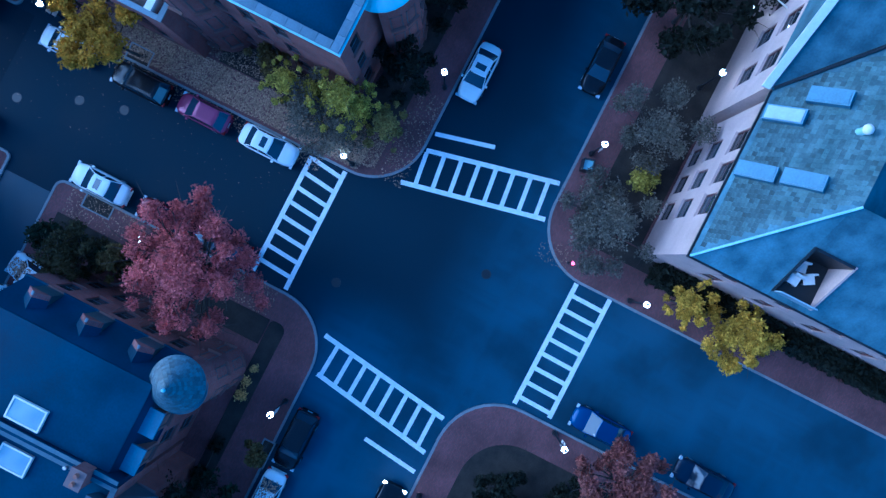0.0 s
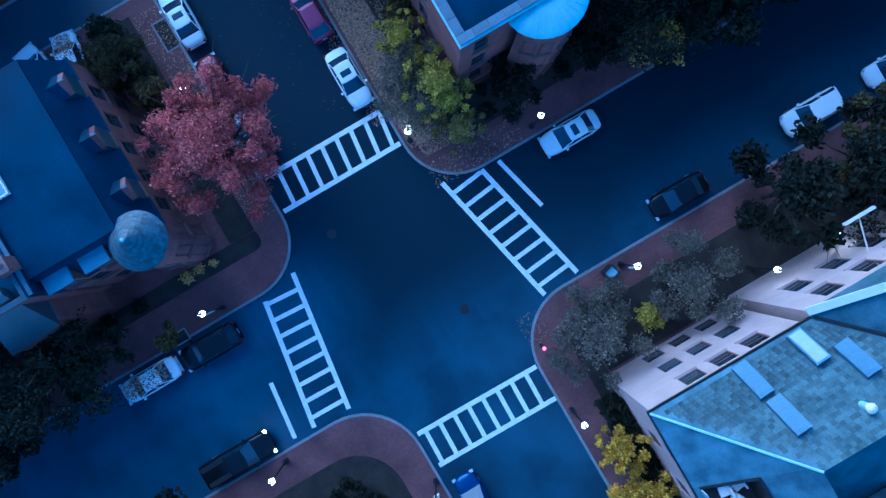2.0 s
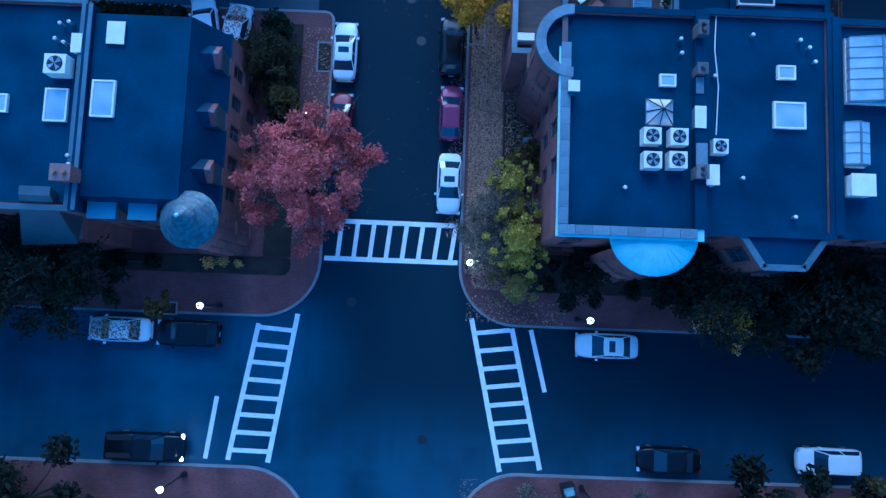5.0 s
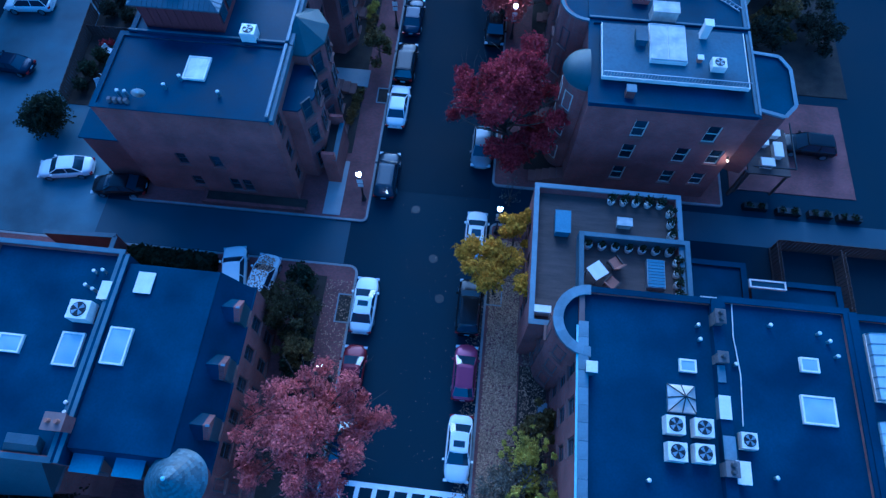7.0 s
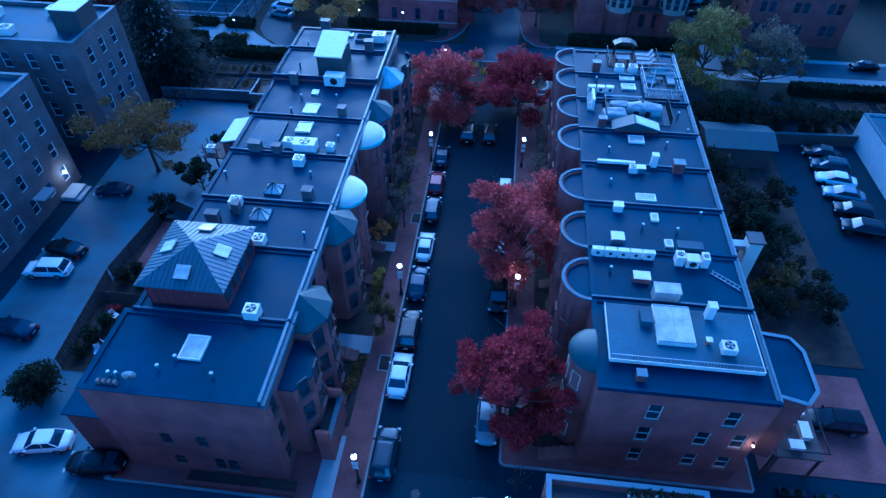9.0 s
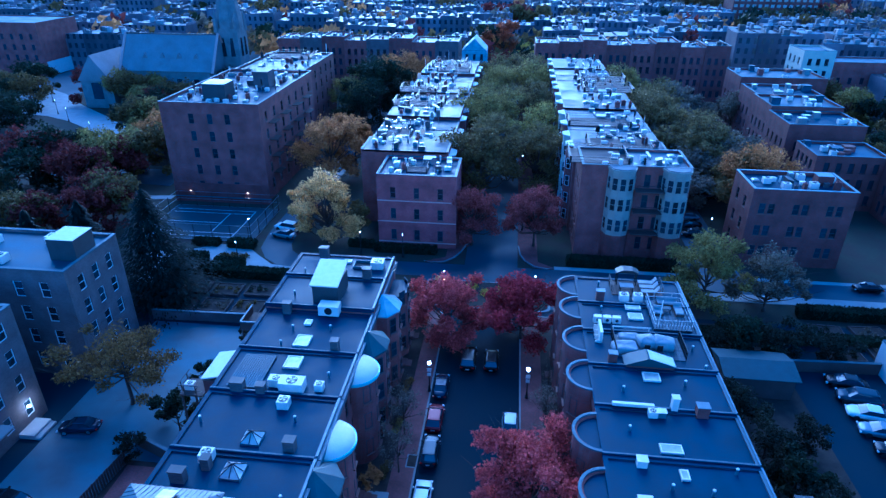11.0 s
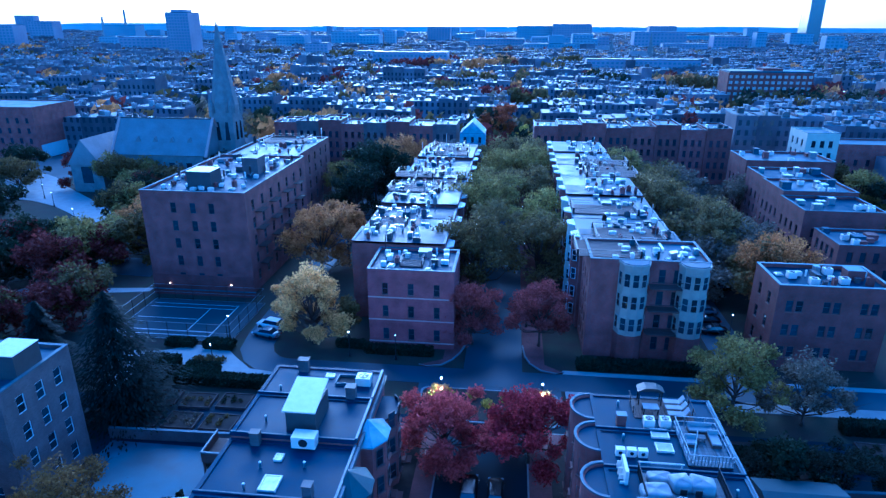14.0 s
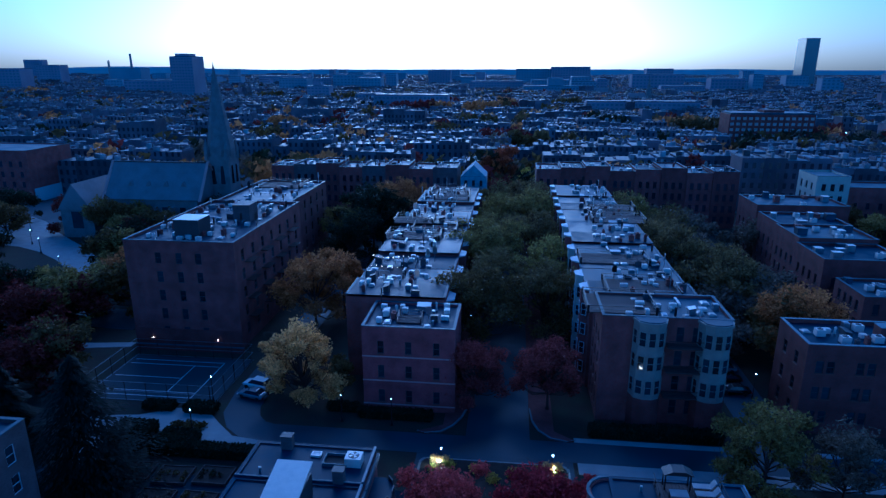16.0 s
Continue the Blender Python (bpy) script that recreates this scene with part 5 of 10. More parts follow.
def curved_bay(house, cx, cy, r, a0, a1, z0, z1, wall, floors, trim, sill, sides=12, win=3, w=0.75, h=1.7, coping=None):
    """A bay on an arc: its wall, windows on each floor, and a cornice."""
    inner = ring(cx, cy, r - 0.28, sides, a0, a1)
    outer = ring(cx, cy, r, sides, a0, a1)
    part("bay_wall", Shape().prism(outer + inner[::-1], z0, z1), wall, house, at=None)
    rim = ring(cx, cy, r + 0.1, sides, a0, a1) + ring(cx, cy, r - (0.14 if cx > 9 and cy > 34 else 0.34), sides, a0, a1)[::-1]
    part("bay_cornice", Shape().prism(rim, z1 + 0.002, z1 + 0.14), coping or COPING, house)
    for z in floors:
        for i in range(win):
            a = radians(a0 + (a1 - a0) * (i + 0.5 + (0.22 if i == 0 else -0.22 if i == win - 1 else 0) * (win > 2)) / win)
            n = (math.cos(a), math.sin(a))
            u = (-n[1], n[0])
            o = (cx + n[0] * (r + 0.06) - u[0] * w / 2, cy + n[1] * (r + 0.06) - u[1] * w / 2)
            add_windows(house, basis(o, u, n), [(0, z, w, h)], trim, sill)


def chimney(house, x0, y0, x1, y1, z0, z1, mat=None, pots=2, clay=None):
    c = part("chimney", Shape().box(x0, y0, z0, x1, y1, z1).box(x0 - 0.06, y0 - 0.06, z1, x1 + 0.06, y1 + 0.06, z1 + 0.12), mat or BRICK, house)
    for i in range(pots):
        fx, fy = (x0 + (x1 - x0) * (i + 0.5) / pots, (y0 + y1) / 2) if x1 - x0 > y1 - y0 else ((x0 + x1) / 2, y0 + (y1 - y0) * (i + 0.5) / pots)
        part("chimney_pot", Shape().prism(ring(fx, fy, 0.14, 10), z1 + 0.12, z1 + 0.35, ring(fx, fy, 0.11, 10)), clay or TERRACOTTA, c)


# things on the roofs
def skylight(x, y, z, w, d, turn=0, h=0.2, lit=False, label="flat white-glazed skylight on the roof"):
    t = thing("skylight", label, "skylight", "roof skylights", pose(x, y, z, 0, 0, turn))
    part("kerb_frame", Shape().box(-w / 2, -d / 2, 0, w / 2, -d / 2 + 0.1, h).box(-w / 2, d / 2 - 0.1, 0, w / 2, d / 2, h).box(-w / 2, -d / 2 + 0.1, 0, -w / 2 + 0.1, d / 2 - 0.1, h).box(w / 2 - 0.1, -d / 2 + 0.1, 0, w / 2, d / 2 - 0.1, h), WHITEMETAL, t)
    # higher roofs get the paler pane: sky reflection put into its colour
    part("pane", Shape().box(-w / 2 + 0.1, -d / 2 + 0.1, 0.02, w / 2 - 0.1, d / 2 - 0.1, h - 0.04), ROOFGLASS if z < 9.9 else SKYGLASS, t, "pale glazing")
    return t


def pyramid_light(x, y, z, w, h=0.7, turn=0):
    t = thing("skylight", "pyramid skylight with dark glazing bars", "skylight", "roof skylights", pose(x, y, z, 0, 0, turn))
    q = [(-w / 2, -w / 2), (w / 2, -w / 2), (w / 2, w / 2), (-w / 2, w / 2)]
    part("kerb_frame", Shape().prism(q, 0, 0.2), METAL, t)
    part("pane", Shape().cone([(a * 0.97, b * 0.97) for a, b in q], 0.2, (0, 0, 0.2 + h)), SKYGLASS, t, "pale sloping glass")
    bars = Shape()
    for a, b in (*q, (0, w / 2), (0, -w / 2), (w / 2, 0), (-w / 2, 0)):
        bars.tube([(a * 0.99, b * 0.99, 0.22), (0, 0, 0.23 + h)], [0.035, 0.035], 4)
    part("glazing_bar", bars, BLACKMETAL, t)


def ac_unit(x, y, z, w=0.9, d=0.9, h=0.8, turn=0, fan="top"):
    key = ("ac", w, d, h, fan)
    m = pose(x, y, z, 0, 0, turn)
    if key in MESHES:
        return copy_thing(MESHES[key], m)
    t = thing("air_conditioner", "white metal air conditioning unit on the roof", "air conditioner", "roof air conditioners", m)
    part("casing", Shape().box(-w / 2, -d / 2, 0.06, w / 2, d / 2, h).box(-w * 0.4, -d * 0.4, 0, w * 0.4, d * 0.4, 0.06), WHITEMETAL, t)
    r = min(w, d) * 0.4
    if fan == "flat":
        part("fan_well", Shape().prism(ring(0, 0, r, 12), h, h + 0.02), BLACKMETAL, t, "dark fan opening")
    elif fan == "top":
        f = part("fan_well", Shape().prism(ring(0, 0, r, 16), h, h + 0.02), BLACKMETAL, t, "dark fan opening")
        blades = Shape()
        for i in range(4):
            a = math.pi / 2 * i + 0.3
            blades.poly((0, 0, h + 0.05), (r * 0.9 * math.cos(a), r * 0.9 * math.sin(a), h + 0.05), (r * 0.9 * math.cos(a + 0.7), r * 0.9 * math.sin(a + 0.7), h + 0.07))
        part("fan_blade", blades, METAL, f)
    else:
        part("fan_grille", Shape().loft([[(r * 0.8 * math.cos(q), yy, h * 0.55 + r * 0.8 * math.sin(q)) for q in (2 * math.pi * i / 16 for i in range(16))] for yy in (-d / 2 + 0.005, -d / 2 - 0.02)]), BLACKMETAL, t, "dark round fan grille")
    MESHES[key] = t
    return t


def vent_pipe(x, y, z, h=0.5, r=0.08, cap=True):
    t = thing("roof_vent", "short metal vent pipe on the roof", "roof vent", "roof vents", pose(x, y, z))
    part("pipe", Shape().prism(ring(0, 0, r, 8), 0, h), METAL, t)
    if cap:
        part("cap", Shape().prism(ring(0, 0, r * 1.3, 8), h, h + 0.07, ring(0, 0, r * 0.8, 8)), WHITEMETAL, t)


def roof_box(x, y, z, w, d, h, mat=None, label="metal housing on the roof", turn=0):
    t = thing("roof_housing" if "chimney" not in label else "chimney_stack", label, "roof housing" if "chimney" not in label else "chimney", "roof housings", pose(x, y, z, 0, 0, turn))
    lid = {"grey_brown_brick": TRIM, "pale_skylight_glazing": SKYGLASS, "red_brick": BROWNSTONE, "sooty_brick": COPE_PALE, "pale_roof_coating": ROOF_PALE, "weathered_decking": WOOD, "green_copper_sheet": COPPER, "blue_grey_hood_metal": HOOD}.get(mat.name if mat else "", WHITEMETAL)
    part("body", Shape().box(-w / 2, -d / 2, 0, w / 2, d / 2, h), mat or METAL, t)
    part("lid", Shape().box(-w / 2 - 0.05, -d / 2 - 0.05, h, w / 2 + 0.05, d / 2 + 0.05, h + 0.06), lid, t)


# north-east corner house and its neighbours
FL3 = [1.3, 4.3, 7.2]
ne = block("corner_house", "red-brick corner house with a stone-coped flat roof", "house", 9.5, 9.8, 17.0, 22.3, 9.75,
           {"S": [(0.9, z, 0.9, 1.8) for z in FL3], "W": grid(10.4, 4, FL3, 0.95, 1.8)}, BRICK, cap=0, parapet=0.3)
part("coping_bed", Shape().box(9.35, 9.65, 10.055, 9.98, 20.0, 10.1).box(9.98, 9.65, 10.055, 17.2, 10.3, 10.1), COPPER, ne, "green copper gutter edge")
for i in range(11):
    part("coping_stone", cached("cope_w", lambda: Shape().box(0, 0, 0, 0.52, 0.88, 0.12).mesh("coping_stone", COPE_PALE)), COPE_PALE, ne, at=pose(9.46, 10.32 + 0.9 * i, 10.102))
for i in range(8):
    part("coping_stone", cached("cope_s", lambda: Shape().box(0, 0, 0, 0.9, 0.5, 0.12).mesh("coping_stone", COPE_PALE)), COPE_PALE, ne, at=pose(9.46 + 0.92 * i, 9.78, 10.102))
curved_bay(ne, 10.1, 20.3, 1.95, 90, 270, 0, 9.95, BRICK, FL3, TRIM, BROWNSTONE, 14)
arc = ring(10.1, 20.3, 2.05, 14, 90, 270)
inn = ring(10.1, 20.3, 1.5, 14, 90, 270)
for i in range(14):
    part("coping_stone", Shape().prism([arc[i], arc[i + 1], inn[i + 1], inn[i]], 10.1, 10.24), COPE_PALE, ne)
part("bay_roof", Shape().prism(ring(10.1, 20.3, 1.6, 14, 90, 270), 9.6, 9.76), ROOF, ne)
curved_bay(ne, 14.75, 10.0, 2.1, 200, 340, 0, 9.3, BRICK, [0.9, 3.6, 6.2], TRIM, BROWNSTONE, 14, win=4)
dome = [[(14.75 + 2.4 * c * math.cos(radians(a)), 9.95 + 2.2 * c * math.sin(radians(a)), 9.46 + 0.45 * math.sin(q)) for a in range(180, 361, 12)] for c, q in ((math.cos(w), w) for w in (0, 0.3, 0.7, 1.1, 1.5))]
for a in range(192, 360, 12):
    part("dome_rib", Shape().tube([(14.75 + 2.4 * c * math.cos(radians(a)), 9.95 + 2.2 * c * math.sin(radians(a)), 9.475 + 0.45 * math.sin(q)) for c, q in ((math.cos(w), w) for w in (0, 0.3, 0.7, 1.1))], [0.025] * 4, 4), COPPER, ne)
part("bay_dome", Shape().loft(dome, closed=False, ends=False), COPPER, ne, "pale green copper half dome", smooth=True)
chimney(ne, 16.6, 12.95, 17.15, 13.6, 9.6, 10.6, BRICK_GREY, 2, TRIM)
roof_box(17.55, 13.2, 9.5, 0.6, 1.0, 0.8, WHITEMETAL, "white metal housing by the party wall")
chimney(ne, 16.65, 18.6, 17.1, 19.1, 9.6, 10.6, BRICK_GREY, 1, TRIM)
chimney(ne, 16.65, 20.7, 17.1, 21.4, 9.6, 10.7, BRICK_GREY, 2, TRIM)
part("party_wall", Shape().box(16.68, 10.3, 9.7, 17.28, 22.3, 10.2), ROOF, ne)
part("parapet_cap", Shape().box(9.5, 21.98, 10.055, 16.67, 22.32, 10.11), ROOF, ne)
part("party_cap", Shape().box(16.7, 17.6, 10.203, 17.1, 18.5, 10.28), COPE_PALE, ne)
part("party_cap", Shape().box(16.7, 13.75, 10.203, 17.3, 14.9, 10.28), COPE_PALE, ne)
n2 = block("terrace_house", "red-brick terraced house with an angled bay and dark flat roof", "house", 17.3, 10.1, 24.4, 22.6, 9.5,
           {"S": [(0.7, z, 0.9, 1.8) for z in FL3]}, BRICK, parapet=0.2, cap=0.31, coping=ROOF)
part("party_wall", Shape().box(24.34, 10.3, 9.4, 24.78, 22.4, 9.86), ROOF, n2)
bay = [(19.4, 10.1), (20.5, 8.4), (22.8, 8.4), (24.0, 10.1)]
part("bay_wall", Shape().prism(bay, 0, 9.4), BRICK, n2)
part("bay_roof", Shape().prism([(19.5, 10.4), (20.55, 8.5), (22.75, 8.5), (23.9, 10.4)], 9.42, 9.52), ROOF, n2)
for a, b in zip(bay, bay[1:]):
    d = Vector((b[0] - a[0], b[1] - a[1]))
    u, ln = d.normalized(), d.length
    m = basis((a[0], a[1]), u, (u.y, -u.x))
    part("bay_coping", Shape().box(0, -0.1, 9.53, ln, 0.25, 9.68), COPING, n2, at=m)
    add_windows(n2, m @ Matrix.Translation((0, -0.18, 0)), [(ln / 2 - 0.45, z, 0.9, 1.8) for z in FL3], TRIM, BROWNSTONE)
block("terrace_house", "red-brick terraced house with a glazed rooftop lantern", "house", 24.7, 10.2, 32, 22.4, 9.3, {"S": grid(7.3, 3, FL3)}, BRICK, parapet=0.2, cap=0.31, coping=ROOF)
block("terrace_house", "red-brick terraced house on the shaded cross street", "house", 32.3, 10.2, 46, 22.4, 9.3, {"S": grid(13, 6, FL3[2:])}, BRICK, parapet=0.3)
pyramid_light(14.85, 16.6, 9.75, 1.45, 0.6)
for x, y in ((14.3, 15.15), (15.72, 15.15), (14.33, 13.85), (15.67, 13.9)):
    ac_unit(x, y, 9.75, 0.95, 0.9, 0.75)
ac_unit(18.05, 14.8, 9.5, 0.8, 0.8, 0.7)
skylight(22.05, 16.8, 9.5, 1.75, 1.5)
skylight(21.9, 19.2, 9.5, 1.0, 0.8)
skylight(15.3, 18.4, 9.75, 0.9, 0.7)
roof_box(10.05, 17.6, 9.78, 0.5, 0.5, 0.9, COPING, "square stone cap on the parapet")
roof_box(16.9, 16.3, 9.75, 0.5, 1.1, 0.55, METAL, "grey metal duct box by the party wall")
def glazed_lantern(x, y, z, w, d, h, ridge, label, cols=3, rows=4):
    """A roof lantern: kerb, glass sides, a shallow glass ridge roof and white glazing bars."""
    t = thing("roof_lantern", label, "roof lantern", "roof lanterns", pose(x, y, z))
    part("kerb_frame", Shape().box(-w / 2 - 0.06, -d / 2 - 0.06, 0, w / 2 + 0.06, d / 2 + 0.06, 0.18), WHITEMETAL, t)
    part("glass_body", Shape().box(-w / 2, -d / 2, 0.18, w / 2, d / 2, h), ROOFGLASS, t, "dull blue glass sides")
    part("glass_roof", Shape().loft([[(-w / 2, yy, h + 0.002), (w / 2, yy, h + 0.002), (0, yy, h + ridge)] for yy in (-d / 2, d / 2)]), ROOFGLASS, t, "shallow blue glass roof")
    for k in range(rows + 1):
        yy = -d / 2 + d * k / rows
        part("glazing_bar", Shape().tube([(-w / 2, yy, 0.18), (-w / 2, yy, h), (0, yy, h + ridge + 0.01), (w / 2, yy, h), (w / 2, yy, 0.18)], [0.035] * 5, 4), COPE_PALE, t)
    part("ridge_bar", Shape().box(-0.05, -d / 2, h + ridge - 0.01, 0.05, d / 2, h + ridge + 0.05), COPE_PALE, t)


glazed_lantern(25.5, 15.3, 9.3, 1.3, 2.3, 0.7, 0.25, "narrow glazed roof lantern with pale bars")
glazed_lantern(26.9, 19.5, 9.3, 3.2, 3.6, 0.5, 0.35, "broad glazed roof lantern with pale bars", rows=6)
roof_box(25.6, 13.0, 9.3, 1.2, 1.1, 0.9, WHITEMETAL, "white metal vent housing")
solid("roof_cable", Shape().tube([(18.1, 22.7, 9.56), (18.0, 20.4, 9.56), (18.2, 18.3, 9.56), (18.06, 15.6, 9.58)], [0.035] * 4, 5), WHITEMETAL, "white cable lying across the dark roof", "cable")
for x, y in ((15.95, 20.7), (16.0, 19.9), (13.0, 12.4), (19.4, 13.2), (23.1, 20.6), (23.4, 19.8), (22.6, 21.0), (20.0, 21.2), (17.9, 18.8), (17.95, 13.6), (22.2, 11.2)):
    vent_pipe(x, y, 9.75 if x < 17 else 9.5, 0.35, 0.09)

# roof terrace over the rear wing
rear = block("rear_wing", "low brick wing carrying a planted roof terrace", "house", 7.15, 20.9, 16.6, 30.6, 6.3,
             {"W": grid(9.4, 3, [0.9, 3.7])}, BRICK, WOOD, parapet=0.6, cap=0.27, coping=COPE_PALE)
for a in ((10.0, 22.35, 10.3, 27.2), (10.3, 26.9, 16.9, 27.2), (16.6, 22.6, 16.9, 26.9)):
    part("upper_wall", Shape().box(a[0], a[1], 6.3, a[2], a[3], 7.3), COPING, rear, "pale terrace parapet")
planter = Shape().prism(ring(0, 0, 0.2, 12), 0, 0.42, ring(0, 0, 0.27, 12))
rng = random.Random(8)
for i, (x, y) in enumerate([(10.7 + 0.85 * k, 26.6) for k in range(7)] + [(16.25, 25.9 - 0.75 * k) for k in range(4)] + [(12.2 + 0.8 * k, 30.0) for k in range(5)] + [(16.0, 29.4), (16.0, 28.6), (16.0, 27.8)]):
    t = thing("potted_plant", "green plant in a pale round pot on the terrace", "potted plant", "terrace pots", pose(x, y, 6.3, 0, 0, 40 * i))
    part("pot", cached("pot", lambda: planter.mesh("pot", WHITEMETAL)), WHITEMETAL, t)
    big = 0.42 if x > 15.8 or y > 29 else 0.24
    part("foliage", cached(("potleaf", big), lambda: leaf_cloud(rng, [(0, 0, 0.45 + big * 0.7, big, 1.2)], 130, 0.09).mesh("foliage", L_GREEN)), L_GREEN, t)
t = thing("terrace_table", "square pale table on the roof terrace", "table", "", pose(11.2, 24.7, 6.3, 0, 0, 38))
part("tabletop", Shape().box(-0.5, -0.5, 0.7, 0.5, 0.5, 0.75), WHITEMETAL, t)
for a in (-0.42, 0.42):
    for b in (-0.42, 0.42):
        part("leg", Shape().box(a - 0.03, b - 0.03, 0, a + 0.03, b + 0.03, 0.7), METAL, t)
for x, y, r in ((12.35, 25.45, 215), (12.15, 24.1, 140)):
    t = thing("terrace_chair", "orange cushioned lounge chair on the terrace", "chair", "terrace chairs", pose(x, y, 6.3, 0, 0, r))
    part("seat", Shape().box(-0.33, -0.35, 0.32, 0.33, 0.35, 0.44), TERRACOTTA, t)
    part("backrest", Shape().prism([(-0.33, 0.3), (0.33, 0.3), (0.33, 0.4), (-0.33, 0.4)], 0.44, 0.95, [(-0.33, 0.5), (0.33, 0.5), (0.33, 0.58), (-0.33, 0.58)]), TERRACOTTA, t)
    for a in (-0.28, 0.28):
        for b in (-0.3, 0.3):
            part("leg", Shape().box(a - 0.025, b - 0.025, 0, a + 0.025, b + 0.025, 0.32), BLACKMETAL, t)
    for a in (-0.36, 0.36):
        part("armrest", Shape().box(a - 0.04, -0.35, 0.44, a + 0.04, 0.35, 0.6), WOOD, t)
t = thing("lattice_pergola", "pale slatted daybed frame on the terrace", "daybed", "", pose(14.9, 25.0, 6.3))
part("base", Shape().box(-0.55, -0.95, 0.0, 0.55, 0.95, 0.42), METAL, t)
for i in range(9):
    part("slat", cached("dayslat", lambda: Shape().box(-0.5, 0, 0.425, 0.5, 0.17, 0.47).mesh("slat", HOOD)), HOOD, t, at=Matrix.Translation((0, -0.9 + 0.205 * i, 0)))
roof_box(9.0, 27.9, 6.3, 0.9, 1.5, 0.7, HOOD, "blue-grey hatch box on the terrace")
roof_box(7.9, 21.8, 6.3, 0.9, 0.35, 0.8, WHITEMETAL, "white metal unit on the lower roof")
roof_box(13.0, 28.4, 6.3, 0.9, 0.5, 0.5, SKYGLASS, "pale bench on the terrace")
block("garage", "low dark-roofed garage beside the alley", "garage", 17.2, 23.2, 22.2, 28.0, 3.0, {}, BRICK_DARK, parapet=0.12, cap=0.34, coping=ROOF)
block("garage", "low dark-roofed garage beside the alley", "garage", 22.6, 23.2, 28.6, 27.0, 2.8, {}, BRICK_DARK, parapet=0.12, cap=0.34, coping=ROOF)
skylight(20.0, 25.0, 3.0, 2.0, 0.6)

# north-west turreted house
w1 = block("turret_house", "brick corner house with a dark mansard roof and turret", "house", -16.7, 10.2, -9.75, 21.6, 6.0,
           {"E": grid(11.4, 5, [0.8, 3.7], 0.9, 1.75), "S": [(1.0, 0.8, 1.0, 1.8), (3.2, 0.8, 1.0, 1.8), (1.0, 3.7, 1.0, 1.7), (3.2, 3.7, 1.0, 1.7)]}, BRICK, parapet=0.1, sill=BROWNSTONE, cap=0.31, coping=ROOF)
part("mansard", Shape().prism([(-16.6, 10.25), (-9.8, 10.25), (-9.8, 21.5), (-16.6, 21.5)], 6.2, 8.6, [(-16.6, 11.0), (-11.15, 11.0), (-11.15, 21.5), (-16.6, 21.5)]), ROOF, w1, "steep dark slate mansard")
part("upper_roof", Shape().box(-16.6, 11.02, 8.61, -11.17, 21.45, 8.72), ROOF, w1)
part("party_wall", Shape().box(-17.05, 10.2, 6.0, -16.65, 21.9, 8.95), ROOF, w1)
part("party_cap", Shape().box(-16.85, 10.2, 8.952, -16.62, 21.9, 9.02), COPING, w1)
for y in (12.9, 16.2, 19.6):
    part("dormer", Shape().box(-10.9, y - 0.62, 6.2, -9.8, y + 0.62, 7.55), BAYSLATE, w1, "dark slate-hung dormer")
    part("dormer_gable", Shape().loft([[(-9.78, y - 0.68, 7.551), (-9.78, y + 0.68, 7.551), (-9.78, y, 8.2)], [(-10.1, y - 0.68, 7.551), (-10.1, y + 0.68, 7.551), (-10.1, y, 8.2)]]), BRICK, w1)
    part("dormer_roof", Shape().loft([[(-10.105, y - 0.72, 7.551), (-10.105, y + 0.72, 7.551), (-10.105, y, 8.12)], [(-11.3, y - 0.72, 7.551), (-11.3, y + 0.72, 7.551), (-11.3, y, 8.12)]]), ROOF, w1)
    part("flashing", Shape().box(-9.95, y - 0.06, 8.16, -9.72, y + 0.06, 8.26), COPE_PALE, w1, "pale metal gable cap")
    add_windows(w1, basis((-9.78, y - 0.42), (0, 1), (1, 0)), [(0, 6.2, 0.84, 1.3)], TRIM, BROWNSTONE)
for x in (-15.7, -13.4):
    part("dormer", Shape().box(x - 0.65, 10.1, 6.2, x + 0.65, 11.3, 7.9), BROWNSTONE, w1)
    part("dormer_roof", Shape().box(x - 0.8, 9.9, 7.9, x + 0.8, 11.4, 8.05), HOOD, w1)
    add_windows(w1, basis((x - 0.42, 10.0), (1, 0), (0, -1)), [(0, 6.3, 0.84, 1.35)], TRIM, BROWNSTONE)
curved_bay(w1, -11.15, 10.1, 1.5, -178, 80, 0, 7.1, BRICK, [0.8, 3.7], TRIM, BROWNSTONE, 20, win=5, w=0.7)
cone_ring = ring(-10.65, 10.0, 1.6, 32)
part("turret_drum", Shape().prism(ring(-10.85, 10.05, 1.4, 24), 7.1, 8.2), BRICK, w1)
part("turret_roof", Shape().prism(cone_ring, 8.2, 8.3).cone(cone_ring, 8.3, (-10.65, 10.0, 9.95)), LEADED, w1, "grey slate cone with a ball finial")
cone_mid, courses = Vector((-10.65, 10.0)), Shape()
for row in range(15):
    f0, f1 = row / 15.5, (row + 1.15) / 15.5
    n = max(7, int(6.283 * 1.6 * (1 - f0) / 0.26))
    for k in range(n):
        a0, a1 = (6.2832 * (k + e + 0.5 * (row % 2)) / n for e in (0.04, 0.96))
        lift = 0.03 + 0.006 * ((k * 7 + row * 3) % 3)
        corners = []
        for a, f, u in ((a0, f0, lift), (a1, f0, lift), (a1, f1, lift - 0.02), (a0, f1, lift - 0.02)):
            p = (cone_mid + Vector((math.cos(a), math.sin(a))) * 1.62).lerp(cone_mid, f)
            corners.append((p.x, p.y, 8.3 + 1.65 * f + u))
        courses.poly(*corners)
tagged(part("slating", courses, LEADED, w1), kind="stuff")
part("finial", Shape().ball((-10.65, 10.0, 10.02), 0.12, 8, 6), COPPER, w1)
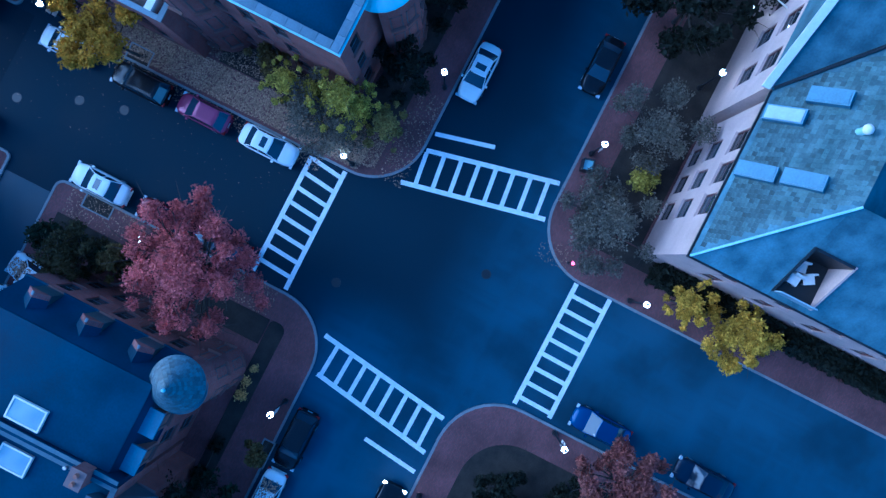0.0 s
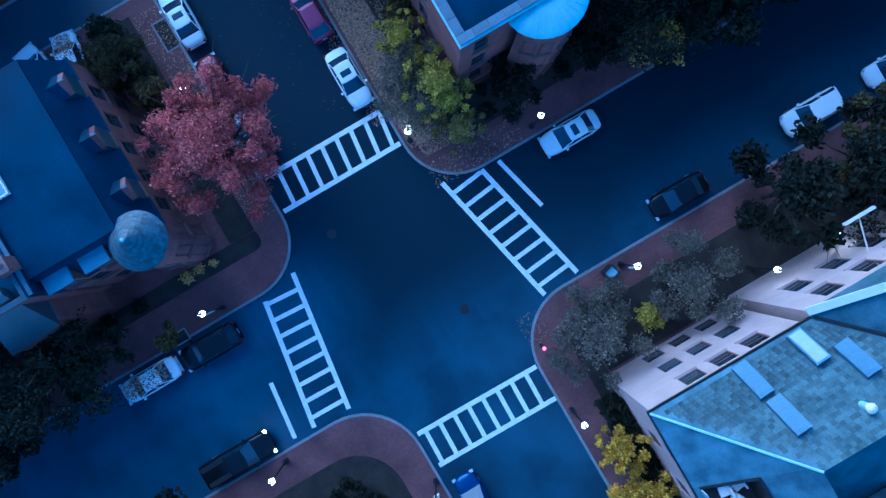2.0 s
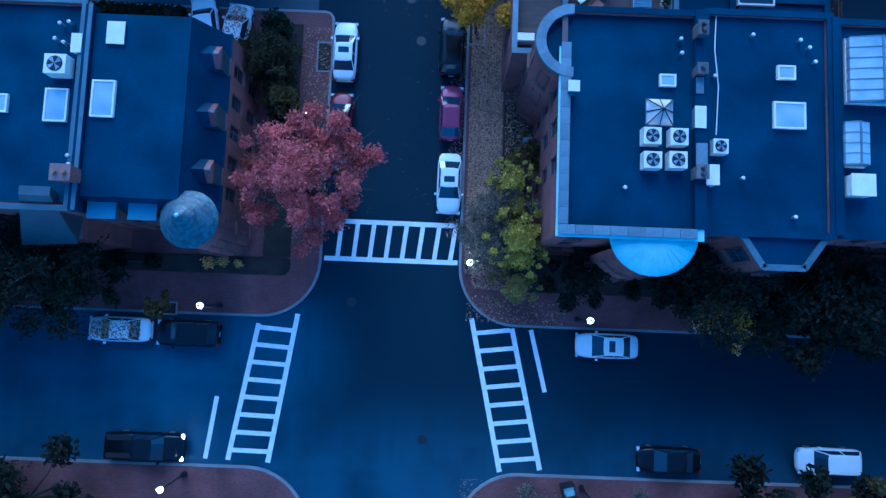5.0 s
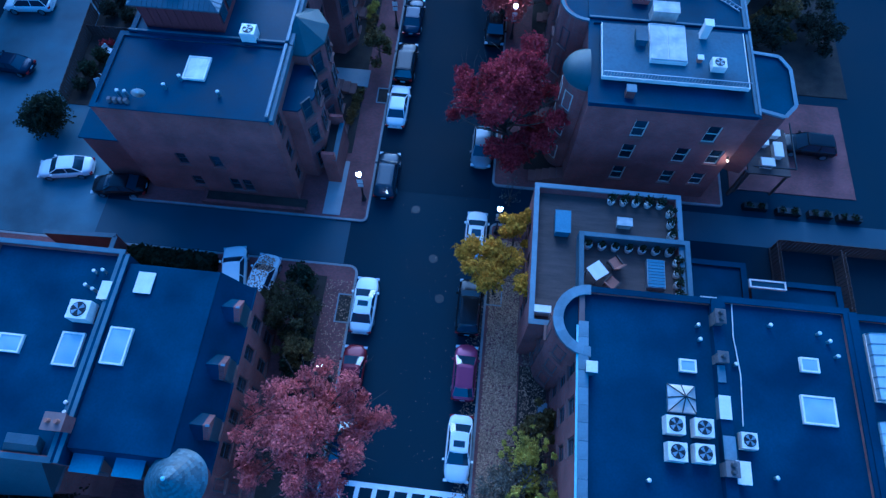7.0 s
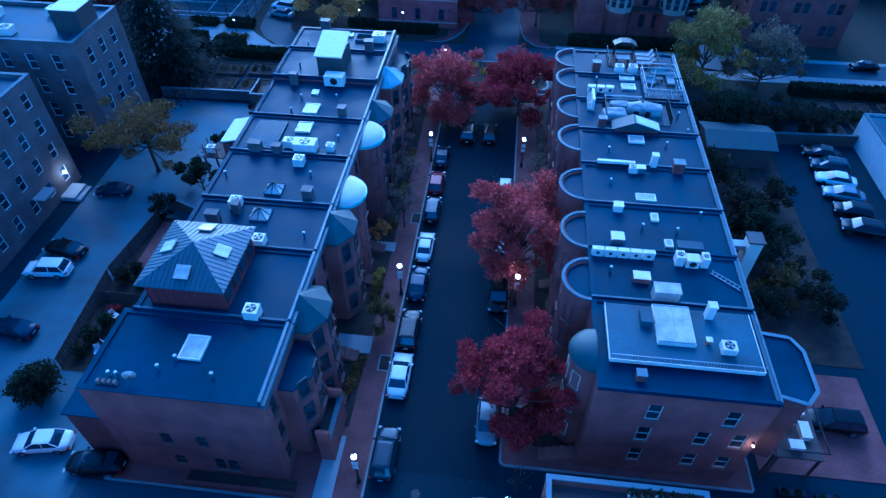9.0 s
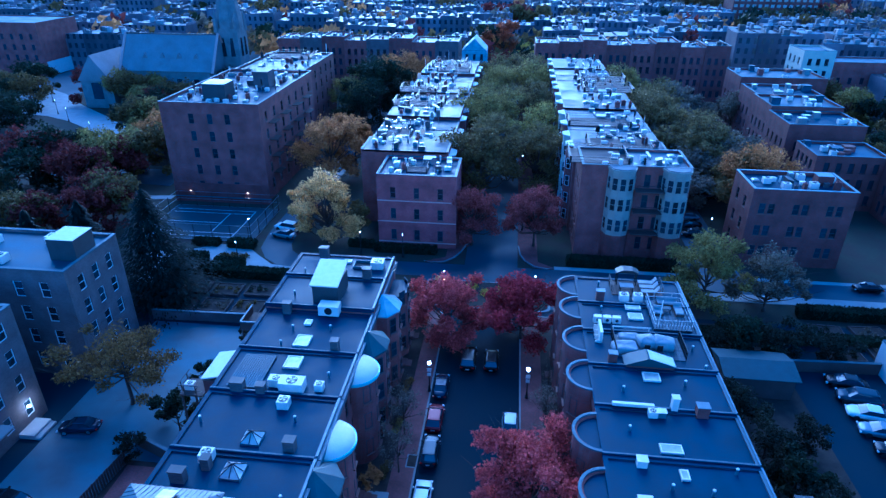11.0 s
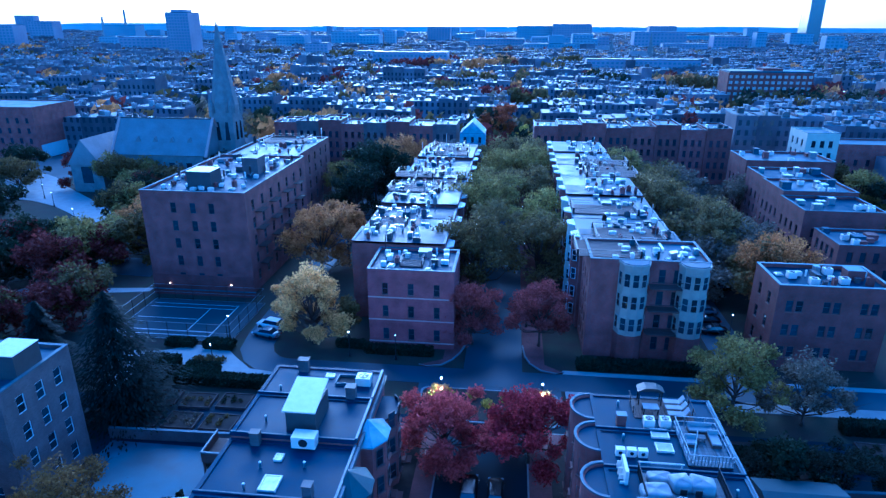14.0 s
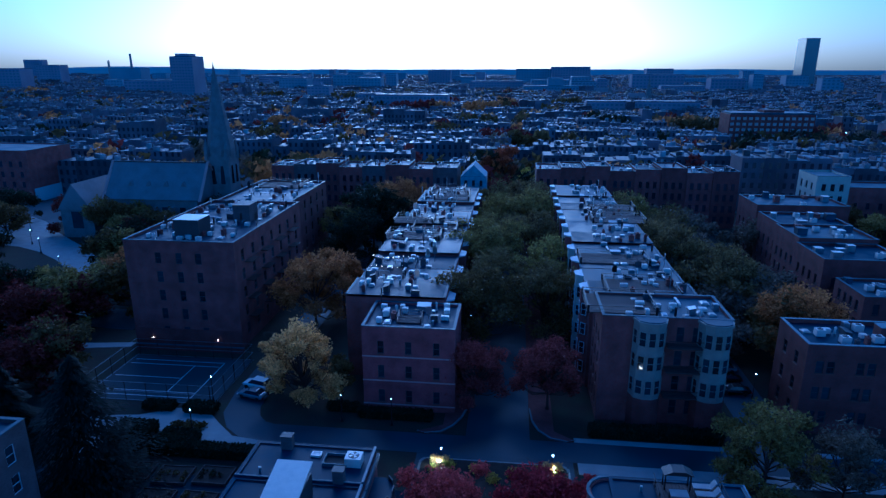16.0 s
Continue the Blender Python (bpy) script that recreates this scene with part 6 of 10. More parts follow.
w2 = block("terrace_house", "brick house with a dark flat roof beside the turret house", "house", -25.0, 10.2, -17.1, 22.2, 8.5, {"S": grid(7.6, 3, FL3[:2])}, BRICK, parapet=0.25, cap=0.25)
block("terrace_house", "brick house with a dark flat roof", "house", -33.0, 10.2, -25.2, 22.2, 8.5, {"S": grid(7.8, 3, FL3[:2])}, BRICK, parapet=0.25, cap=0.25)
block("terrace_house", "brick house on the shaded cross street", "house", -48, 10.2, -33.2, 22.2, 8.5, {"S": grid(15, 6, FL3[1:2])}, BRICK, parapet=0.25)
part("bay_roof", Shape().prism([(-21.3, 8.4), (-18.0, 8.6), (-17.9, 10.25), (-21.1, 10.25)], 6.0, 9.2, [(-19.6, 10.9), (-17.9, 10.9), (-17.9, 11.4), (-19.6, 11.4)]), SEAMED, w2, "pale seamed metal bay roof")
part("bay_wall", Shape().prism([(-21.1, 8.5), (-17.8, 8.9), (-17.8, 10.25), (-21.1, 10.25)], 0, 6.0), BRICK, w2)
skylight(-15.7, 16.5, 8.72, 1.3, 2.1)
skylight(-18.4, 16.1, 8.5, 1.3, 1.9)
skylight(-21.8, 16.1, 8.5, 1.4, 1.05)
roof_box(-15.3, 20.3, 8.72, 0.9, 1.2, 0.12, METAL, "flat grey hatch on the dark roof")
ac_unit(-18.2, 18.2, 8.5, 1.2, 1.1, 0.9)
for x, y in ((-17.3, 13.2), (-17.2, 12.7), (-18.4, 20.7), (-17.9, 20.8), (-18.6, 19.8), (-18.1, 19.6)):
    vent_pipe(x, y, 8.5, 0.5, 0.09)
chimney(w1, -17.6, 11.7, -16.6, 12.5, 8.4, 9.7)
roof_box(-17.4, 19.6, 8.5, 0.5, 1.0, 0.4, WHITEMETAL, "pale roof hatch by the party wall")

# slate-roofed pale building on the south-east corner
se = thing("corner_hall", "pale stone building under blue-grey hipped slate", "building", "", None)
for side, (o, u, n, length) in side_frames(8.6, -40.0, 18.1, -12.0).items():
    cut = 0.0 if side in "SN" else 0.4
    hs = {"N": [(1.6 + 2.02 * i, z, 1.3, 1.6) for z in (0.6, 3.55, 6.85) for i in range(3)], "W": [(2.2 + 3.4 * i, z, 1.1, 1.8) for z in (4.2, 7.0) for i in range(7)]}.get(side, [])
    m = basis((o[0] + u[0] * cut, o[1] + u[1] * cut), u, n)
    part("wall", wall_shape(length - 2 * cut, 0, 9.5, hs, 0.4), STONE, se, at=m)
    add_windows(se, m, hs, BRICK_DARK, STONE)
part("gutter", Shape().box(8.3, -40.3, 9.5, 18.3, -39.9, 9.68).box(8.3, -12.1, 9.5, 18.3, -11.65, 9.68).box(8.3, -39.9, 9.5, 8.7, -12.1, 9.68), BLACKMETAL, se)
def west_slope(*pts):
    return [(x, y, 9.69 + 3.91 * (x - 8.4) / 5.0) for x, y in pts]


slope = Shape()
slope.poly(*west_slope((8.4, -40.2), (8.4, -18.65), (13.4, -18.65), (13.4, -36.0))[::-1])
slope.poly(*west_slope((8.4, -18.65), (8.4, -16.35), (8.65, -16.35), (8.65, -18.65))[::-1])
slope.poly(*west_slope((11.15, -18.65), (11.15, -16.35), (13.14, -16.35), (13.4, -16.6), (13.4, -18.65))[::-1])
slope.poly(*west_slope((8.4, -16.35), (8.4, -11.75), (13.14, -16.35))[::-1])
slope.poly((8.4, -11.75, 9.69), (13.4, -11.75, 9.69), (13.4, -16.6, 13.6))
slope.poly((13.4, -40.2, 9.69), (8.4, -40.2, 9.69), (13.4, -36.0, 13.6))
part("roof", slope, SLATE, se, "weathered blue-grey slate roof")
part("rear_roof", Shape().prism([(13.41, -40.2), (18.1, -40.2), (18.1, -21.5), (13.41, -21.5)], 9.69, 13.6, [(13.41, -36), (13.42, -36), (13.42, -21.5), (13.41, -21.5)]), SLATE, se)
part("north_roof", Shape().loft([[(x, -21.45, 9.69), (x, -11.75, 9.69), (x, -16.6, 13.6)] for x in (13.401, 24.0)]), SLATE, se, "weathered blue-grey slate slope")
part("hip_cap", Shape().tube([(8.4, -11.75, 9.76), (13.4, -16.6, 13.66)], [0.07, 0.07], 5), COPPER, se)
part("valley_gutter", Shape().tube([(18.4, -11.7, 9.78), (22.8, -16.1, 13.3)], [0.1, 0.1], 5), BLACKMETAL, se)
wing = thing("corner_hall_wing", "pale stone wing under a blue-grey slate roof", "building", "", None)
for side, (o, u, n, length) in side_frames(18.5, -30.0, 30, -11.5).items():
    cut = 0.0 if side in "SN" else 0.4
    hs = {"N": [(0.9 + 2.6 * i, z, 1.25, 1.75) for z in (4.2, 7.0) for i in range(4)]}.get(side, [])
    m = basis((o[0] + u[0] * cut, o[1] + u[1] * cut), u, n)
    part("wall", wall_shape(length - 2 * cut, 0, 9.5, hs, 0.4), STONE, wing, at=m)
    add_windows(wing, m, hs, BRICK_DARK, STONE)
part("roof", Shape().loft([[(18.3, y, 9.7), (30.3, y, 9.7), (24.3, y, 14.3)] for y in (-30.3, -11.3)]), SLATE, wing, "weathered blue-grey slate roof")
part("verge", Shape().loft([[(18.2, y, 9.75), (24.3, y, 14.42), (24.3, y, 14.55), (18.2, y, 9.9)] for y in (-11.5, -11.05)]), WHITE, wing, "white painted gable edge")


def roof_z(x, y):
    return 9.69 + 3.91 * max(0, min((x - 8.4) / 5.0, (-11.75 - y) / 4.85))


for x, y in ((13.7, -12.75), (13.9, -14.5), (17.0, -12.75), (18.4, -14.0)):
    t = thing("roof_window", "pale ribbed vent hood on the slate roof", "roof window", "roof windows", pose(x, y, roof_z(x, y) - 0.12, -39, 0, 4))
    part("frame_box", Shape().box(-0.42, -1.0, 0, 0.42, 1.0, 0.5), HOOD, t)
    part("pane", Shape().box(-0.34, -0.9, 0.505, 0.34, 0.9, 0.54), METAL if x == 17.0 else HOOD, t)
t = thing("roof_terrace", "walled terrace with pale chairs cut in the slates", "roof terrace", "", pose(9.9, -17.5, 10.2))
# light is in the colours: shaded faces black, the lit south cheek pale
part("floor", Shape().box(-1.15, -1.05, -0.45, 1.15, 1.05, -0.3), TAR, t, "dark terrace floor")
for y, mat, name in ((1.05, BLACKMETAL, "dark boarded cheek wall"), (-1.17, STONE, "pale rendered cheek wall")):
    part("cheek_wall", Shape().loft([[(-1.26, yy, -0.45), (1.3, yy, -0.45), (1.3, yy, 1.8), (-1.26, yy, -0.18)] for yy in (y, y + 0.12)]), mat, t, name)
part("back_wall", Shape().box(1.15, -1.05, -0.45, 1.3, 1.05, 1.8), BLACKMETAL, t)
part("glass_rail", Shape().box(-1.25, -1.05, -0.3, -1.18, 1.05, 0.5), ROOFGLASS, t)
for x, y, r in ((0.5, 0.45, 10), (-0.25, 0.5, -8), (0.1, -0.2, 30)):
    c = thing("terrace_chair", "pale lounge chair on the roof terrace", "chair", "roof chairs", pose(9.9 + x, -17.5 + y, 9.9, 0, 0, r))
    part("seat", Shape().box(-0.28, -0.28, 0.25, 0.28, 0.28, 0.36), WHITEMETAL, c)
    part("backrest", Shape().box(0.2, -0.28, 0.36, 0.3, 0.28, 0.75), WHITEMETAL, c)
    for u in (-0.24, 0.24):
        for v in (-0.24, 0.24):
            part("leg", Shape().box(u - 0.03, v - 0.03, 0, u + 0.03, v + 0.03, 0.25), METAL, c)
# assumed hedges, added to darken the strip below the west wall
for y0, y1, hh in ((-39, -31, 2.6), (-30.6, -22.4, 3.0), (-22.0, -13.2, 2.4)):
    hedge("dark overgrown hedge along the pale hall", 7.1, y0, 8.45, y1, hh, L_NIGHT, int(y0))
# flag pole over the wing's entrance
t = thing("flag_pole", "slanting white pole over the wing entrance", "flag pole", "", pose(24.6, -12.55, 6.0))
part("pole", Shape().tube([(0, 0, 0), (0.2, 3.4, 1.0)], [0.05, 0.04], 8), WHITEMETAL, t)
part("bracket", Shape().box(-0.8, 3.3, 0.9, 1.2, 3.45, 1.15), WHITEMETAL, t)

# small bay-roofed pavilion in the south-west garden
g = block("garden_house", "low pink-stuccoed bay with a small skylit roof", "house", -13.4, -16.5, -10.2, -11.4, 3.2, {"N": [(0.8, 0.8, 1.4, 1.5)]}, BRICK_PINK, COPING, parapet=0.1)
part("bay_roof", Shape().prism([(-13.6, -13), (-10.0, -13), (-10.4, -10.4), (-11.8, -9.7), (-13.2, -10.4)], 3.3, 4.1, [(-12.6, -12), (-11.0, -12), (-11.1, -11.4), (-11.8, -11.1), (-12.5, -11.4)]), BRICK_PINK, g)
block("south_house", "brick house behind the corner garden", "house", -40, -30, -14.5, -12.5, 8.5, {"N": grid(25, 8, FL3[1:2])}, BRICK)
# slates laid in courses on the slope facing the crossing
kx = []
for row in range(25):
    d0 = 0.3 + 0.185 * row
    y0, z0 = -11.75 - d0, 9.69 + 3.91 * d0 / 4.85
    a, b = 8.4 + 5.0 * d0 / 4.85 + 0.5, 18.4 + d0 * 0.95 - 0.3
    x = a + 0.135 * (row % 2)
    while x < b:
        kx.append((x, y0, z0))
        x += 0.27
slate_mesh = Shape().box(-0.128, -0.125, 0.0, 0.128, 0.125, 0.02).mesh("slate", MOSSLATE)
tilt = math.degrees(math.atan2(3.91, 4.85))
rest = Shape()
for i, (x, y, z) in enumerate(kx):
    if i < 300:
        part("slate", slate_mesh, MOSSLATE, se, at=pose(x, y, z + 0.03, -tilt - 2.5, 0, 0))
    else:
        m = pose(x, y, z + 0.03, -tilt - 2.5)
        k = [m @ Vector(p) for p in ((-0.128, -0.125, 0.02), (0.128, -0.125, 0.02), (0.128, 0.125, 0.02), (-0.128, 0.125, 0.02))]
        rest.poly(*k)
        rest.poly(k[0], k[1], k[1] - Vector((0, 0, 0.03)), k[0] - Vector((0, 0, 0.03)))
tagged(part("slates_rest", rest, MOSSLATE, se), kind="stuff")
# drifts of fallen leaves along the kerb and pavement
lr, drift = random.Random(12), Shape()
def strew(s, n, x0, y0, x1, y1, z, size=0.055):
    for i in range(n):
        x, y = lr.uniform(x0, x1), lr.uniform(y0, y1)
        a, k = lr.uniform(0, 6.28), size * lr.uniform(0.6, 1.5)
        u, v = Vector((math.cos(a), math.sin(a), lr.uniform(-0.3, 0.3))) * k, Vector((-math.sin(a), math.cos(a), 0.1)) * k * 0.6
        c = Vector((x, y, z + lr.uniform(0, 0.03)))
        s.poly(c - u, c - v, c + u, c + v)
strew(drift, 15000, 5.0, 8.0, 7.3, 29.5, 0.15, 0.06)
strew(drift, 3500, 5.5, 7.0, 8.2, 13.0, 0.16)
strew(drift, 1200, 3.6, 10.5, 4.6, 30, 0.01)
strew(drift, 110, 0.5, 11.5, 3.6, 34, 0.01, 0.028)
strew(drift, 50, -2.9, 12, 0.5, 34, 0.01, 0.028)
strew(drift, 900, -6.9, 9, -4.9, 25, 0.15)
strew(drift, 500, 5.2, 4.7, 12, 6.6, 0.15)
strew(drift, 140, 5.2, -8, 6.8, -5.6, 0.15, 0.04)
strew(drift, 2500, 7.5, 14, 9.3, 30, 0.2)
solid("fallen_leaves", drift, LITTER, "brown fallen leaves drifted over pavement and gutter", "fallen leaves", kind="stuff")

# yard behind the north-eastern houses
structure("yard_rear", Shape().box(17.0, 22.7, 0.1, 59, 31.0, 0.16), ASPHALT_DARK, "dark asphalt yard behind the brick houses", "road")
# street furniture
t = thing("roof_vent", "round pale vent cowl on the slate roof", "roof vent", "roof vents", pose(17.0, -15.4, roof_z(17.0, -15.4)))
part("pipe", Shape().prism(ring(0, 0, 0.2, 12), -0.3, 0.5), COPPER, t)
part("cap", Shape().ball((0, 0, 0.6), 0.28, 10, 6, 0.7), WHITEMETAL, t, smooth=True)
t = thing("litter_bin", "square dark litter bin with a pale open side", "litter bin", "", pose(12.3, -5.95, 0.13, 0, 0, 14))
part("bin_body", Shape().box(-0.42, -0.38, 0, 0.42, 0.38, 0.05).box(-0.42, -0.38, 0.05, -0.36, 0.38, 1.1).box(0.36, -0.38, 0.05, 0.42, 0.38, 1.1).box(-0.36, -0.38, 0.05, 0.36, -0.32, 1.1).box(-0.36, 0.32, 0.05, 0.36, 0.38, 1.1), BLACKMETAL, t)
part("bin_liner", Shape().box(-0.34, -0.3, 0.05, 0.34, 0.3, 0.85), COPPER, t, "pale grey-green liner")
t = thing("alarm_post", "short iron alarm post with a small red lamp", "alarm post", "", pose(5.85, -7.9, 0.13))
part("post", Shape().prism(ring(0, 0, 0.1, 8), 0, 0.12).prism(ring(0, 0, 0.05, 8), 0.12, 1.0), BLACKMETAL, t)
part("alarm_box", Shape().box(-0.15, -0.12, 1.0, 0.15, 0.12, 1.4), BLACKMETAL, t)
part("lamp", Shape().ball((0, 0, 1.5), 0.13, 10, 6), REDGLOW, t, "glowing red lamp", smooth=True)
for x, y, r in ((8.35, 21.1, 0), (9.0, 17.2, 0)):
    t = thing("utility_box", "small grey utility box in the front garden", "utility box", "utility boxes", pose(x, y, 0.13, 0, 0, r))
    part("casing", Shape().box(-0.3, -0.3, 0, 0.3, 0.3, 0.62), TRIM, t)
    part("lid", Shape().box(-0.33, -0.33, 0.62, 0.33, 0.33, 0.68), METAL, t)
for x, y, w, d in ((-5.35, 22.9, 0.9, 2.0), (-15.35, 4.9, 1.8, 0.7), (-5.4, 13.2, 1.0, 1.6), (5.3, 25.1, 1.0, 1.6), (5.5, 38.3, 0.9, 1.6), (5.3, 53.2, 0.9, 1.6), (-5.3, 42.0, 0.8, 1.4), (-5.3, 60.0, 0.8, 1.4)):
    t = thing("tree_pit", "dark square tree pit with a stone edge at the kerb", "tree pit", "tree pits", pose(x, y, 0.13))
    tagged(t, kind="structure")
    part("soil", Shape().box(-w / 2, -d / 2, 0.0, w / 2, d / 2, 0.02), SOIL, t)
    part("edging", Shape().box(-w / 2 - 0.1, -d / 2 - 0.1, 0, -w / 2, d / 2 + 0.1, 0.05).box(w / 2, -d / 2 - 0.1, 0, w / 2 + 0.1, d / 2 + 0.1, 0.05).box(-w / 2, -d / 2 - 0.1, 0, w / 2, -d / 2, 0.05).box(-w / 2, d / 2, 0, w / 2, d / 2 + 0.1, 0.05), KERB, t)

# by the western end house: low planter wall, stepped entry and recessed balcony
t = thing("planter_wall", "low red-brick planter wall along the alley", "wall", "", None)
part("wall_body", Shape().box(-17.6, 30.2, 0, -9.6, 30.45, 0.55).box(-17.6, 30.45, 0, -17.35, 31.25, 0.55), BRICK_DARK, t)
part("soil", Shape().box(-17.35, 30.45, 0, -9.6, 31.25, 0.4), SOIL, t)
t = thing("chimney_row", "row of small brick flues on the end house parapet", "chimney", "", None)
for k in range(4):
    part("flue", Shape().box(-20.7 + 0.36 * k, 31.7, 10.05, -20.48 + 0.36 * k, 31.95, 10.45), BRICK_GREY, t)
t = thing("entry_balcony", "brick entry bay with a dark recessed balcony", "balcony", "", None)
for y in (33.2, 36.6):
    part("side_wall", Shape().box(-8.3, y, 0.13, -7.3, y + 0.25, 4.0), BRICK, t)
part("front_wall", Shape().box(-7.55, 33.45, 0.13, -7.3, 36.6, 3.2), BRICK, t)
# black floor puts the shade of the recess into colour
part("balcony_floor", Shape().box(-8.3, 33.45, 2.9, -7.55, 36.6, 3.0), TAR, t)
part("coping", Shape().box(-7.6, 33.2, 3.2, -7.25, 36.85, 3.3), COPING, t)

# ---- the two terraces ----
def stoop(house, x0, y0, x1, y1, toward):
    """Steps up to a front door; toward: +1 where the street lies on the +x side."""
    for i in range(5):
        w = (x1 - x0) / 5
        a = x0 + w * i if toward < 0 else x1 - w * (i + 1)
        part("step", Shape().box(a, y0, 0.13, a + w, y1, 0.33 + 0.19 * i), BROWNSTONE, house)


LB = [31.3, 37.6, 44.3, 49.6, 56.1, 62.0, 68.6, 74.7, 79.9]
kinds = ["flat", "oct", "oct", "dome", "dome", "oct", "oct", "flat"]
bays = [35.6, 39.6, 48.1, 52.4, 60.9, 64.9, 71.6, 77.0]
FL = [1.2, 4.2, 7.1]
for i, (y0, y1) in enumerate(zip(LB, LB[1:])):
    xw = -21.2 if i else -21.8
    by, wd = bays[i], y1 - y0
    holes = {"E": [h for h in grid(wd, 3, FL, 0.85, 1.75, 0.6) if abs(y0 + h[0] + 0.42 - by) > 1.75]}
    if i == 0:
        holes["S"] = [(3.6, 4.0, 0.75, 1.4), (6.1, 4.0, 0.75, 1.4), (3.7, 1.1, 0.8, 1.3), (6.6, 0.9, 0.75, 1.6), (7.55, 0.9, 0.75, 1.6)]
    h = block("terrace_house", "red-brick end house with a bare flank on the alley" if i == 0 else "red-brick terraced house with a damp flat roof", "house", xw, y0, -10.25, y1 - 0.002, 10.05 if i < 6 else 10.5,
              holes, BRICK, parapet=0.04, group="western terrace", cap=0.31, fine=i == 0, caps="")
    zt = 9.3
    zr = 10.05 if i < 6 else 10.5
    part("parapet", Shape().box(-10.42, y0 + 0.2, zr + 0.15, -10.22, y1 - 0.05, zr + 0.36), COPE_PALE, h)
    if i:
        part("party_wall", Shape().box(xw, y0 - 0.02, zr - 0.1, -10.44, y0 + 0.18, zr + 0.28), ROOF, h)
        part("party_cap", Shape().box(xw, y0 + 0.04, zr + 0.282, -10.44, y0 + 0.18, zr + 0.32), COPING, h)
    if kinds[i] == "dome":
        curved_bay(h, -10.35, by, 1.95, -88, 88, 0, zt, BRICK, FL, TRIM, BROWNSTONE, 12)
        dm = [[(-10.3 + 2.1 * c * math.cos(radians(a)), by + 2.1 * c * math.sin(radians(a)), zt + 0.15 + 0.75 * math.sin(q)) for a in range(-90, 91, 12)] for c, q in ((math.cos(w), w) for w in (0, 0.35, 0.7, 1.05, 1.4, 1.55))]
        part("bay_dome", Shape().loft(dm, closed=False, ends=False), DOMEMETAL, h, "pale sheet-metal half dome", smooth=True)
        part("dome_rim", Shape().prism(ring(-10.3, by, 2.18, 16, -90, 90), zt - 0.1, zt + 0.16), COPPER, h)
    else:
        r = 1.95
        o8 = [(-10.3, by - r), (-9.2, by - r), (-8.3, by - 0.75), (-8.3, by + 0.75), (-9.2, by + r), (-10.3, by + r)]
        part("bay_wall", Shape().prism(o8, 0, zt if kinds[i] == "oct" else 8.2), BRICK, h)
        eave = [(-10.9, by - r - 0.2), (-9.1, by - r - 0.2), (-8.1, by - 0.8), (-8.1, by + 0.8), (-9.1, by + r + 0.2), (-10.9, by + r + 0.2)]
        if kinds[i] == "oct":
            part("bay_roof", Shape().prism(eave, zt, zt + 0.15).cone(eave, zt + 0.15, (-10.0, by, zt + 1.5)), ROOFGLASS if i == 6 else BAYSLATE, h, "faceted slate bay roof")
        else:
            part("bay_roof", Shape().prism(o8, 8.2, 8.35), ROOF, h)
        for a, b in zip(o8[1:], o8[2:-1] + o8[4:5]):
            d = Vector((b[0] - a[0], b[1] - a[1]))
            u, ln = d.normalized(), d.length
            add_windows(h, basis(a, u, (u.y, -u.x)) @ Matrix.Translation((0, -0.17, 0)), [(ln / 2 - 0.4, z, 0.8, 1.75) for z in FL], TRIM, BROWNSTONE)
    stoop(h, -10.25, by + 2.2, -7.6, by + 3.3, 1)
    part("cornice", Shape().box(-10.2, y0 + 0.05, 9.75, -9.95, y1 - 0.05, 10.2), COPING, h)
    if i == 0:
        part("rear_ell", Shape().box(-25.2, 32.0, 0, -21.8, 37.0, 5.2), BRICK_DARK, h)
        part("ell_roof", Shape().box(-25.4, 31.9, 5.2, -21.8, 37.1, 5.35), ROOF, h)
# rooftop pavilion with a ribbed hipped roof
pv = thing("roof_pavilion", "brick rooftop pavilion under a ribbed metal hipped roof", "roof pavilion", "", None)
q = [(-20.2, 38.3), (-14.8, 38.3), (-14.8, 44.0), (-20.2, 44.0)]
part("wall", Shape().prism(q, 10.06, 12.2), REDBOARD, pv, "dark red boarded wall")
for k in range(9):
    part("board_batten", Shape().box(-20.2 + 0.6 * k, 38.26, 10.06, -20.12 + 0.6 * k, 38.298, 12.2), REDBOARD, pv)
qe = [(-20.6, 37.9), (-14.4, 37.9), (-14.4, 44.4), (-20.6, 44.4)]
part("roof", Shape().prism(qe, 12.2, 12.3).cone(qe, 12.3, (-17.5, 41.2, 13.5)), SEAMED, pv)
seams = Shape()
for k in range(1, 18):
    f = k / 18
    for a, b, horizontal in ((qe[0], qe[1], 1), (qe[1], qe[2], 0), (qe[2], qe[3], 1), (qe[3], qe[0], 0)):
        p = Vector((a[0] + (b[0] - a[0]) * f, a[1] + (b[1] - a[1]) * f, 12.31))
        up = 1 - abs(2 * f - 1)
        e = Vector((p.x, p.y + (41.2 - p.y) * up, 12.31 + 1.2 * up)) if horizontal else Vector((p.x + (-17.5 - p.x) * up, p.y, 12.31 + 1.2 * up))
        seams.tube([p, e], [0.035, 0.035], 4)
part("standing_seam", seams, SEAMED, pv)
for x, y, tx, ty in ((-17.5, 39.0, -20, 0), (-17.5, 43.3, 20, 0), (-19.4, 41.2, 0, 21), (-15.6, 41.2, 0, -21)):
    part("roof_window", Shape().box(-0.5, -0.5, 0.05, 0.5, 0.5, 0.16), SKYGLASS, pv, "pale square roof window", at=pose(x, y, 12.77, -tx if tx else 0, -ty if ty else 0, 0))
for k in range(4):
    part("window", Shape().box(-14.79, 38.6 + 1.35 * k, 10.6, -14.74, 39.6 + 1.35 * k, 12.0), GLASS, pv)
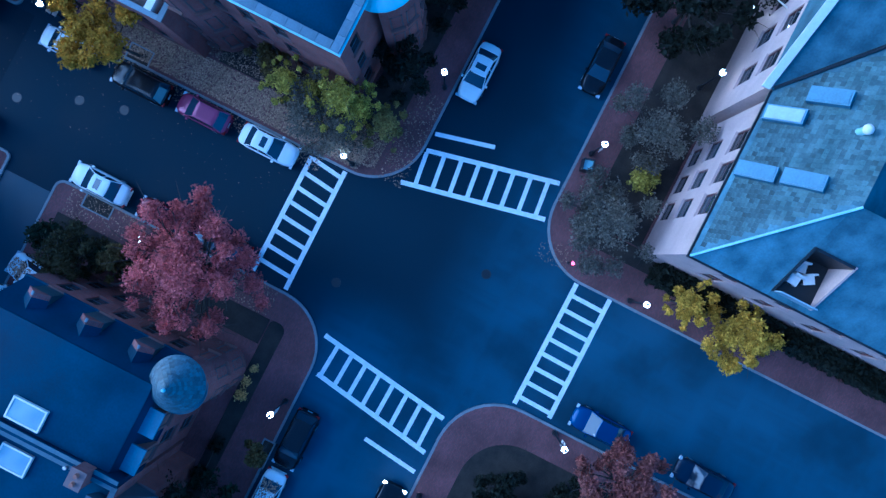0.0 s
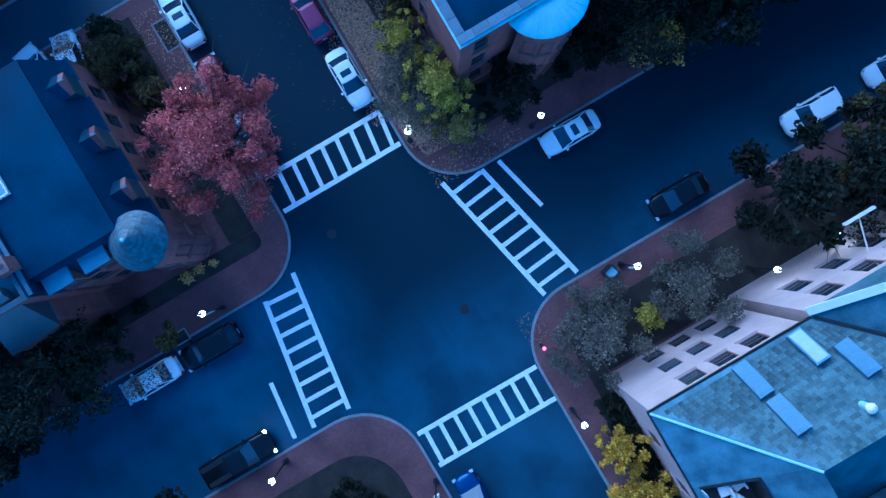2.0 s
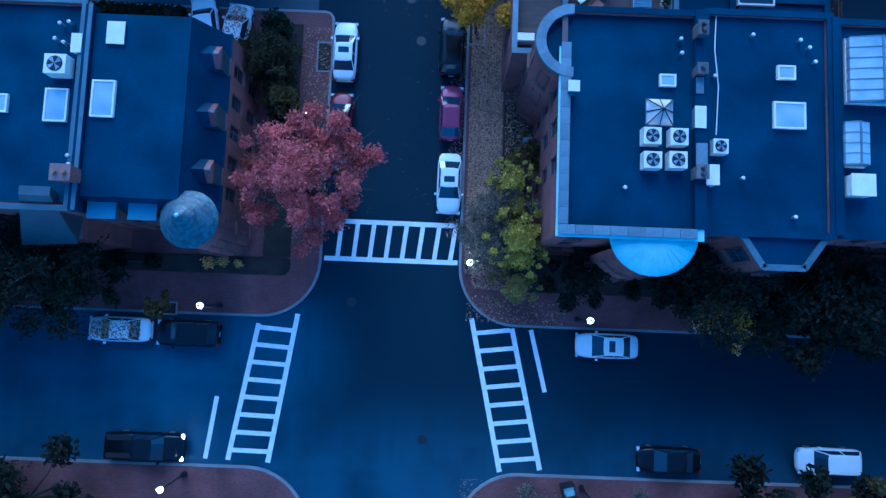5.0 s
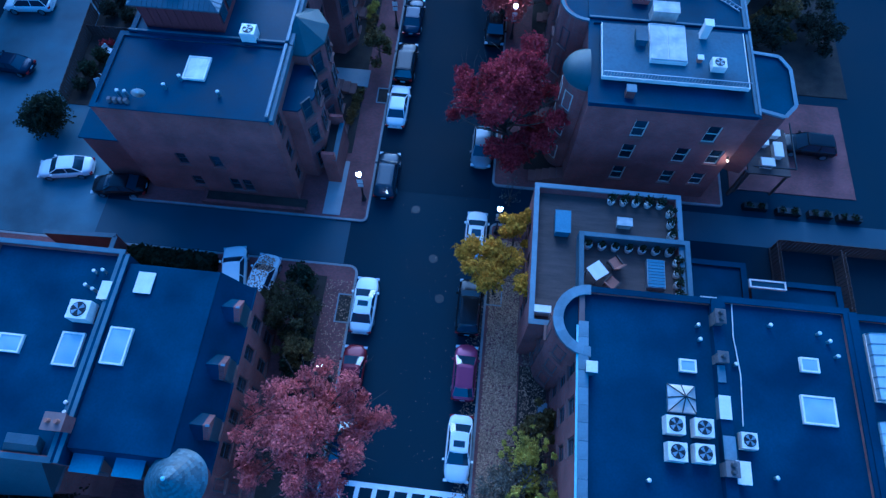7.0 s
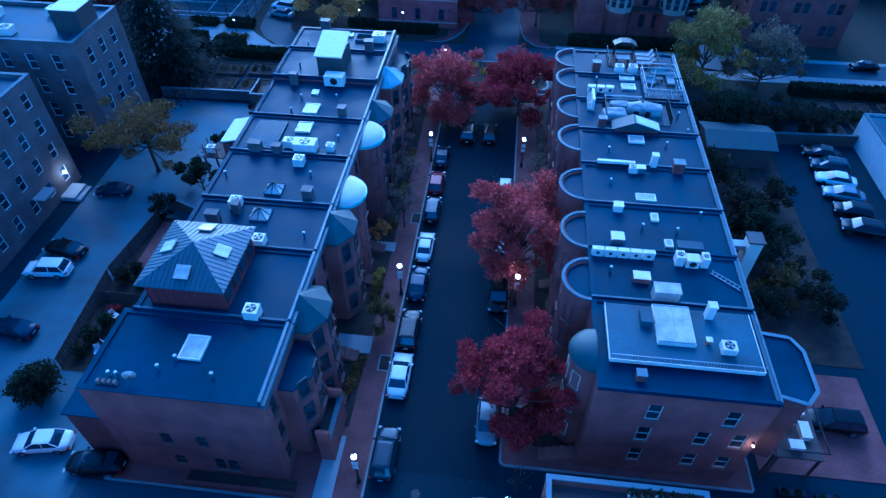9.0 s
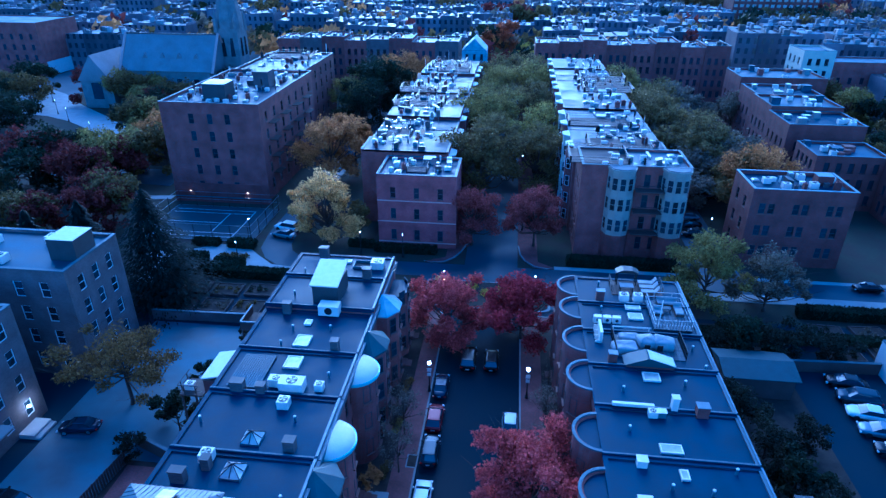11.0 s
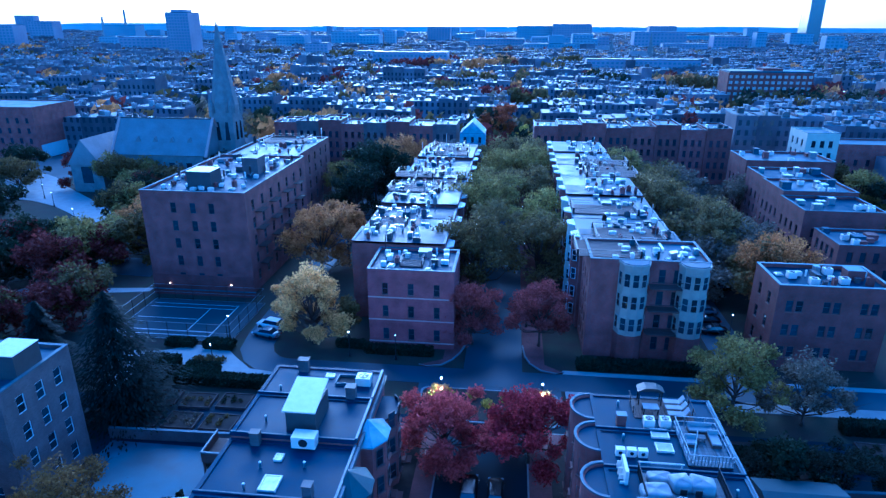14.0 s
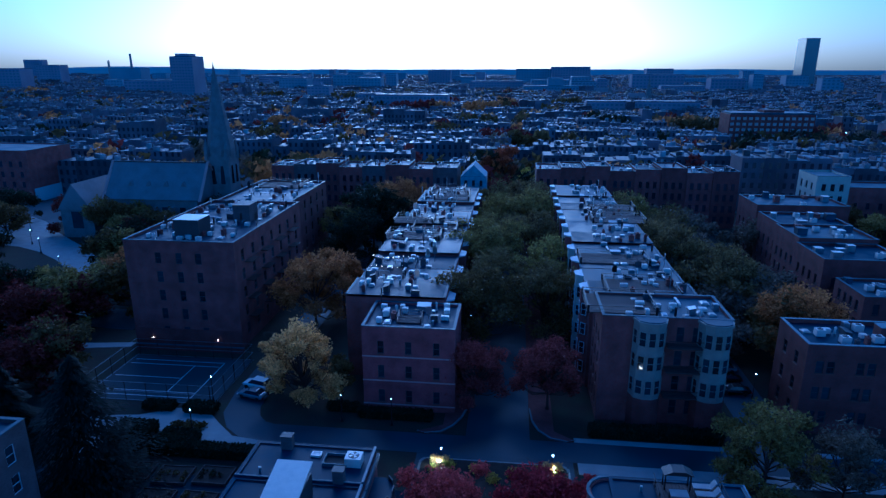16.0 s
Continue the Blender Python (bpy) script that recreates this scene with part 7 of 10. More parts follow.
skylight(-15.8, 35.0, 10.05, 1.5, 1.9)
pyramid_light(-15.7, 48.0, 10.05, 1.5, 0.6)
pyramid_light(-15.6, 51.2, 10.05, 1.4, 0.6)
skylight(-15.6, 60.4, 10.05, 1.4, 1.6)
skylight(-15.8, 63.6, 10.05, 1.4, 1.7)
skylight(-16.2, 66.6, 10.05, 0.7, 0.8)
ac_unit(-14.5, 57.0, 10.05, 2.0, 1.2, 1.0)
ac_unit(-16.0, 57.4, 10.05, 1.2, 0.8, 0.8)
ac_unit(-14.5, 68.2, 10.3, 2.0, 1.2, 1.1, fan="side")
ac_unit(-12.3, 57.2, 10.05, 0.7, 0.7, 0.7)
ac_unit(-14.5, 54.9, 10.05, 0.9, 0.9, 0.8)
ac_unit(-14.7, 44.8, 10.05, 0.9, 0.9, 0.8)
ac_unit(-18.0, 48.9, 10.05, 0.9, 0.9, 0.8)
ac_unit(-12.9, 38.0, 10.05, 1.0, 0.9, 0.9)
ac_unit(-11.7, 77.6, 10.5, 1.4, 1.2, 0.9)
roof_box(-12.5, 50.5, 10.05, 0.8, 0.7, 1.0, BRICK_GREY, "sooty grey brick chimney stack on the terrace roof")
roof_box(-19.1, 46.9, 10.05, 1.0, 0.6, 1.0, BRICK_GREY, "sooty grey brick chimney stack on the terrace roof")
roof_box(-17.7, 48.2, 10.05, 0.6, 0.6, 1.0, BRICK_GREY, "sooty grey brick chimney stack on the terrace roof")
roof_box(-18.9, 56.4, 10.05, 1.1, 0.7, 1.0, BRICK_GREY, "sooty grey brick chimney stack on the terrace roof")
roof_box(-16.9, 56.3, 10.05, 0.7, 0.6, 0.9, BRICK_GREY, "sooty grey brick chimney stack on the terrace roof")
roof_box(-12.5, 62.7, 10.05, 0.7, 0.7, 1.1, BRICK_GREY, "sooty grey brick chimney stack on the terrace roof")
roof_box(-18.8, 68.2, 10.05, 0.8, 0.6, 1.2, BRICK_GREY, "sooty grey brick chimney stack on the terrace roof")
roof_box(-12.3, 75.0, 10.5, 0.9, 0.7, 1.3, BRICK_GREY, "sooty grey brick chimney stack on the terrace roof")
t = thing("roof_penthouse", "rooftop stair house with a pale sloping roof", "roof housing", "", None)
part("wall", Shape().prism([(-16.6, 69.6), (-14.0, 69.6), (-14.0, 73.4), (-16.6, 73.4)], 10.5, 12.5), TRIM, t)
part("roof", Shape().loft([[(-16.8, 69.4, 12.5), (-13.9, 69.4, 12.5), (-13.9, 69.4, 12.62), (-16.8, 69.4, 12.62)], [(-16.8, 73.6, 13.3), (-13.9, 73.6, 13.3), (-13.9, 73.6, 13.42), (-16.8, 73.6, 13.42)]]), WHITEMETAL, t)
t = thing("roof_deck", "weathered slatted deck on the terrace roof", "deck", "", pose(-18.7, 58.9, 10.05))
for k in range(14):
    part("plank", cached("plank", lambda: Shape().box(-0.1, -2.2, 0.12, 0.06, 2.2, 0.17).mesh("plank", ROOF_PALE)), ROOF_PALE, t, at=Matrix.Translation((-1.3 + 0.2 * k, 0, 0)))
part("joist", Shape().box(-1.4, -2.0, 0, 1.4, -1.9, 0.12).box(-1.4, 1.9, 0, 1.4, 2.0, 0.12), WOOD, t)
t = thing("satellite_dish", "white satellite dish on the roof", "satellite dish", "", pose(-18.6, 32.3, 10.3, 0, 0, 20))
part("dish", Shape().loft([[(0.42 * f * math.cos(a), -0.12 - 0.14 * f * f, 0.62 + 0.42 * f * math.sin(a)) for a in (6.2832 * i / 14 for i in range(14))] for f in (0.15, 0.6, 1.0)]), WHITEMETAL, t, smooth=True)
part("mast", Shape().tube([(0, 0, 0), (0, 0, 0.5), (0, -0.1, 0.55)], [0.03] * 3, 6), METAL, t)
for x, y in ((-20.2, 32.4), (-19.7, 32.4), (-17.4, 33.2), (-16.6, 34.0), (-13.8, 33.0), (-11.6, 46.0), (-20.3, 52.6), (-13.1, 53.4), (-17.3, 65.4), (-13.8, 65.8), (-18.9, 70.8), (-19.3, 75.6), (-17.6, 62.9), (-12.0, 58.9)):
    vent_pipe(x, y, 10.05 if y < 68 else 10.5, 0.5, 0.1)

RB = [34.9, 42.2, 47.3, 52.5, 57.8, 63.1, 68.4, 73.4, 78.8]
rbay = [37.9, 43.9, 49.1, 54.7, 61.5, 66.8, 72.2, 76.6]
for i, (y0, y1) in enumerate(zip(RB, RB[1:])):
    by, wd = rbay[i], y1 - y0
    holes = {"W": [h for h in grid(wd, 3, FL, 0.85, 1.75, 0.6) if abs(y1 - h[0] - 0.42 - by) > 2.2]}
    if i == 0:
        holes["S"] = [(3.4, 7.15, 0.9, 1.75), (8.2, 7.2, 0.9, 1.75), (3.3, 4.45, 0.9, 1.75), (7.05, 4.6, 0.9, 1.7), (9.35, 4.7, 0.9, 1.7), (3.35, 1.7, 0.9, 1.7), (7.0, 1.8, 0.9, 1.6), (9.2, 1.9, 0.9, 1.5)]
    h = block("terrace_house", "red-brick terraced house with a rounded bay and damp flat roof", "house", 9.9, y0, 20.8, y1 - 0.002, 10.1, holes, BRICK, trim=CREAM if i == 0 else TRIM, parapet=0.04, group="eastern terrace", cap=0.31, fine=i == 0, caps="E")
    part("party_wall", Shape().box(9.9, y0 - 0.02, 10.0, 20.69, y0 + 0.18, 10.34), ROOF, h)
    if i not in (0, 2):
        part("party_cap", Shape().box(9.9, y0 + 0.04, 10.342, 20.69, y0 + 0.18, 10.38), COPING, h)
    part("gutter_edge", Shape().box(20.7, y0 + 0.2, 10.24, 20.85, y1 - 0.05, 10.3), COPE_PALE, h)
    wide = 2.0 if i else 1.55
    curved_bay(h, 9.95, by, wide, 92, 268, 0, 10.25 if i else 9.7, BRICK, FL, TRIM if i else CREAM, BROWNSTONE, 14)
    part("bay_roof", Shape().prism(ring(9.95, by, wide - 0.26, 14, 92, 268), 9.55, 10.06 if i else 9.7), ROOF, h)
    if i == 0:
        part("bay_dome", Shape().loft([[(9.95 + 1.72 * c * math.cos(radians(a)), by + 1.72 * c * math.sin(radians(a)), 9.85 + 0.9 * math.sin(q)) for a in range(90, 271, 12)] for c, q in ((math.cos(w), w) for w in (0, 0.35, 0.7, 1.05, 1.4, 1.55))], closed=False, ends=False), BAYSLATE, h, "slate-blue half dome", smooth=True)
        part("wall_vent", Shape().loft([[(15.0 + 0.5 * math.cos(q), yy, 3.7 + 0.42 * math.sin(q)) for q in (2 * math.pi * k / 18 for k in range(18))] for yy in (34.88, 34.95)]), BRICK_DARK, h, "round sunk vent in the end wall")
    stoop(h, 7.3, by - 3.0, 9.9, by - 2.0, -1)
# end house: raised deck, brick ell and rear porch
t = thing("roof_deck", "pale raised roof deck with a white rail", "deck", "", None)
part("decking", Shape().box(10.7, 36.9, 10.5, 20.1, 41.5, 10.62), ROOF_PALE, t)
part("fascia", Shape().box(10.65, 36.83, 10.36, 20.15, 36.89, 10.66).box(10.65, 36.89, 10.36, 10.7, 41.5, 10.66).box(20.1, 36.89, 10.36, 20.15, 41.5, 10.66), WHITEMETAL, t)
for k in range(6):
    part("post", Shape().box(10.8 + 1.75 * k, 37.1, 10.1, 10.9 + 1.75 * k, 37.2, 10.5), WOOD, t)
    part("post", Shape().box(10.8 + 1.75 * k, 41.2, 10.1, 10.9 + 1.75 * k, 41.3, 10.5), WOOD, t)
for k in range(46):
    part("picket", cached("deck_picket", lambda: Shape().box(0, 0, 0.02, 0.03, 0.03, 0.42).mesh("picket", METAL)), METAL, t, at=Matrix.Translation((10.78 + 0.2 * k, 36.92, 10.62)))
part("handrail", Shape().box(10.7, 36.9, 11.04, 20.1, 36.96, 11.08), METAL, t, "thin grey handrail")
t = thing("roof_hatch", "large glazed roof hatch with pale ribbed leaves", "roof hatch", "", pose(14.95, 40.0, 10.62))
part("frame", Shape().box(-1.2, -1.7, 0, 1.2, 1.5, 0.28), WHITEMETAL, t)
for k in range(2):
    leaf_pane = part("leaf", Shape().box(-1.16 + 1.18 * k, -1.66, 0.282, -0.02 + 1.18 * k, 1.46, 0.33), SKYGLASS, t, "pale glazed leaf")
    for j in range(2):
        part("rib", cached("hatch_rib" + str(k), lambda: Shape().box(-1.16 + 1.18 * k, -0.03, 0.332, -0.02 + 1.18 * k, 0.03, 0.37).mesh("rib", METAL)), METAL, leaf_pane, at=Matrix.Translation((0, -1.6 + 3.0 * j, 0)))
roof_box(14.9, 42.75, 10.1, 1.7, 0.9, 1.1, SKYGLASS, "pale glazed lantern behind the roof deck")
roof_box(13.2, 40.3, 10.62, 0.7, 1.2, 0.5, ROOF_PALE, "pale box beside the roof hatch")
ac_unit(18.1, 38.3, 10.62, 0.9, 0.8, 0.6)
roof_box(17.0, 38.8, 10.62, 0.3, 0.3, 0.35, TERRACOTTA, "small orange box on the deck")
roof_box(12.5, 35.9, 10.1, 0.55, 0.5, 0.7, BRICK_DARK, "white-capped chimney stub beside the deck")
roof_box(17.4, 41.0, 10.62, 0.5, 0.5, 1.2, WHITEMETAL, "white vent stack on the deck")
el = thing("rear_ell", "brick rear bay with a dark canted roof", "house wing", "", None)
ell = [(20.85, 35.6), (22.4, 35.2), (23.2, 36.2), (23.2, 39.2), (22.6, 40.2), (20.85, 40.4)]
part("wall", Shape().prism(ell, 3.4, 9.9), BRICK_DARK, el)
part("roof", Shape().prism(ell, 9.9, 10.05), ROOF, el)
for a, b in zip(ell, ell[1:]):
    part("coping", bar(Shape(), a, b, 0.25, 10.2).prism([a, b, (b[0] - 0.05, b[1]), (a[0] - 0.05, a[1])], 9.95, 10.199, caps=False), COPE_PALE, el)
part("column", Shape().box(22.9, 35.4, 0, 23.1, 35.6, 3.4), WOOD, el)
part("column", Shape().box(22.9, 39.6, 0, 23.1, 39.8, 3.4), WOOD, el)
t = thing("porch_balcony", "timber rear porch with pale boxes on its deck", "porch", "", None)
part("deck", Shape().box(23.3, 35.6, 2.9, 26.4, 39.8, 3.05), WOOD, t)
for a in (23.4, 26.2):
    for b in (35.7, 39.5):
        part("post", Shape().box(a, b, 0.05, a + 0.15, b + 0.15, 2.9), WOOD, t)
part("rail", Shape().box(26.33, 35.6, 3.9, 26.4, 39.8, 4.0).box(23.3, 35.6, 3.9, 26.33, 35.67, 4.0), BLACKMETAL, t)
for x, y, w, d in ((24.6, 36.4, 0.9, 0.6), (25.5, 37.6, 0.6, 1.2), (24.4, 38.4, 0.8, 0.9), (25.4, 39.1, 0.7, 0.5)):
    roof_box(x, y, 3.05, w, d, 0.45, WHITEMETAL, "pale storage box on the rear porch")
t = thing("wall_lamp", "warm lamp on the end wall", "wall lamp", "", pose(20.6, 34.82, 5.6))
part("bracket", Shape().box(-0.05, -0.08, 0, 0.05, 0.08, 0.2), BLACKMETAL, t)
part("bulb", Shape().ball((0, -0.14, 0.0), 0.07, 8, 6), WARMGLOW, t, "glowing warm bulb")
lm = new("wall_lamp_light", bpy.data.lights.new("wall_lamp_light", "POINT"))
lm.data.energy, lm.data.color, lm.data.shadow_soft_size = 11, (1.0, 0.55, 0.25), 0.12
lm.location = (20.55, 34.5, 5.5)
# eastern roofs
for k in range(5):
    ac_unit(10.55 + 0.92 * k, 46.6, 10.1, 0.85, 0.4, 0.75, fan="side")
ac_unit(16.4, 46.4, 10.1, 0.6, 0.8, 0.95)
ac_unit(17.3, 46.3, 10.1, 0.95, 0.8, 0.8, fan="side")
ac_unit(18.2, 46.4, 10.1, 0.5, 0.8, 0.95)
t = thing("ladder", "metal ladder lying along the roof", "ladder", "", pose(18.6, 45.7, 10.15, 0, 0, -40))
part("rail", Shape().box(0, -0.2, 0, 2.4, -0.15, 0.08), METAL, t)
part("rail", Shape().box(0, 0.15, 0, 2.4, 0.2, 0.08), METAL, t)
for k in range(7):
    part("rung", cached("rung", lambda: Shape().box(0, -0.15, 0.02, 0.05, 0.15, 0.06).mesh("rung", METAL)), METAL, t, at=Matrix.Translation((0.15 + 0.33 * k, 0, 0)))
roof_box(13.5, 44.4, 10.1, 1.1, 0.7, 0.45, BRICK_PINK, "faded pink box on the roof")
roof_box(12.1, 48.2, 10.1, 0.9, 0.8, 0.6, METAL, "grey metal duct box on the roof")
skylight(16.0, 48.3, 10.1, 0.6, 0.8)
roof_box(17.4, 47.9, 10.1, 1.8, 0.7, 0.5, ROOF_PALE, "pale folded cover on the roof")
roof_box(12.5, 51.9, 10.1, 0.7, 0.6, 0.6, WHITEMETAL, "white vent box by the party wall")
skylight(15.3, 51.2, 10.1, 0.6, 0.9)
skylight(14.9, 53.6, 10.1, 1.6, 0.9)
roof_box(16.0, 58.0, 10.1, 0.5, 0.5, 1.3, WHITEMETAL, "white square flue by the party wall")
roof_box(18.0, 57.6, 10.1, 0.9, 0.7, 1.0, BRICK_DARK, "dark brick chimney stack")
roof_box(14.9, 57.2, 10.1, 0.6, 0.5, 0.5, METAL, "metal vent box by the party wall")
solid("roof_duct", Shape().box(11.2, 57.62, 10.432, 14.4, 57.9, 10.7), WHITEMETAL, "long white duct along the party wall", "duct")
skylight(15.0, 61.9, 10.1, 1.4, 1.1)


def deck_rails(t, x0, y0, x1, y1, z, mat, sides="NESW", h=1.0, pickets=False):
    """Posts and rails along the named sides of a roof deck."""
    ends = {"S": ((x0, y0), (x1, y0)), "N": ((x0, y1), (x1, y1)), "W": ((x0, y0), (x0, y1)), "E": ((x1, y0), (x1, y1))}
    for side in sides:
        (ax, ay), (bx, by) = ends[side]
        for zz in (z + h * 0.5, z + h):
            part("rail", Shape().box(min(ax, bx) - 0.03, min(ay, by) - 0.03, zz - 0.05, max(ax, bx) + 0.03, max(ay, by) + 0.03, zz), mat, t)
        n = max(2, int((abs(bx - ax) + abs(by - ay)) / (0.25 if pickets else 1.3)))
        for q in range(n):
            f = (q + 0.5) / n
            x, y = ax + (bx - ax) * f, ay + (by - ay) * f
            part("picket" if pickets else "post", cached("deck_post" + str(h) + mat.name, lambda: Shape().box(-0.035, -0.035, 0, 0.035, 0.035, h - 0.06).mesh("post", mat)), mat, t, at=pose(x, y, z))


def covered_lump(x, y, z, w, d, h, turn, label):
    """Garden furniture under a pale rain cover: a slumped, rounded form."""
    t = thing("furniture_cover", label, "furniture cover", "covered roof furniture", pose(x, y, z, 0, 0, turn))
    rows = []
    for f, zz in ((1.0, 0.0), (0.99, 0.4), (0.97, 0.85), (0.9, 0.97), (0.6, 1.03), (0.1, 1.06)):
        rows.append([(w / 2 * f * math.copysign(abs(math.cos(q)) ** 0.35, math.cos(q)), d / 2 * f * math.copysign(abs(math.sin(q)) ** 0.35, math.sin(q)), h * zz * (1 - 0.1 * math.cos(2 * q + x))) for q in (6.2832 * n / 16 for n in range(16))])
    part("cover", Shape().loft(rows), CANVAS, t, smooth=True)


# sunk roof terrace with covered furniture behind a low gabled stair head
t = thing("roof_stair_head", "low dark gabled stair head with one pale slope", "roof housing", "", None)
part("wall", Shape().prism([(13.1, 63.0), (17.1, 63.0), (17.1, 64.3), (13.1, 64.3)], 10.1, 10.5), BRICK_DARK, t)
part("roof", Shape().loft([[(12.9, yy, 10.5), (17.3, yy, 10.5), (14.8, yy, 11.3)] for yy in (62.9, 64.4)]), BAYSLATE, t)
part("glazed_slope", Shape().loft([[(14.95, 63.0, 11.27), (17.2, 63.0, 10.56), (17.2, 63.0, 10.6), (14.95, 63.0, 11.31)], [(14.95, 64.3, 11.27), (17.2, 64.3, 10.56), (17.2, 64.3, 10.6), (14.95, 64.3, 11.31)]]), WHITEMETAL, t, "pale metal slope")
t = thing("roof_deck", "grey boarded roof terrace behind dark railings", "deck", "", None)
for q in range(20):
    part("plank", cached("terrace_plank", lambda: Shape().box(0, 64.6, 10.1, 0.28, 68.1, 10.17).mesh("plank", WOOD_PALE)), WOOD_PALE, t, at=Matrix.Translation((12.5 + 0.3 * q, 0, 0)))
deck_rails(t, 12.45, 64.6, 18.5, 68.15, 10.1, BLACKMETAL, "WE", 1.0, True)
covered_lump(13.3, 65.6, 10.17, 2.3, 1.5, 0.6, 4, "pale rain cover over a low roof table")
covered_lump(15.3, 66.7, 10.17, 1.6, 1.6, 0.75, 10, "pale rain cover over stacked roof chairs")
covered_lump(16.9, 66.6, 10.17, 1.9, 1.5, 0.8, -8, "pale rain cover over a roof sofa")
covered_lump(13.9, 67.3, 10.17, 1.9, 1.0, 0.5, 0, "pale rain cover over a roof bench")
for x in (15.2, 16.3):
    t = thing("roof_chair", "dark slatted chair on the roof terrace", "chair", "roof chairs", pose(x, 65.1, 10.17))
    part("seat", Shape().box(-0.25, -0.25, 0.4, 0.25, 0.25, 0.45), BLACKMETAL, t)
    part("backrest", Shape().box(-0.25, 0.2, 0.45, 0.25, 0.25, 0.9), BLACKMETAL, t)
    for a in (-0.22, 0.18):
        for b in (-0.22, 0.18):
            part("leg", cached("chair_leg", lambda: Shape().box(0, 0, 0, 0.04, 0.04, 0.4).mesh("leg", BLACKMETAL)), BLACKMETAL, t, at=Matrix.Translation((a, b, 0)))
roof_box(12.0, 63.8, 10.1, 0.7, 0.6, 1.0, BRICK_DARK, "dark brick chimney stack")
# white duct frame and units along the party wall
t = thing("roof_duct", "white duct frame rising from the roof", "duct", "", None)
part("riser", Shape().box(11.2, 66.5, 10.1, 11.45, 68.6, 11.35), WHITEMETAL, t)
for q in range(4):
    part("bracket", Shape().box(10.85, 66.6 + 0.55 * q, 10.1, 11.2, 66.68 + 0.55 * q, 10.35 + 0.2 * q), WHITEMETAL, t)
for x in (11.4, 12.3, 13.2):
    ac_unit(x, 70.1, 10.1, 0.75, 0.5, 0.7, fan="side")
solid("roof_pipe", Shape().tube([(12.6, 68.9, 10.5), (16.2, 68.9, 10.5)], [0.07, 0.07], 8).box(12.7, 68.85, 10.1, 12.78, 68.95, 10.45).box(16.0, 68.85, 10.1, 16.08, 68.95, 10.45), WHITEMETAL, "white pipe along the party wall", "pipe")
skylight(15.2, 71.3, 10.1, 1.4, 1.1)
skylight(15.2, 73.2, 10.1, 1.5, 1.2)
# railed deck with seats and a flagless mast
t = thing("roof_deck", "timber roof deck inside pale railings", "deck", "", None)
for q in range(12):
    part("plank", cached("deck_plank", lambda: Shape().box(0, 69.1, 10.3, 0.27, 74.3, 10.37).mesh("plank", WOOD_PALE)), WOOD_PALE, t, at=Matrix.Translation((16.6 + 0.29 * q, 0, 0)))
part("joist", Shape().box(16.6, 69.2, 10.1, 20.05, 69.3, 10.3).box(16.6, 71.6, 10.1, 20.05, 71.7, 10.3).box(16.6, 74.1, 10.1, 20.05, 74.2, 10.3), WOOD, t)
deck_rails(t, 16.6, 69.1, 20.0, 74.3, 10.37, METAL, "NEW", 1.0)
deck_rails(t, 16.6, 69.1, 20.0, 69.1, 10.37, METAL, "S", 1.0, True)
for x, y, w, d in ((18.6, 73.6, 2.0, 0.8), (19.4, 72.2, 0.8, 1.6), (17.4, 71.8, 0.9, 0.9)):
    t = thing("roof_sofa", "pale cushioned seat on the roof deck", "sofa", "roof seats", pose(x, y, 10.37))
    part("base", Shape().box(-w / 2, -d / 2, 0, w / 2, d / 2, 0.28), WOOD, t)
    part("cushion", Shape().box(-w / 2 + 0.04, -d / 2 + 0.04, 0.28, w / 2 - 0.04, d / 2 - 0.04, 0.42), CANVAS, t)
    part("backrest", Shape().box(-w / 2, d / 2 - 0.14, 0.42, w / 2, d / 2, 0.75), CANVAS, t)
t = thing("roof_table", "low wooden table on the roof deck", "table", "", pose(18.2, 72.4, 10.37))
part("tabletop", Shape().box(-0.5, -0.3, 0.34, 0.5, 0.3, 0.4), WOOD_PALE, t)
for a in (-0.45, 0.39):
    for b in (-0.26, 0.2):
        part("leg", Shape().box(a, b, 0, a + 0.06, b + 0.06, 0.34), WOOD, t)
solid("roof_mast", Shape().tube([(17.0, 69.4, 10.37), (17.15, 70.0, 13.0)], [0.06, 0.05], 8), WHITEMETAL, "thin white mast on the roof deck", "mast")
# lounger deck on the end house
t = thing("roof_deck", "boarded sun deck on the end roof", "deck", "", None)
for q in range(18):
    part("plank", cached("sun_plank", lambda: Shape().box(0, 75.4, 10.1, 0.27, 78.5, 10.17).mesh("plank", WOOD)), WOOD, t, at=Matrix.Translation((13.5 + 0.29 * q, 0, 0)))
deck_rails(t, 13.5, 75.4, 18.7, 78.5, 10.12, BLACKMETAL, "WE", 0.9)
for k in range(3):
    t = thing("roof_lounger", "pale slatted lounger on the roof deck", "lounger", "roof loungers", pose(17.6, 76.0 + 0.95 * k, 10.17, 0, 0, 90))
    part("seat", Shape().box(-0.32, -0.3, 0.28, 0.32, 1.1, 0.34), CANVAS, t)
    part("backrest", Shape().prism([(-0.32, -0.38), (0.32, -0.38), (0.32, -0.3), (-0.32, -0.3)], 0.34, 0.85, [(-0.32, -0.72), (0.32, -0.72), (0.32, -0.64), (-0.32, -0.64)]), CANVAS, t)
    for a in (-0.28, 0.28):
        for b in (-0.2, 1.0):
            part("leg", cached("lounger_leg", lambda: Shape().box(-0.03, -0.03, 0, 0.03, 0.03, 0.28).mesh("leg", METAL)), METAL, t, at=Matrix.Translation((a, b, 0)))
ac_unit(14.5, 74.4, 10.1, 0.9, 0.8, 0.8)
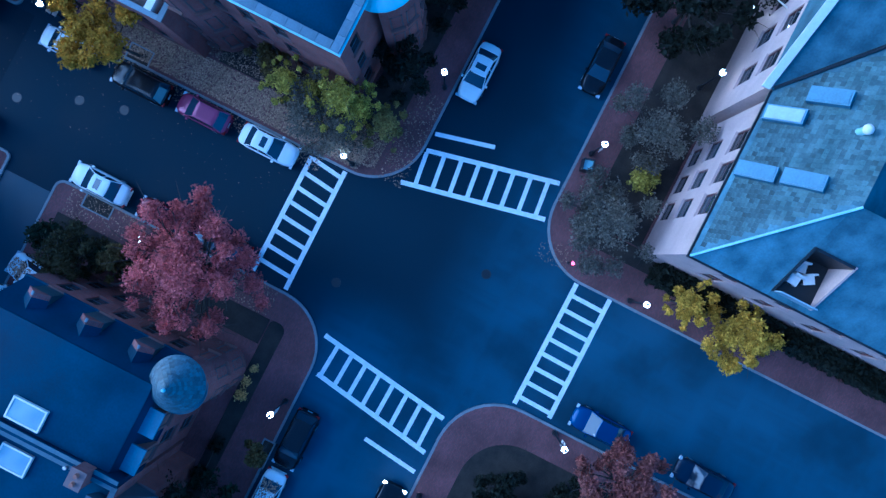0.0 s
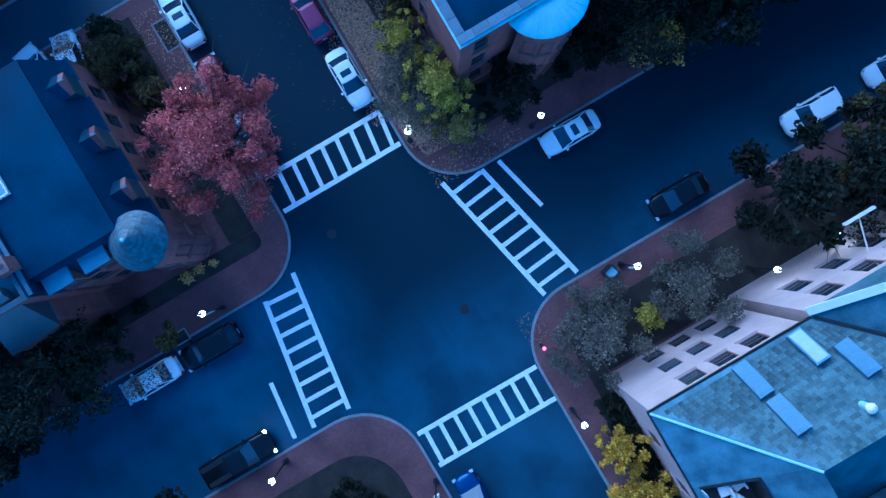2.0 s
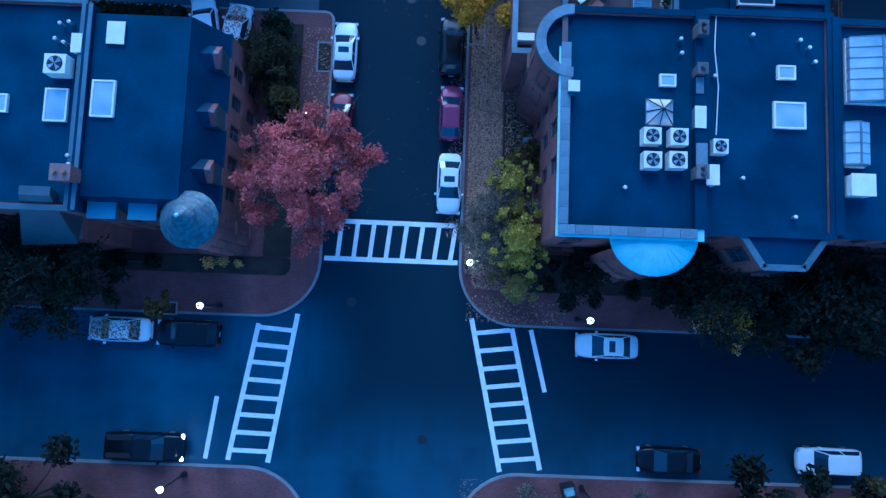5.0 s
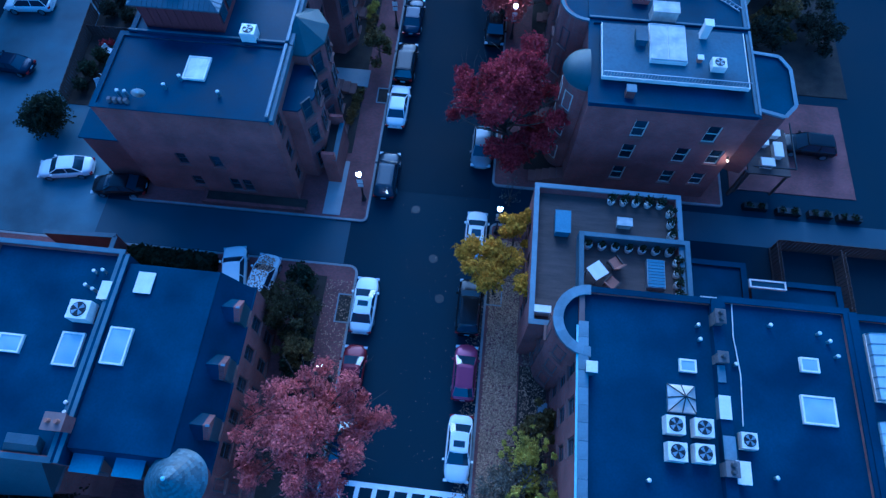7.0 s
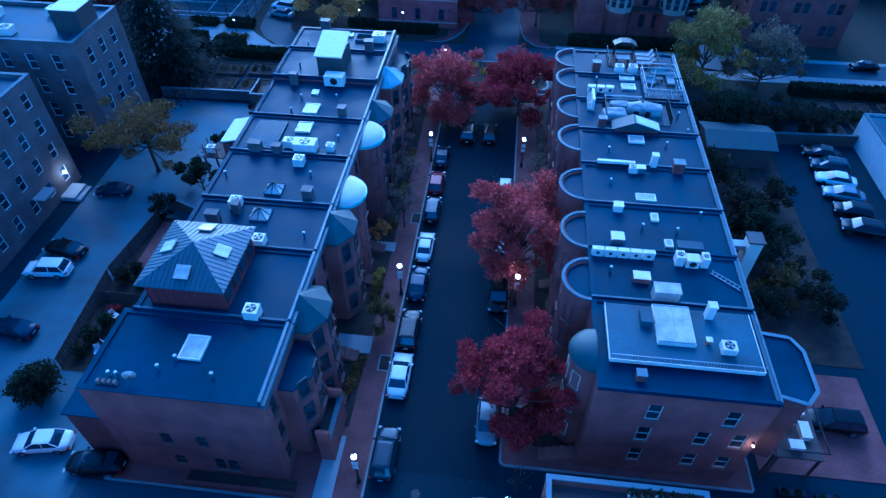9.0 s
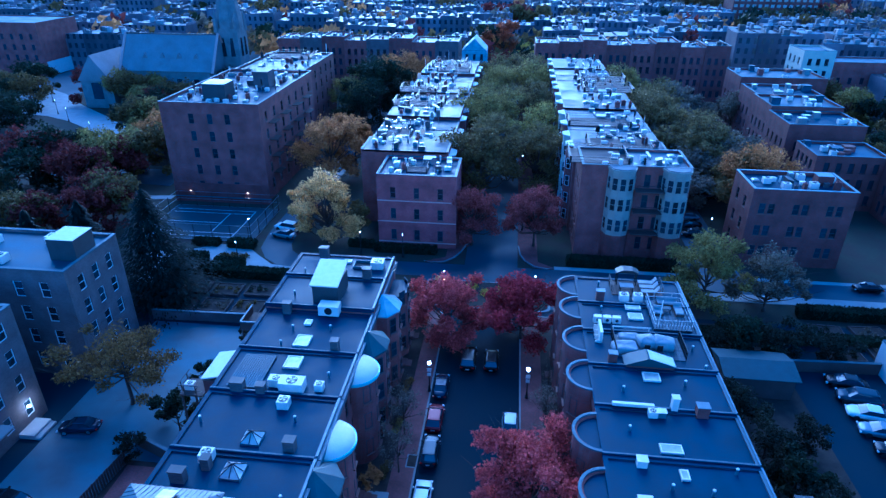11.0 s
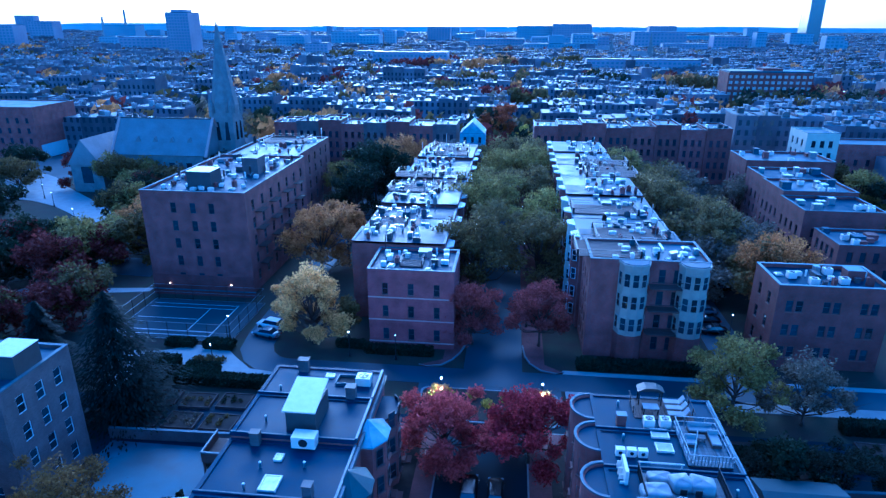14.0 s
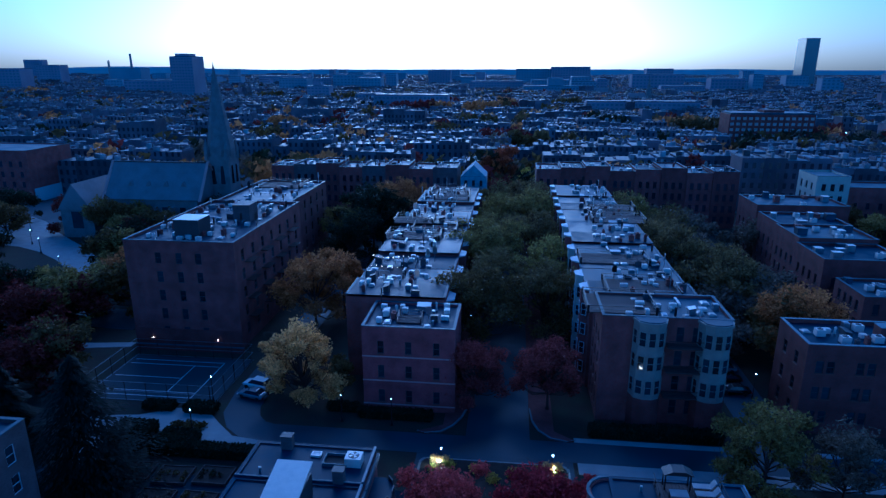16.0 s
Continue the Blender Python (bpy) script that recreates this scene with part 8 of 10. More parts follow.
ac_unit(15.9, 74.5, 10.1, 0.9, 0.8, 0.8)
t = thing("roof_table", "glass-topped table on the sun deck", "table", "", pose(15.0, 76.3, 10.17))
part("tabletop", Shape().box(-0.7, -0.45, 0.66, 0.7, 0.45, 0.72), CANVAS, t)
for a in (-0.65, 0.57):
    for b in (-0.4, 0.32):
        part("leg", Shape().box(a, b, 0, a + 0.08, b + 0.08, 0.66), BLACKMETAL, t)
t = thing("roof_gazebo", "small dark open gazebo at the roof's end", "gazebo", "", pose(15.2, 77.9, 10.17))
for a in (-1.0, 1.0):
    for b in (-0.35, 0.35):
        part("post", Shape().box(a - 0.05, b - 0.05, 0, a + 0.05, b + 0.05, 1.5), BLACKMETAL, t)
part("canopy", Shape().loft([[(-1.2, b, 1.5), (1.2, b, 1.5), (0.5, b, 1.85), (-0.5, b, 1.85)] for b in (-0.55, 0.55)]), BLACKMETAL, t)
roof_box(12.1, 74.3, 10.1, 0.8, 0.6, 1.1, BRICK_DARK, "dark brick chimney stack")
ac_unit(14.2, 57.1, 10.1, 0.7, 0.6, 0.6)
# rear additions and end details of the western terrace
t = thing("rear_ell", "narrow brick rear wing under a pale sloping roof", "house wing", "", None)
part("wall", Shape().box(-22.9, 58.1, 0, -21.22, 61.7, 9.3), BRICK_DARK, t)
part("roof", Shape().loft([[(-23.0, yy, 9.5), (-21.22, yy, 9.85), (-21.22, yy, 9.97), (-23.0, yy, 9.62)] for yy in (58.0, 61.8)]), WHITEMETAL, t, "pale sloping metal roof")
t = thing("rear_balcony", "dark timber rear balcony on tall posts", "balcony", "", None)
part("deck", Shape().box(-25.0, 57.6, 7.9, -22.92, 59.8, 8.05), WOOD, t)
for y in (57.7, 59.6):
    part("post", Shape().box(-24.95, y, 0, -24.8, y + 0.15, 7.9), WOOD, t)
deck_rails(t, -25.0, 57.6, -22.95, 59.8, 8.05, BLACKMETAL, "SW", 1.0)
ac_unit(-24.3, 58.4, 8.05, 0.8, 0.6, 0.7)
t = thing("rear_balcony", "rear balcony inside a pale painted rail", "balcony", "", None)
part("deck", Shape().box(-24.5, 69.1, 6.9, -21.22, 72.4, 7.05), WOOD, t)
for y in (69.2, 72.2):
    part("post", Shape().box(-24.45, y, 0, -24.3, y + 0.15, 6.9), WOOD, t)
part("rail", Shape().box(-24.5, 69.1, 7.85, -21.22, 69.25, 8.0).box(-24.5, 69.25, 7.85, -24.35, 72.4, 8.0), COPE_PALE, t, "pale painted rail")
part("skirt", Shape().box(-24.48, 69.13, 7.05, -21.22, 69.18, 7.85).box(-24.48, 69.18, 7.05, -24.43, 72.4, 7.85), WOOD, t)
roof_box(-18.2, 79.3, 10.5, 1.0, 0.7, 1.3, BRICK_GREY, "grey chimney stack with a pale cap")
skylight(-15.3, 78.5, 10.5, 0.9, 0.7)
t = thing("roof_well", "dark sunk roof well with a raised kerb", "roof well", "", pose(-13.3, 77.8, 10.5))
part("kerb", Shape().box(-1.1, -0.8, 0, 1.1, -0.7, 0.3).box(-1.1, 0.7, 0, 1.1, 0.8, 0.3).box(-1.1, -0.7, 0, -1.0, 0.7, 0.3).box(1.0, -0.7, 0, 1.1, 0.7, 0.3), COPING, t)
# flush black plate painted as the shade of a deep well
part("well_floor", Shape().box(-1.0, -0.7, 0.005, 1.0, 0.7, 0.03), TAR, t)
for x, y in ((11.4, 45.0), (16.8, 49.7), (14.2, 49.9), (18.9, 51.8), (12.2, 55.3), (17.6, 61.2), (12.4, 59.9), (19.4, 66.3), (12.0, 72.2), (12.3, 77.2), (19.8, 63.5)):
    vent_pipe(x, y, 10.1, 0.5, 0.1)
chim = thing("brick_chimney", "tall pale rendered chimney behind the terrace", "chimney", "", None)
part("chimney_shaft", Shape().box(21.9, 48.6, 0, 22.9, 49.7, 10.6), CREAM, chim)
part("cap", Shape().box(21.8, 48.5, 10.6, 23.0, 49.8, 10.75), TRIM, chim)
part("link", Shape().box(20.82, 48.9, 9.6, 21.9, 49.6, 10.0), METAL, chim)


# ---- apartment blocks west of the yard ----
FL4 = [1.2, 4.1, 7.0, 9.9]
block("apartment_block", "grey-brown brick apartment block beside the yard", "apartment building", -64, 68.2, -41.7, 77.2, 12.8, {"E": grid(9, 3, FL4, 1.0, 1.8), "S": grid(22, 7, FL4, 1.0, 1.8)}, BRICK_GREY, ROOF_PALE, parapet=0.3, trim=WHITE, fine=False)
ab = block("apartment_block", "grey-brown brick apartment block with lit entrance", "apartment building", -66, 47.6, -43.2, 62.6, 12.2, {"E": grid(15.4, 5, FL4[:4], 0.95, 1.7), "N": grid(22, 7, FL4[:4], 0.95, 1.7)}, BRICK_GREY, ROOF_PALE, parapet=0.4, trim=WHITE, fine=False)
part("entrance_canopy", Shape().box(-43.2, 55.4, 2.7, -41.9, 57.4, 2.85), CONCRETE, ab)
part("stair", Shape().box(-43.2, 58.6, 0, -41.6, 61.0, 0.5).box(-41.6, 58.6, 0, -41.1, 61.0, 0.25), CONCRETE, ab)
block("apartment_block", "grey-brown brick apartment block at the yard's end", "apartment building", -64, 30, -44.5, 45.5, 12.2, {"E": grid(15.4, 5, FL4[:4], 0.95, 1.7)}, BRICK_GREY, ROOF_PALE, parapet=0.4, fine=False)
roof_box(-43.6, 72.6, 12.8, 3.0, 3.2, 2.4, TRIM, "dark lift housing on the apartment roof")
for x, y in ((-50, 70), (-54, 74), (-58, 71), (-47.5, 75), (-61, 75)):
    ac_unit(x, y, 12.8, 1.4, 1.2, 0.9)
t = thing("wall_lamp", "warm lamp beside the apartment entrance", "wall lamp", "", pose(-43.1, 60.4, 2.5))
part("bracket", Shape().box(-0.1, -0.05, 0, 0.12, 0.05, 0.1), BLACKMETAL, t)
part("bulb", Shape().ball((0.25, 0, 0.0), 0.16, 10, 6), GLOBE, t, "glowing bulb")
lm = new("entrance_light", bpy.data.lights.new("entrance_light", "POINT"))
lm.data.energy, lm.data.color, lm.data.shadow_soft_size = 30, (1.0, 0.75, 0.5), 0.2
lm.location = (-42.4, 60.4, 2.4)

# yard walls and fences
def yard_wall(x0, y0, x1, y1, h, mat, label):
    w = thing("yard_wall", label, "wall", "yard walls", None)
    d = Vector((x1 - x0, y1 - y0, 0))
    m = pose(x0, y0, 0, 0, 0, math.degrees(math.atan2(d.y, d.x)))
    part("wall_body", Shape().box(0, -0.12, 0, d.length, 0.12, h), mat, w, at=m)
    part("wall_cap", Shape().box(-0.04, -0.17, h, d.length + 0.04, 0.17, h + 0.08), COPING, w, at=m)


yard_wall(-27.2, 25.6, -22.0, 25.8, 2.4, BRICK_DARK, "dark brick yard wall along the alley")
yard_wall(-22.0, 23.0, -22.0, 25.7, 2.4, BRICK_DARK, "dark brick yard wall beside the houses")
yard_wall(-24.2, 38.0, -24.2, 56.0, 1.6, WOOD, "weathered board fence behind the terrace")
yard_wall(-24.2, 56.2, -31.8, 59.3, 1.4, WOOD, "weathered board fence across the yard")
yard_wall(-41.5, 80.0, -22.5, 80.6, 1.3, BRICK_GREY, "long dark garden wall")
yard_wall(23.5, 47.0, 23.5, 78.0, 1.7, WOOD, "weathered board fence behind the eastern terrace")
yard_wall(28.0, 78.0, 60.0, 79.5, 1.4, WOOD, "weathered board fence of the parking yard")
hedge("dark clipped hedge beside the alley", -21.4, 24.4, -15.2, 25.7, 1.3, L_GREEN, 3)
for x, y, w, d, hh in ((-23.9, 39.2, 1.4, 2.0, 1.6), (-23.6, 42.5, 1.0, 1.4, 1.2), (-24.6, 36.0, 1.2, 1.0, 1.0), (-26.3, 58.4, 1.2, 0.8, 1.3), (-26.0, 60.6, 1.0, 1.0, 1.0)):
    roof_box(x, y, 0.0, w, d, hh, WOOD, "weathered bin store in the back yard")
roof_box(-23.3, 59.6, 0.0, 2.6, 6.0, 3.0, BRICK_DARK, "pale-roofed brick outhouse behind the terrace")
solid("outhouse_roof", Shape().box(-24.7, 56.5, 3.07, -21.9, 62.7, 3.2), ROOF_PALE, "pale flat roof sheet on the outhouse", "roof")
t = block("garden_shed", "dark boarded shed with a shallow roof by the parking yard", "shed", 25.9, 73.0, 32.8, 77.6, 2.5, {}, WOOD, parapet=0.02, cap=0)
part("gable_roof", Shape().loft([[(x, 72.7, 2.55), (x, 77.9, 2.55), (x, 77.9, 2.65), (x, 75.3, 3.35), (x, 72.7, 2.65)] for x in (25.5, 33.2)]), BAYSLATE, t, "dark shallow gabled roof")
block("white_shed", "white-walled shed at the parking yard", "shed", 44.2, 66, 52, 80, 3.6, {}, WHITE, ROOF_PALE, parapet=0.1)
for x, y in ((24.9, 33.2), (27.4, 33.0), (29.8, 33.0), (32.0, 32.9)):
    t = thing("planter", "long dark planter along the brick yard", "planter", "planters", pose(x, y + 1.2, 0))
    part("trough", Shape().box(-0.9, -0.25, 0, 0.9, 0.25, 0.5), BLACKMETAL, t)
    part("foliage", leaf_cloud(random.Random(int(x)), [(-0.5, 0, 0.6, 0.35, 0.7), (0.4, 0, 0.6, 0.4, 0.7)], 160, 0.1), L_GREEN, t)

# gardens between the western houses and the yard
structure("garden_rear", Shape().prism([(-31.6, 38.4), (-24.4, 38.4), (-24.4, 57.2), (-31.2, 57.2), (-32.2, 48.6)], 0.0, 0.05), SOIL, "dark earth of the fenced rear gardens", "garden")
structure("patio_rear", Shape().box(-31.0, 50.2, 0.02, -26.6, 56.6, 0.09), PAVERS, "small red brick patio in a rear garden", "patio")


def board_fence(pts, h, label):
    """Upright boards on two rails along a line of corner points."""
    f = thing("board_fence", label, "fence", "board fences", None)
    for p, q in zip(pts, pts[1:]):
        d = Vector((q[0] - p[0], q[1] - p[1], 0))
        m = pose(p[0], p[1], 0, 0, 0, math.degrees(math.atan2(d.y, d.x)))
        for z in (0.3, h - 0.35):
            part("rail", Shape().box(0, 0.02, z, d.length, 0.07, z + 0.09), WOOD, f, at=m)
        n = int(d.length / 0.3)
        for k in range(n):
            part("board", cached("fence_board" + str(h), lambda: Shape().prism([(0, -0.02), (0.24, -0.02), (0.24, 0.018), (0, 0.018)], 0, h).mesh("board", WOOD)), WOOD, f, at=m @ pose(0.3 * k, 0, 0.02 * ((k * 7) % 3)))


board_fence([(-31.5, 38.5), (-32.3, 48.6), (-31.2, 57.2)], 1.5, "weathered dark board fence along the yard")
board_fence([(-32.0, 45.9), (-24.6, 45.9)], 1.3, "weathered board fence between rear gardens")
shrub("garden_shrub", "dark evergreen shrubs inside the fence", -30.4, 41.6, [(0, 0, 0.9, 1.0, 0.9), (0.4, 1.6, 0.8, 0.9, 0.9), (-0.2, -1.6, 0.7, 0.8, 0.9), (1.6, 0.6, 0.6, 0.7, 0.9)], L_GREEN, 2600, 0.12, 211)
shrub("garden_shrub", "dark tangled shrubs inside the fence", -30.9, 48.4, [(0, 0, 0.9, 1.0, 0.9), (0.6, 1.2, 0.7, 0.8, 0.9), (1.7, -0.4, 0.7, 0.9, 0.9)], L_DUSK, 2200, 0.12, 212)
# stand-in for red garden clutter of unknown kind
shrub("berry_shrub", "small crimson shrub in a rear garden", -30.2, 44.6, [(0, 0, 0.6, 0.5, 0.9), (0.5, 0.3, 0.5, 0.4, 0.9)], L_CRIMSON, 420, 0.1, 213)
for x, y, r in ((-29.2, 40.2, 20), (-28.9, 41.3, 160), (-29.6, 44.0, 70)):
    t = thing("garden_chair", "white garden chair in a rear garden", "chair", "garden chairs", pose(x, y, 0.05, 0, 0, r))
    part("seat", Shape().box(-0.26, -0.26, 0.4, 0.26, 0.26, 0.45), WHITE, t)
    part("backrest", Shape().loft([[(-0.26, 0.22, 0.45), (0.26, 0.22, 0.45), (0.26, 0.26, 0.45), (-0.26, 0.26, 0.45)], [(-0.24, 0.34, 0.95), (0.24, 0.34, 0.95), (0.24, 0.38, 0.95), (-0.24, 0.38, 0.95)]]), WHITE, t)
    for lx in (-0.24, 0.2):
        for ly in (-0.24, 0.2):
            part("leg", cached("garden_chair_leg", lambda: Shape().box(0, 0, 0, 0.04, 0.04, 0.4).mesh("leg", WHITE)), WHITE, t, at=Matrix.Translation((lx, ly, 0)))
# entrance slabs and planting before the western terrace
structure("path_entry", Shape().box(-9.7, 42.7, 0.1, -6.7, 44.5, 0.27).box(-8.6, 54.9, 0.1, -6.7, 56.1, 0.27), CONCRETE, "pale stone slabs leading to the front steps", "path")
for k, (x, y, leaf) in enumerate(((-7.5, 39.6, L_RUSTY), (-7.3, 41.2, L_OLIVE), (-7.6, 51.2, L_LIME), (-7.4, 49.6, L_OLIVE), (-7.4, 64.2, L_OLIVEY), (-7.5, 58.4, L_OLIVE), (-7.4, 70.4, L_RUSTY))):
    shrub("front_shrub", "autumn shrub in a narrow front garden", x, y, [(0, 0, 0.55, 0.6, 0.9), (0.2, 0.8, 0.45, 0.5, 0.9), (-0.1, -0.7, 0.4, 0.5, 0.9)], leaf, 900, 0.09, 220 + k)
tree("garden_tree", "broad olive tree beside the turret house", -8.5, 21.4, 5.2, 1.9, L_BRONZE, 7000, 0.1, 231, trunk=0.12, base=0.15, clumps=34, lace=0.8)
tree("garden_tree", "olive shrub tree beside the turret house", -7.6, 19.0, 4.2, 1.2, L_OLIVE, 2400, 0.12, 232, trunk=0.09, base=0.15, clumps=14)
# sheds, fences and wet lane behind the north-eastern houses
# paler sheet: the lane's wet gleam painted as colour
structure("lane_rear", Shape().box(17.2, 31.1, 0.0, 58, 33.6, 0.008), PARKROAD, "damp worn asphalt of the rear lane", "road")
board_fence([(25.6, 25.0), (25.6, 30.9), (36.4, 30.9)], 1.8, "dark board fence round a rear yard")
board_fence([(30.2, 25.0), (30.2, 30.7)], 1.8, "dark board fence between rear yards")
t = thing("skylight", "long narrow skylight with a pale frame on a rear roof", "skylight", "roof skylights", pose(23.15, 26.2, 3.9))
part("kerb_frame", Shape().box(-1.2, -0.3, 0, 1.2, -0.2, 0.2).box(-1.2, 0.2, 0, 1.2, 0.3, 0.2).box(-1.2, -0.2, 0, -1.1, 0.2, 0.2).box(1.1, -0.2, 0, 1.2, 0.2, 0.2), WHITEMETAL, t)
part("pane", Shape().box(-1.1, -0.2, 0.02, 1.1, 0.2, 0.14), GLASS, t, "dark glazing")

# ---- gardens, court and park edge ----
for a in ((-46.3, 100.2, -42.2, 101.6, 1.0), (-40.6, 100.0, -36.4, 101.7, 1.1), (-46.0, 91.5, -41.5, 96.0, 1.5), (-40.0, 91.0, -26.5, 92.6, 1.3), (-39.8, 92.6, -35.5, 95.0, 1.3), (-17.5, 101.4, -8.2, 102.8, 1.1), (11.5, 100.2, 27, 101.8, 1.3), (-60, 80.8, -48.5, 82.0, 1.4),
          (40, 89.4, 70, 91.0, 1.4), (24, 83.5, 60, 84.6, 1.2), (-22.0, 102.6, -18.0, 103.8, 1.0)):
    hedge("dark green clipped hedge in the park gardens", *a, L_GREEN, int(a[0] * 7 + a[1]))
shrub("flower_bed", "low mixed planting on an oval bed", -38.3, 97.2, [(0, 0, 0.3, 1.3, 0.4), (-1.6, 0, 0.3, 1.0, 0.4), (1.6, 0, 0.3, 1.0, 0.4)], L_OLIVE, 1200, 0.15, 5, "flower bed")
plots = [(-44, 83.5), (-39.5, 83.4), (-35, 83.6), (-30.5, 83.7), (-44, 87.6), (-39.5, 87.8), (-35, 87.6), (-30.5, 88), (-26, 84), (-26, 88), (42, 82), (47, 82), (52, 81.6), (42, 86.4), (47, 86.6), (52, 86.8), (57, 86)]
for i, (x, y) in enumerate(plots):
    b = thing("garden_plot", "raised allotment bed with dying autumn plants", "garden bed", "allotment beds", pose(x, y, -0.03, 0, 0, (i * 7) % 9 - 4))
    for r in ((-1.9, -1.5, 1.9, -1.4), (-1.9, 1.4, 1.9, 1.5), (-1.9, -1.4, -1.8, 1.4), (1.8, -1.4, 1.9, 1.4)):
        part("board", Shape().box(r[0], r[1], 0, r[2], r[3], 0.4), WOOD, b)
    part("soil", Shape().box(-1.8, -1.4, 0, 1.8, 1.4, 0.3), SOIL, b)
    part("planting", leaf_cloud(random.Random(i), [(random.Random(i * 9 + k).uniform(-1.5, 1.5), random.Random(i * 5 + k).uniform(-1, 1), 0.45, 0.5, 0.8) for k in range(6)], 340, 0.12), (L_OLIVE, L_GREEN, L_GREY)[i % 3], b)["kind"] = "stuff"
court = thing("tennis_court", "dark tennis court with white lines", "tennis court", "", pose(-47.3, 109.0, 0.0, 0, 0, 0))
tagged(court, kind="structure")
part("surface", Shape().box(-9.5, -6.6, -0.03, 9.5, 6.6, 0.02), TENNIS, court)
for a, b in (((-8.6, -5.2), (5.7, -5.2)), ((-8.6, 5.2), (5.7, 5.2)), ((5.7, -5.2), (5.7, 5.2)), ((-8.6, -3.9), (5.7, -3.9)), ((-8.6, 0), (1.6, 0)), ((1.6, -3.9), (1.6, 3.9)), ((-8.6, 3.9), (5.7, 3.9))):
    part("line", bar(Shape(), a, b, 0.12, 0.026), PAINT, court)
fence = thing("court_fence", "tall dark wire fence round the tennis court", "fence", "", pose(-47.0, 109.0, 0))
for x in range(-9, 10, 3):
    for y in (-6.6, 6.6):
        part("post", cached("fpost", lambda: Shape().box(-0.04, -0.04, 0, 0.04, 0.04, 2.8).mesh("post", BLACKMETAL)), BLACKMETAL, fence, at=Matrix.Translation((x, y, 0)))
for y in (-3.3, 0, 3.3):
    for x in (-9.4, 9.4):
        part("post", MESHES["fpost"], BLACKMETAL, fence, at=Matrix.Translation((x, y, 0)))
for z in (0.1, 1.4, 2.75):
    part("rail", Shape().box(-9.4, -6.62, z, 9.4, -6.58, z + 0.04).box(-9.4, 6.58, z, 9.4, 6.62, z + 0.04).box(-9.42, -6.6, z, -9.38, 6.6, z + 0.04).box(9.38, -6.6, z, 9.42, 6.6, z + 0.04), METAL, fence)
bed = thing("street_end_bed", "lit planting bed closing the end of the street", "flower bed", "", pose(0, 90.5, 0))
part("edge", Shape().prism(rounded(-8.5, -3.4, 8.5, 3.6, 1, 1, 1, 1), -0.02, 0.14), KERB, bed)
part("soil", Shape().prism(rounded(-8.2, -3.1, 8.2, 3.3, 1, 1, 1, 1), 0.1, 0.2), SOIL, bed)
part("planting", leaf_cloud(random.Random(77), [(x, y, 0.5, 1.0, 0.6) for x, y in ((-6.5, 1), (-4, -1), (-2, 1.5), (0, 0), (2.2, 1.2), (4.2, -1), (6.6, 1.4), (-5, 2), (5, 2))], 3200, 0.14), L_LIME, bed)
for x in (-6.0, 6.6):
    t = thing("path_light", "low lighted lamp among the planting", "path light", "path lights", pose(x, 93.6, 0.1))
    part("post", Shape().prism(ring(0, 0, 0.06, 8), 0, 1.5), BLACKMETAL, t)
    part("bulb", Shape().ball((0, 0, 1.6), 0.1, 8, 6), GLOBE, t, "glowing bulb")
    lm = new("path_lamp_light", bpy.data.lights.new("path_lamp_light", "POINT"))
    lm.data.energy, lm.data.color, lm.data.shadow_soft_size = 420, (1.0, 0.78, 0.42), 0.15
    lm.location = (x, 92.2, 1.1)
    shrub("lit_shrub", "pale shrub lit by a low lamp at the street's end", x, 92.9, [(-0.7, 0, 0.8, 0.8, 0.9), (0.6, 0.2, 0.7, 0.7, 0.9), (0, -0.3, 1.0, 0.6, 0.9)], L_YEL, 900, 0.11, 205)

# ---- terraces beyond the park ----
rr = random.Random(21)


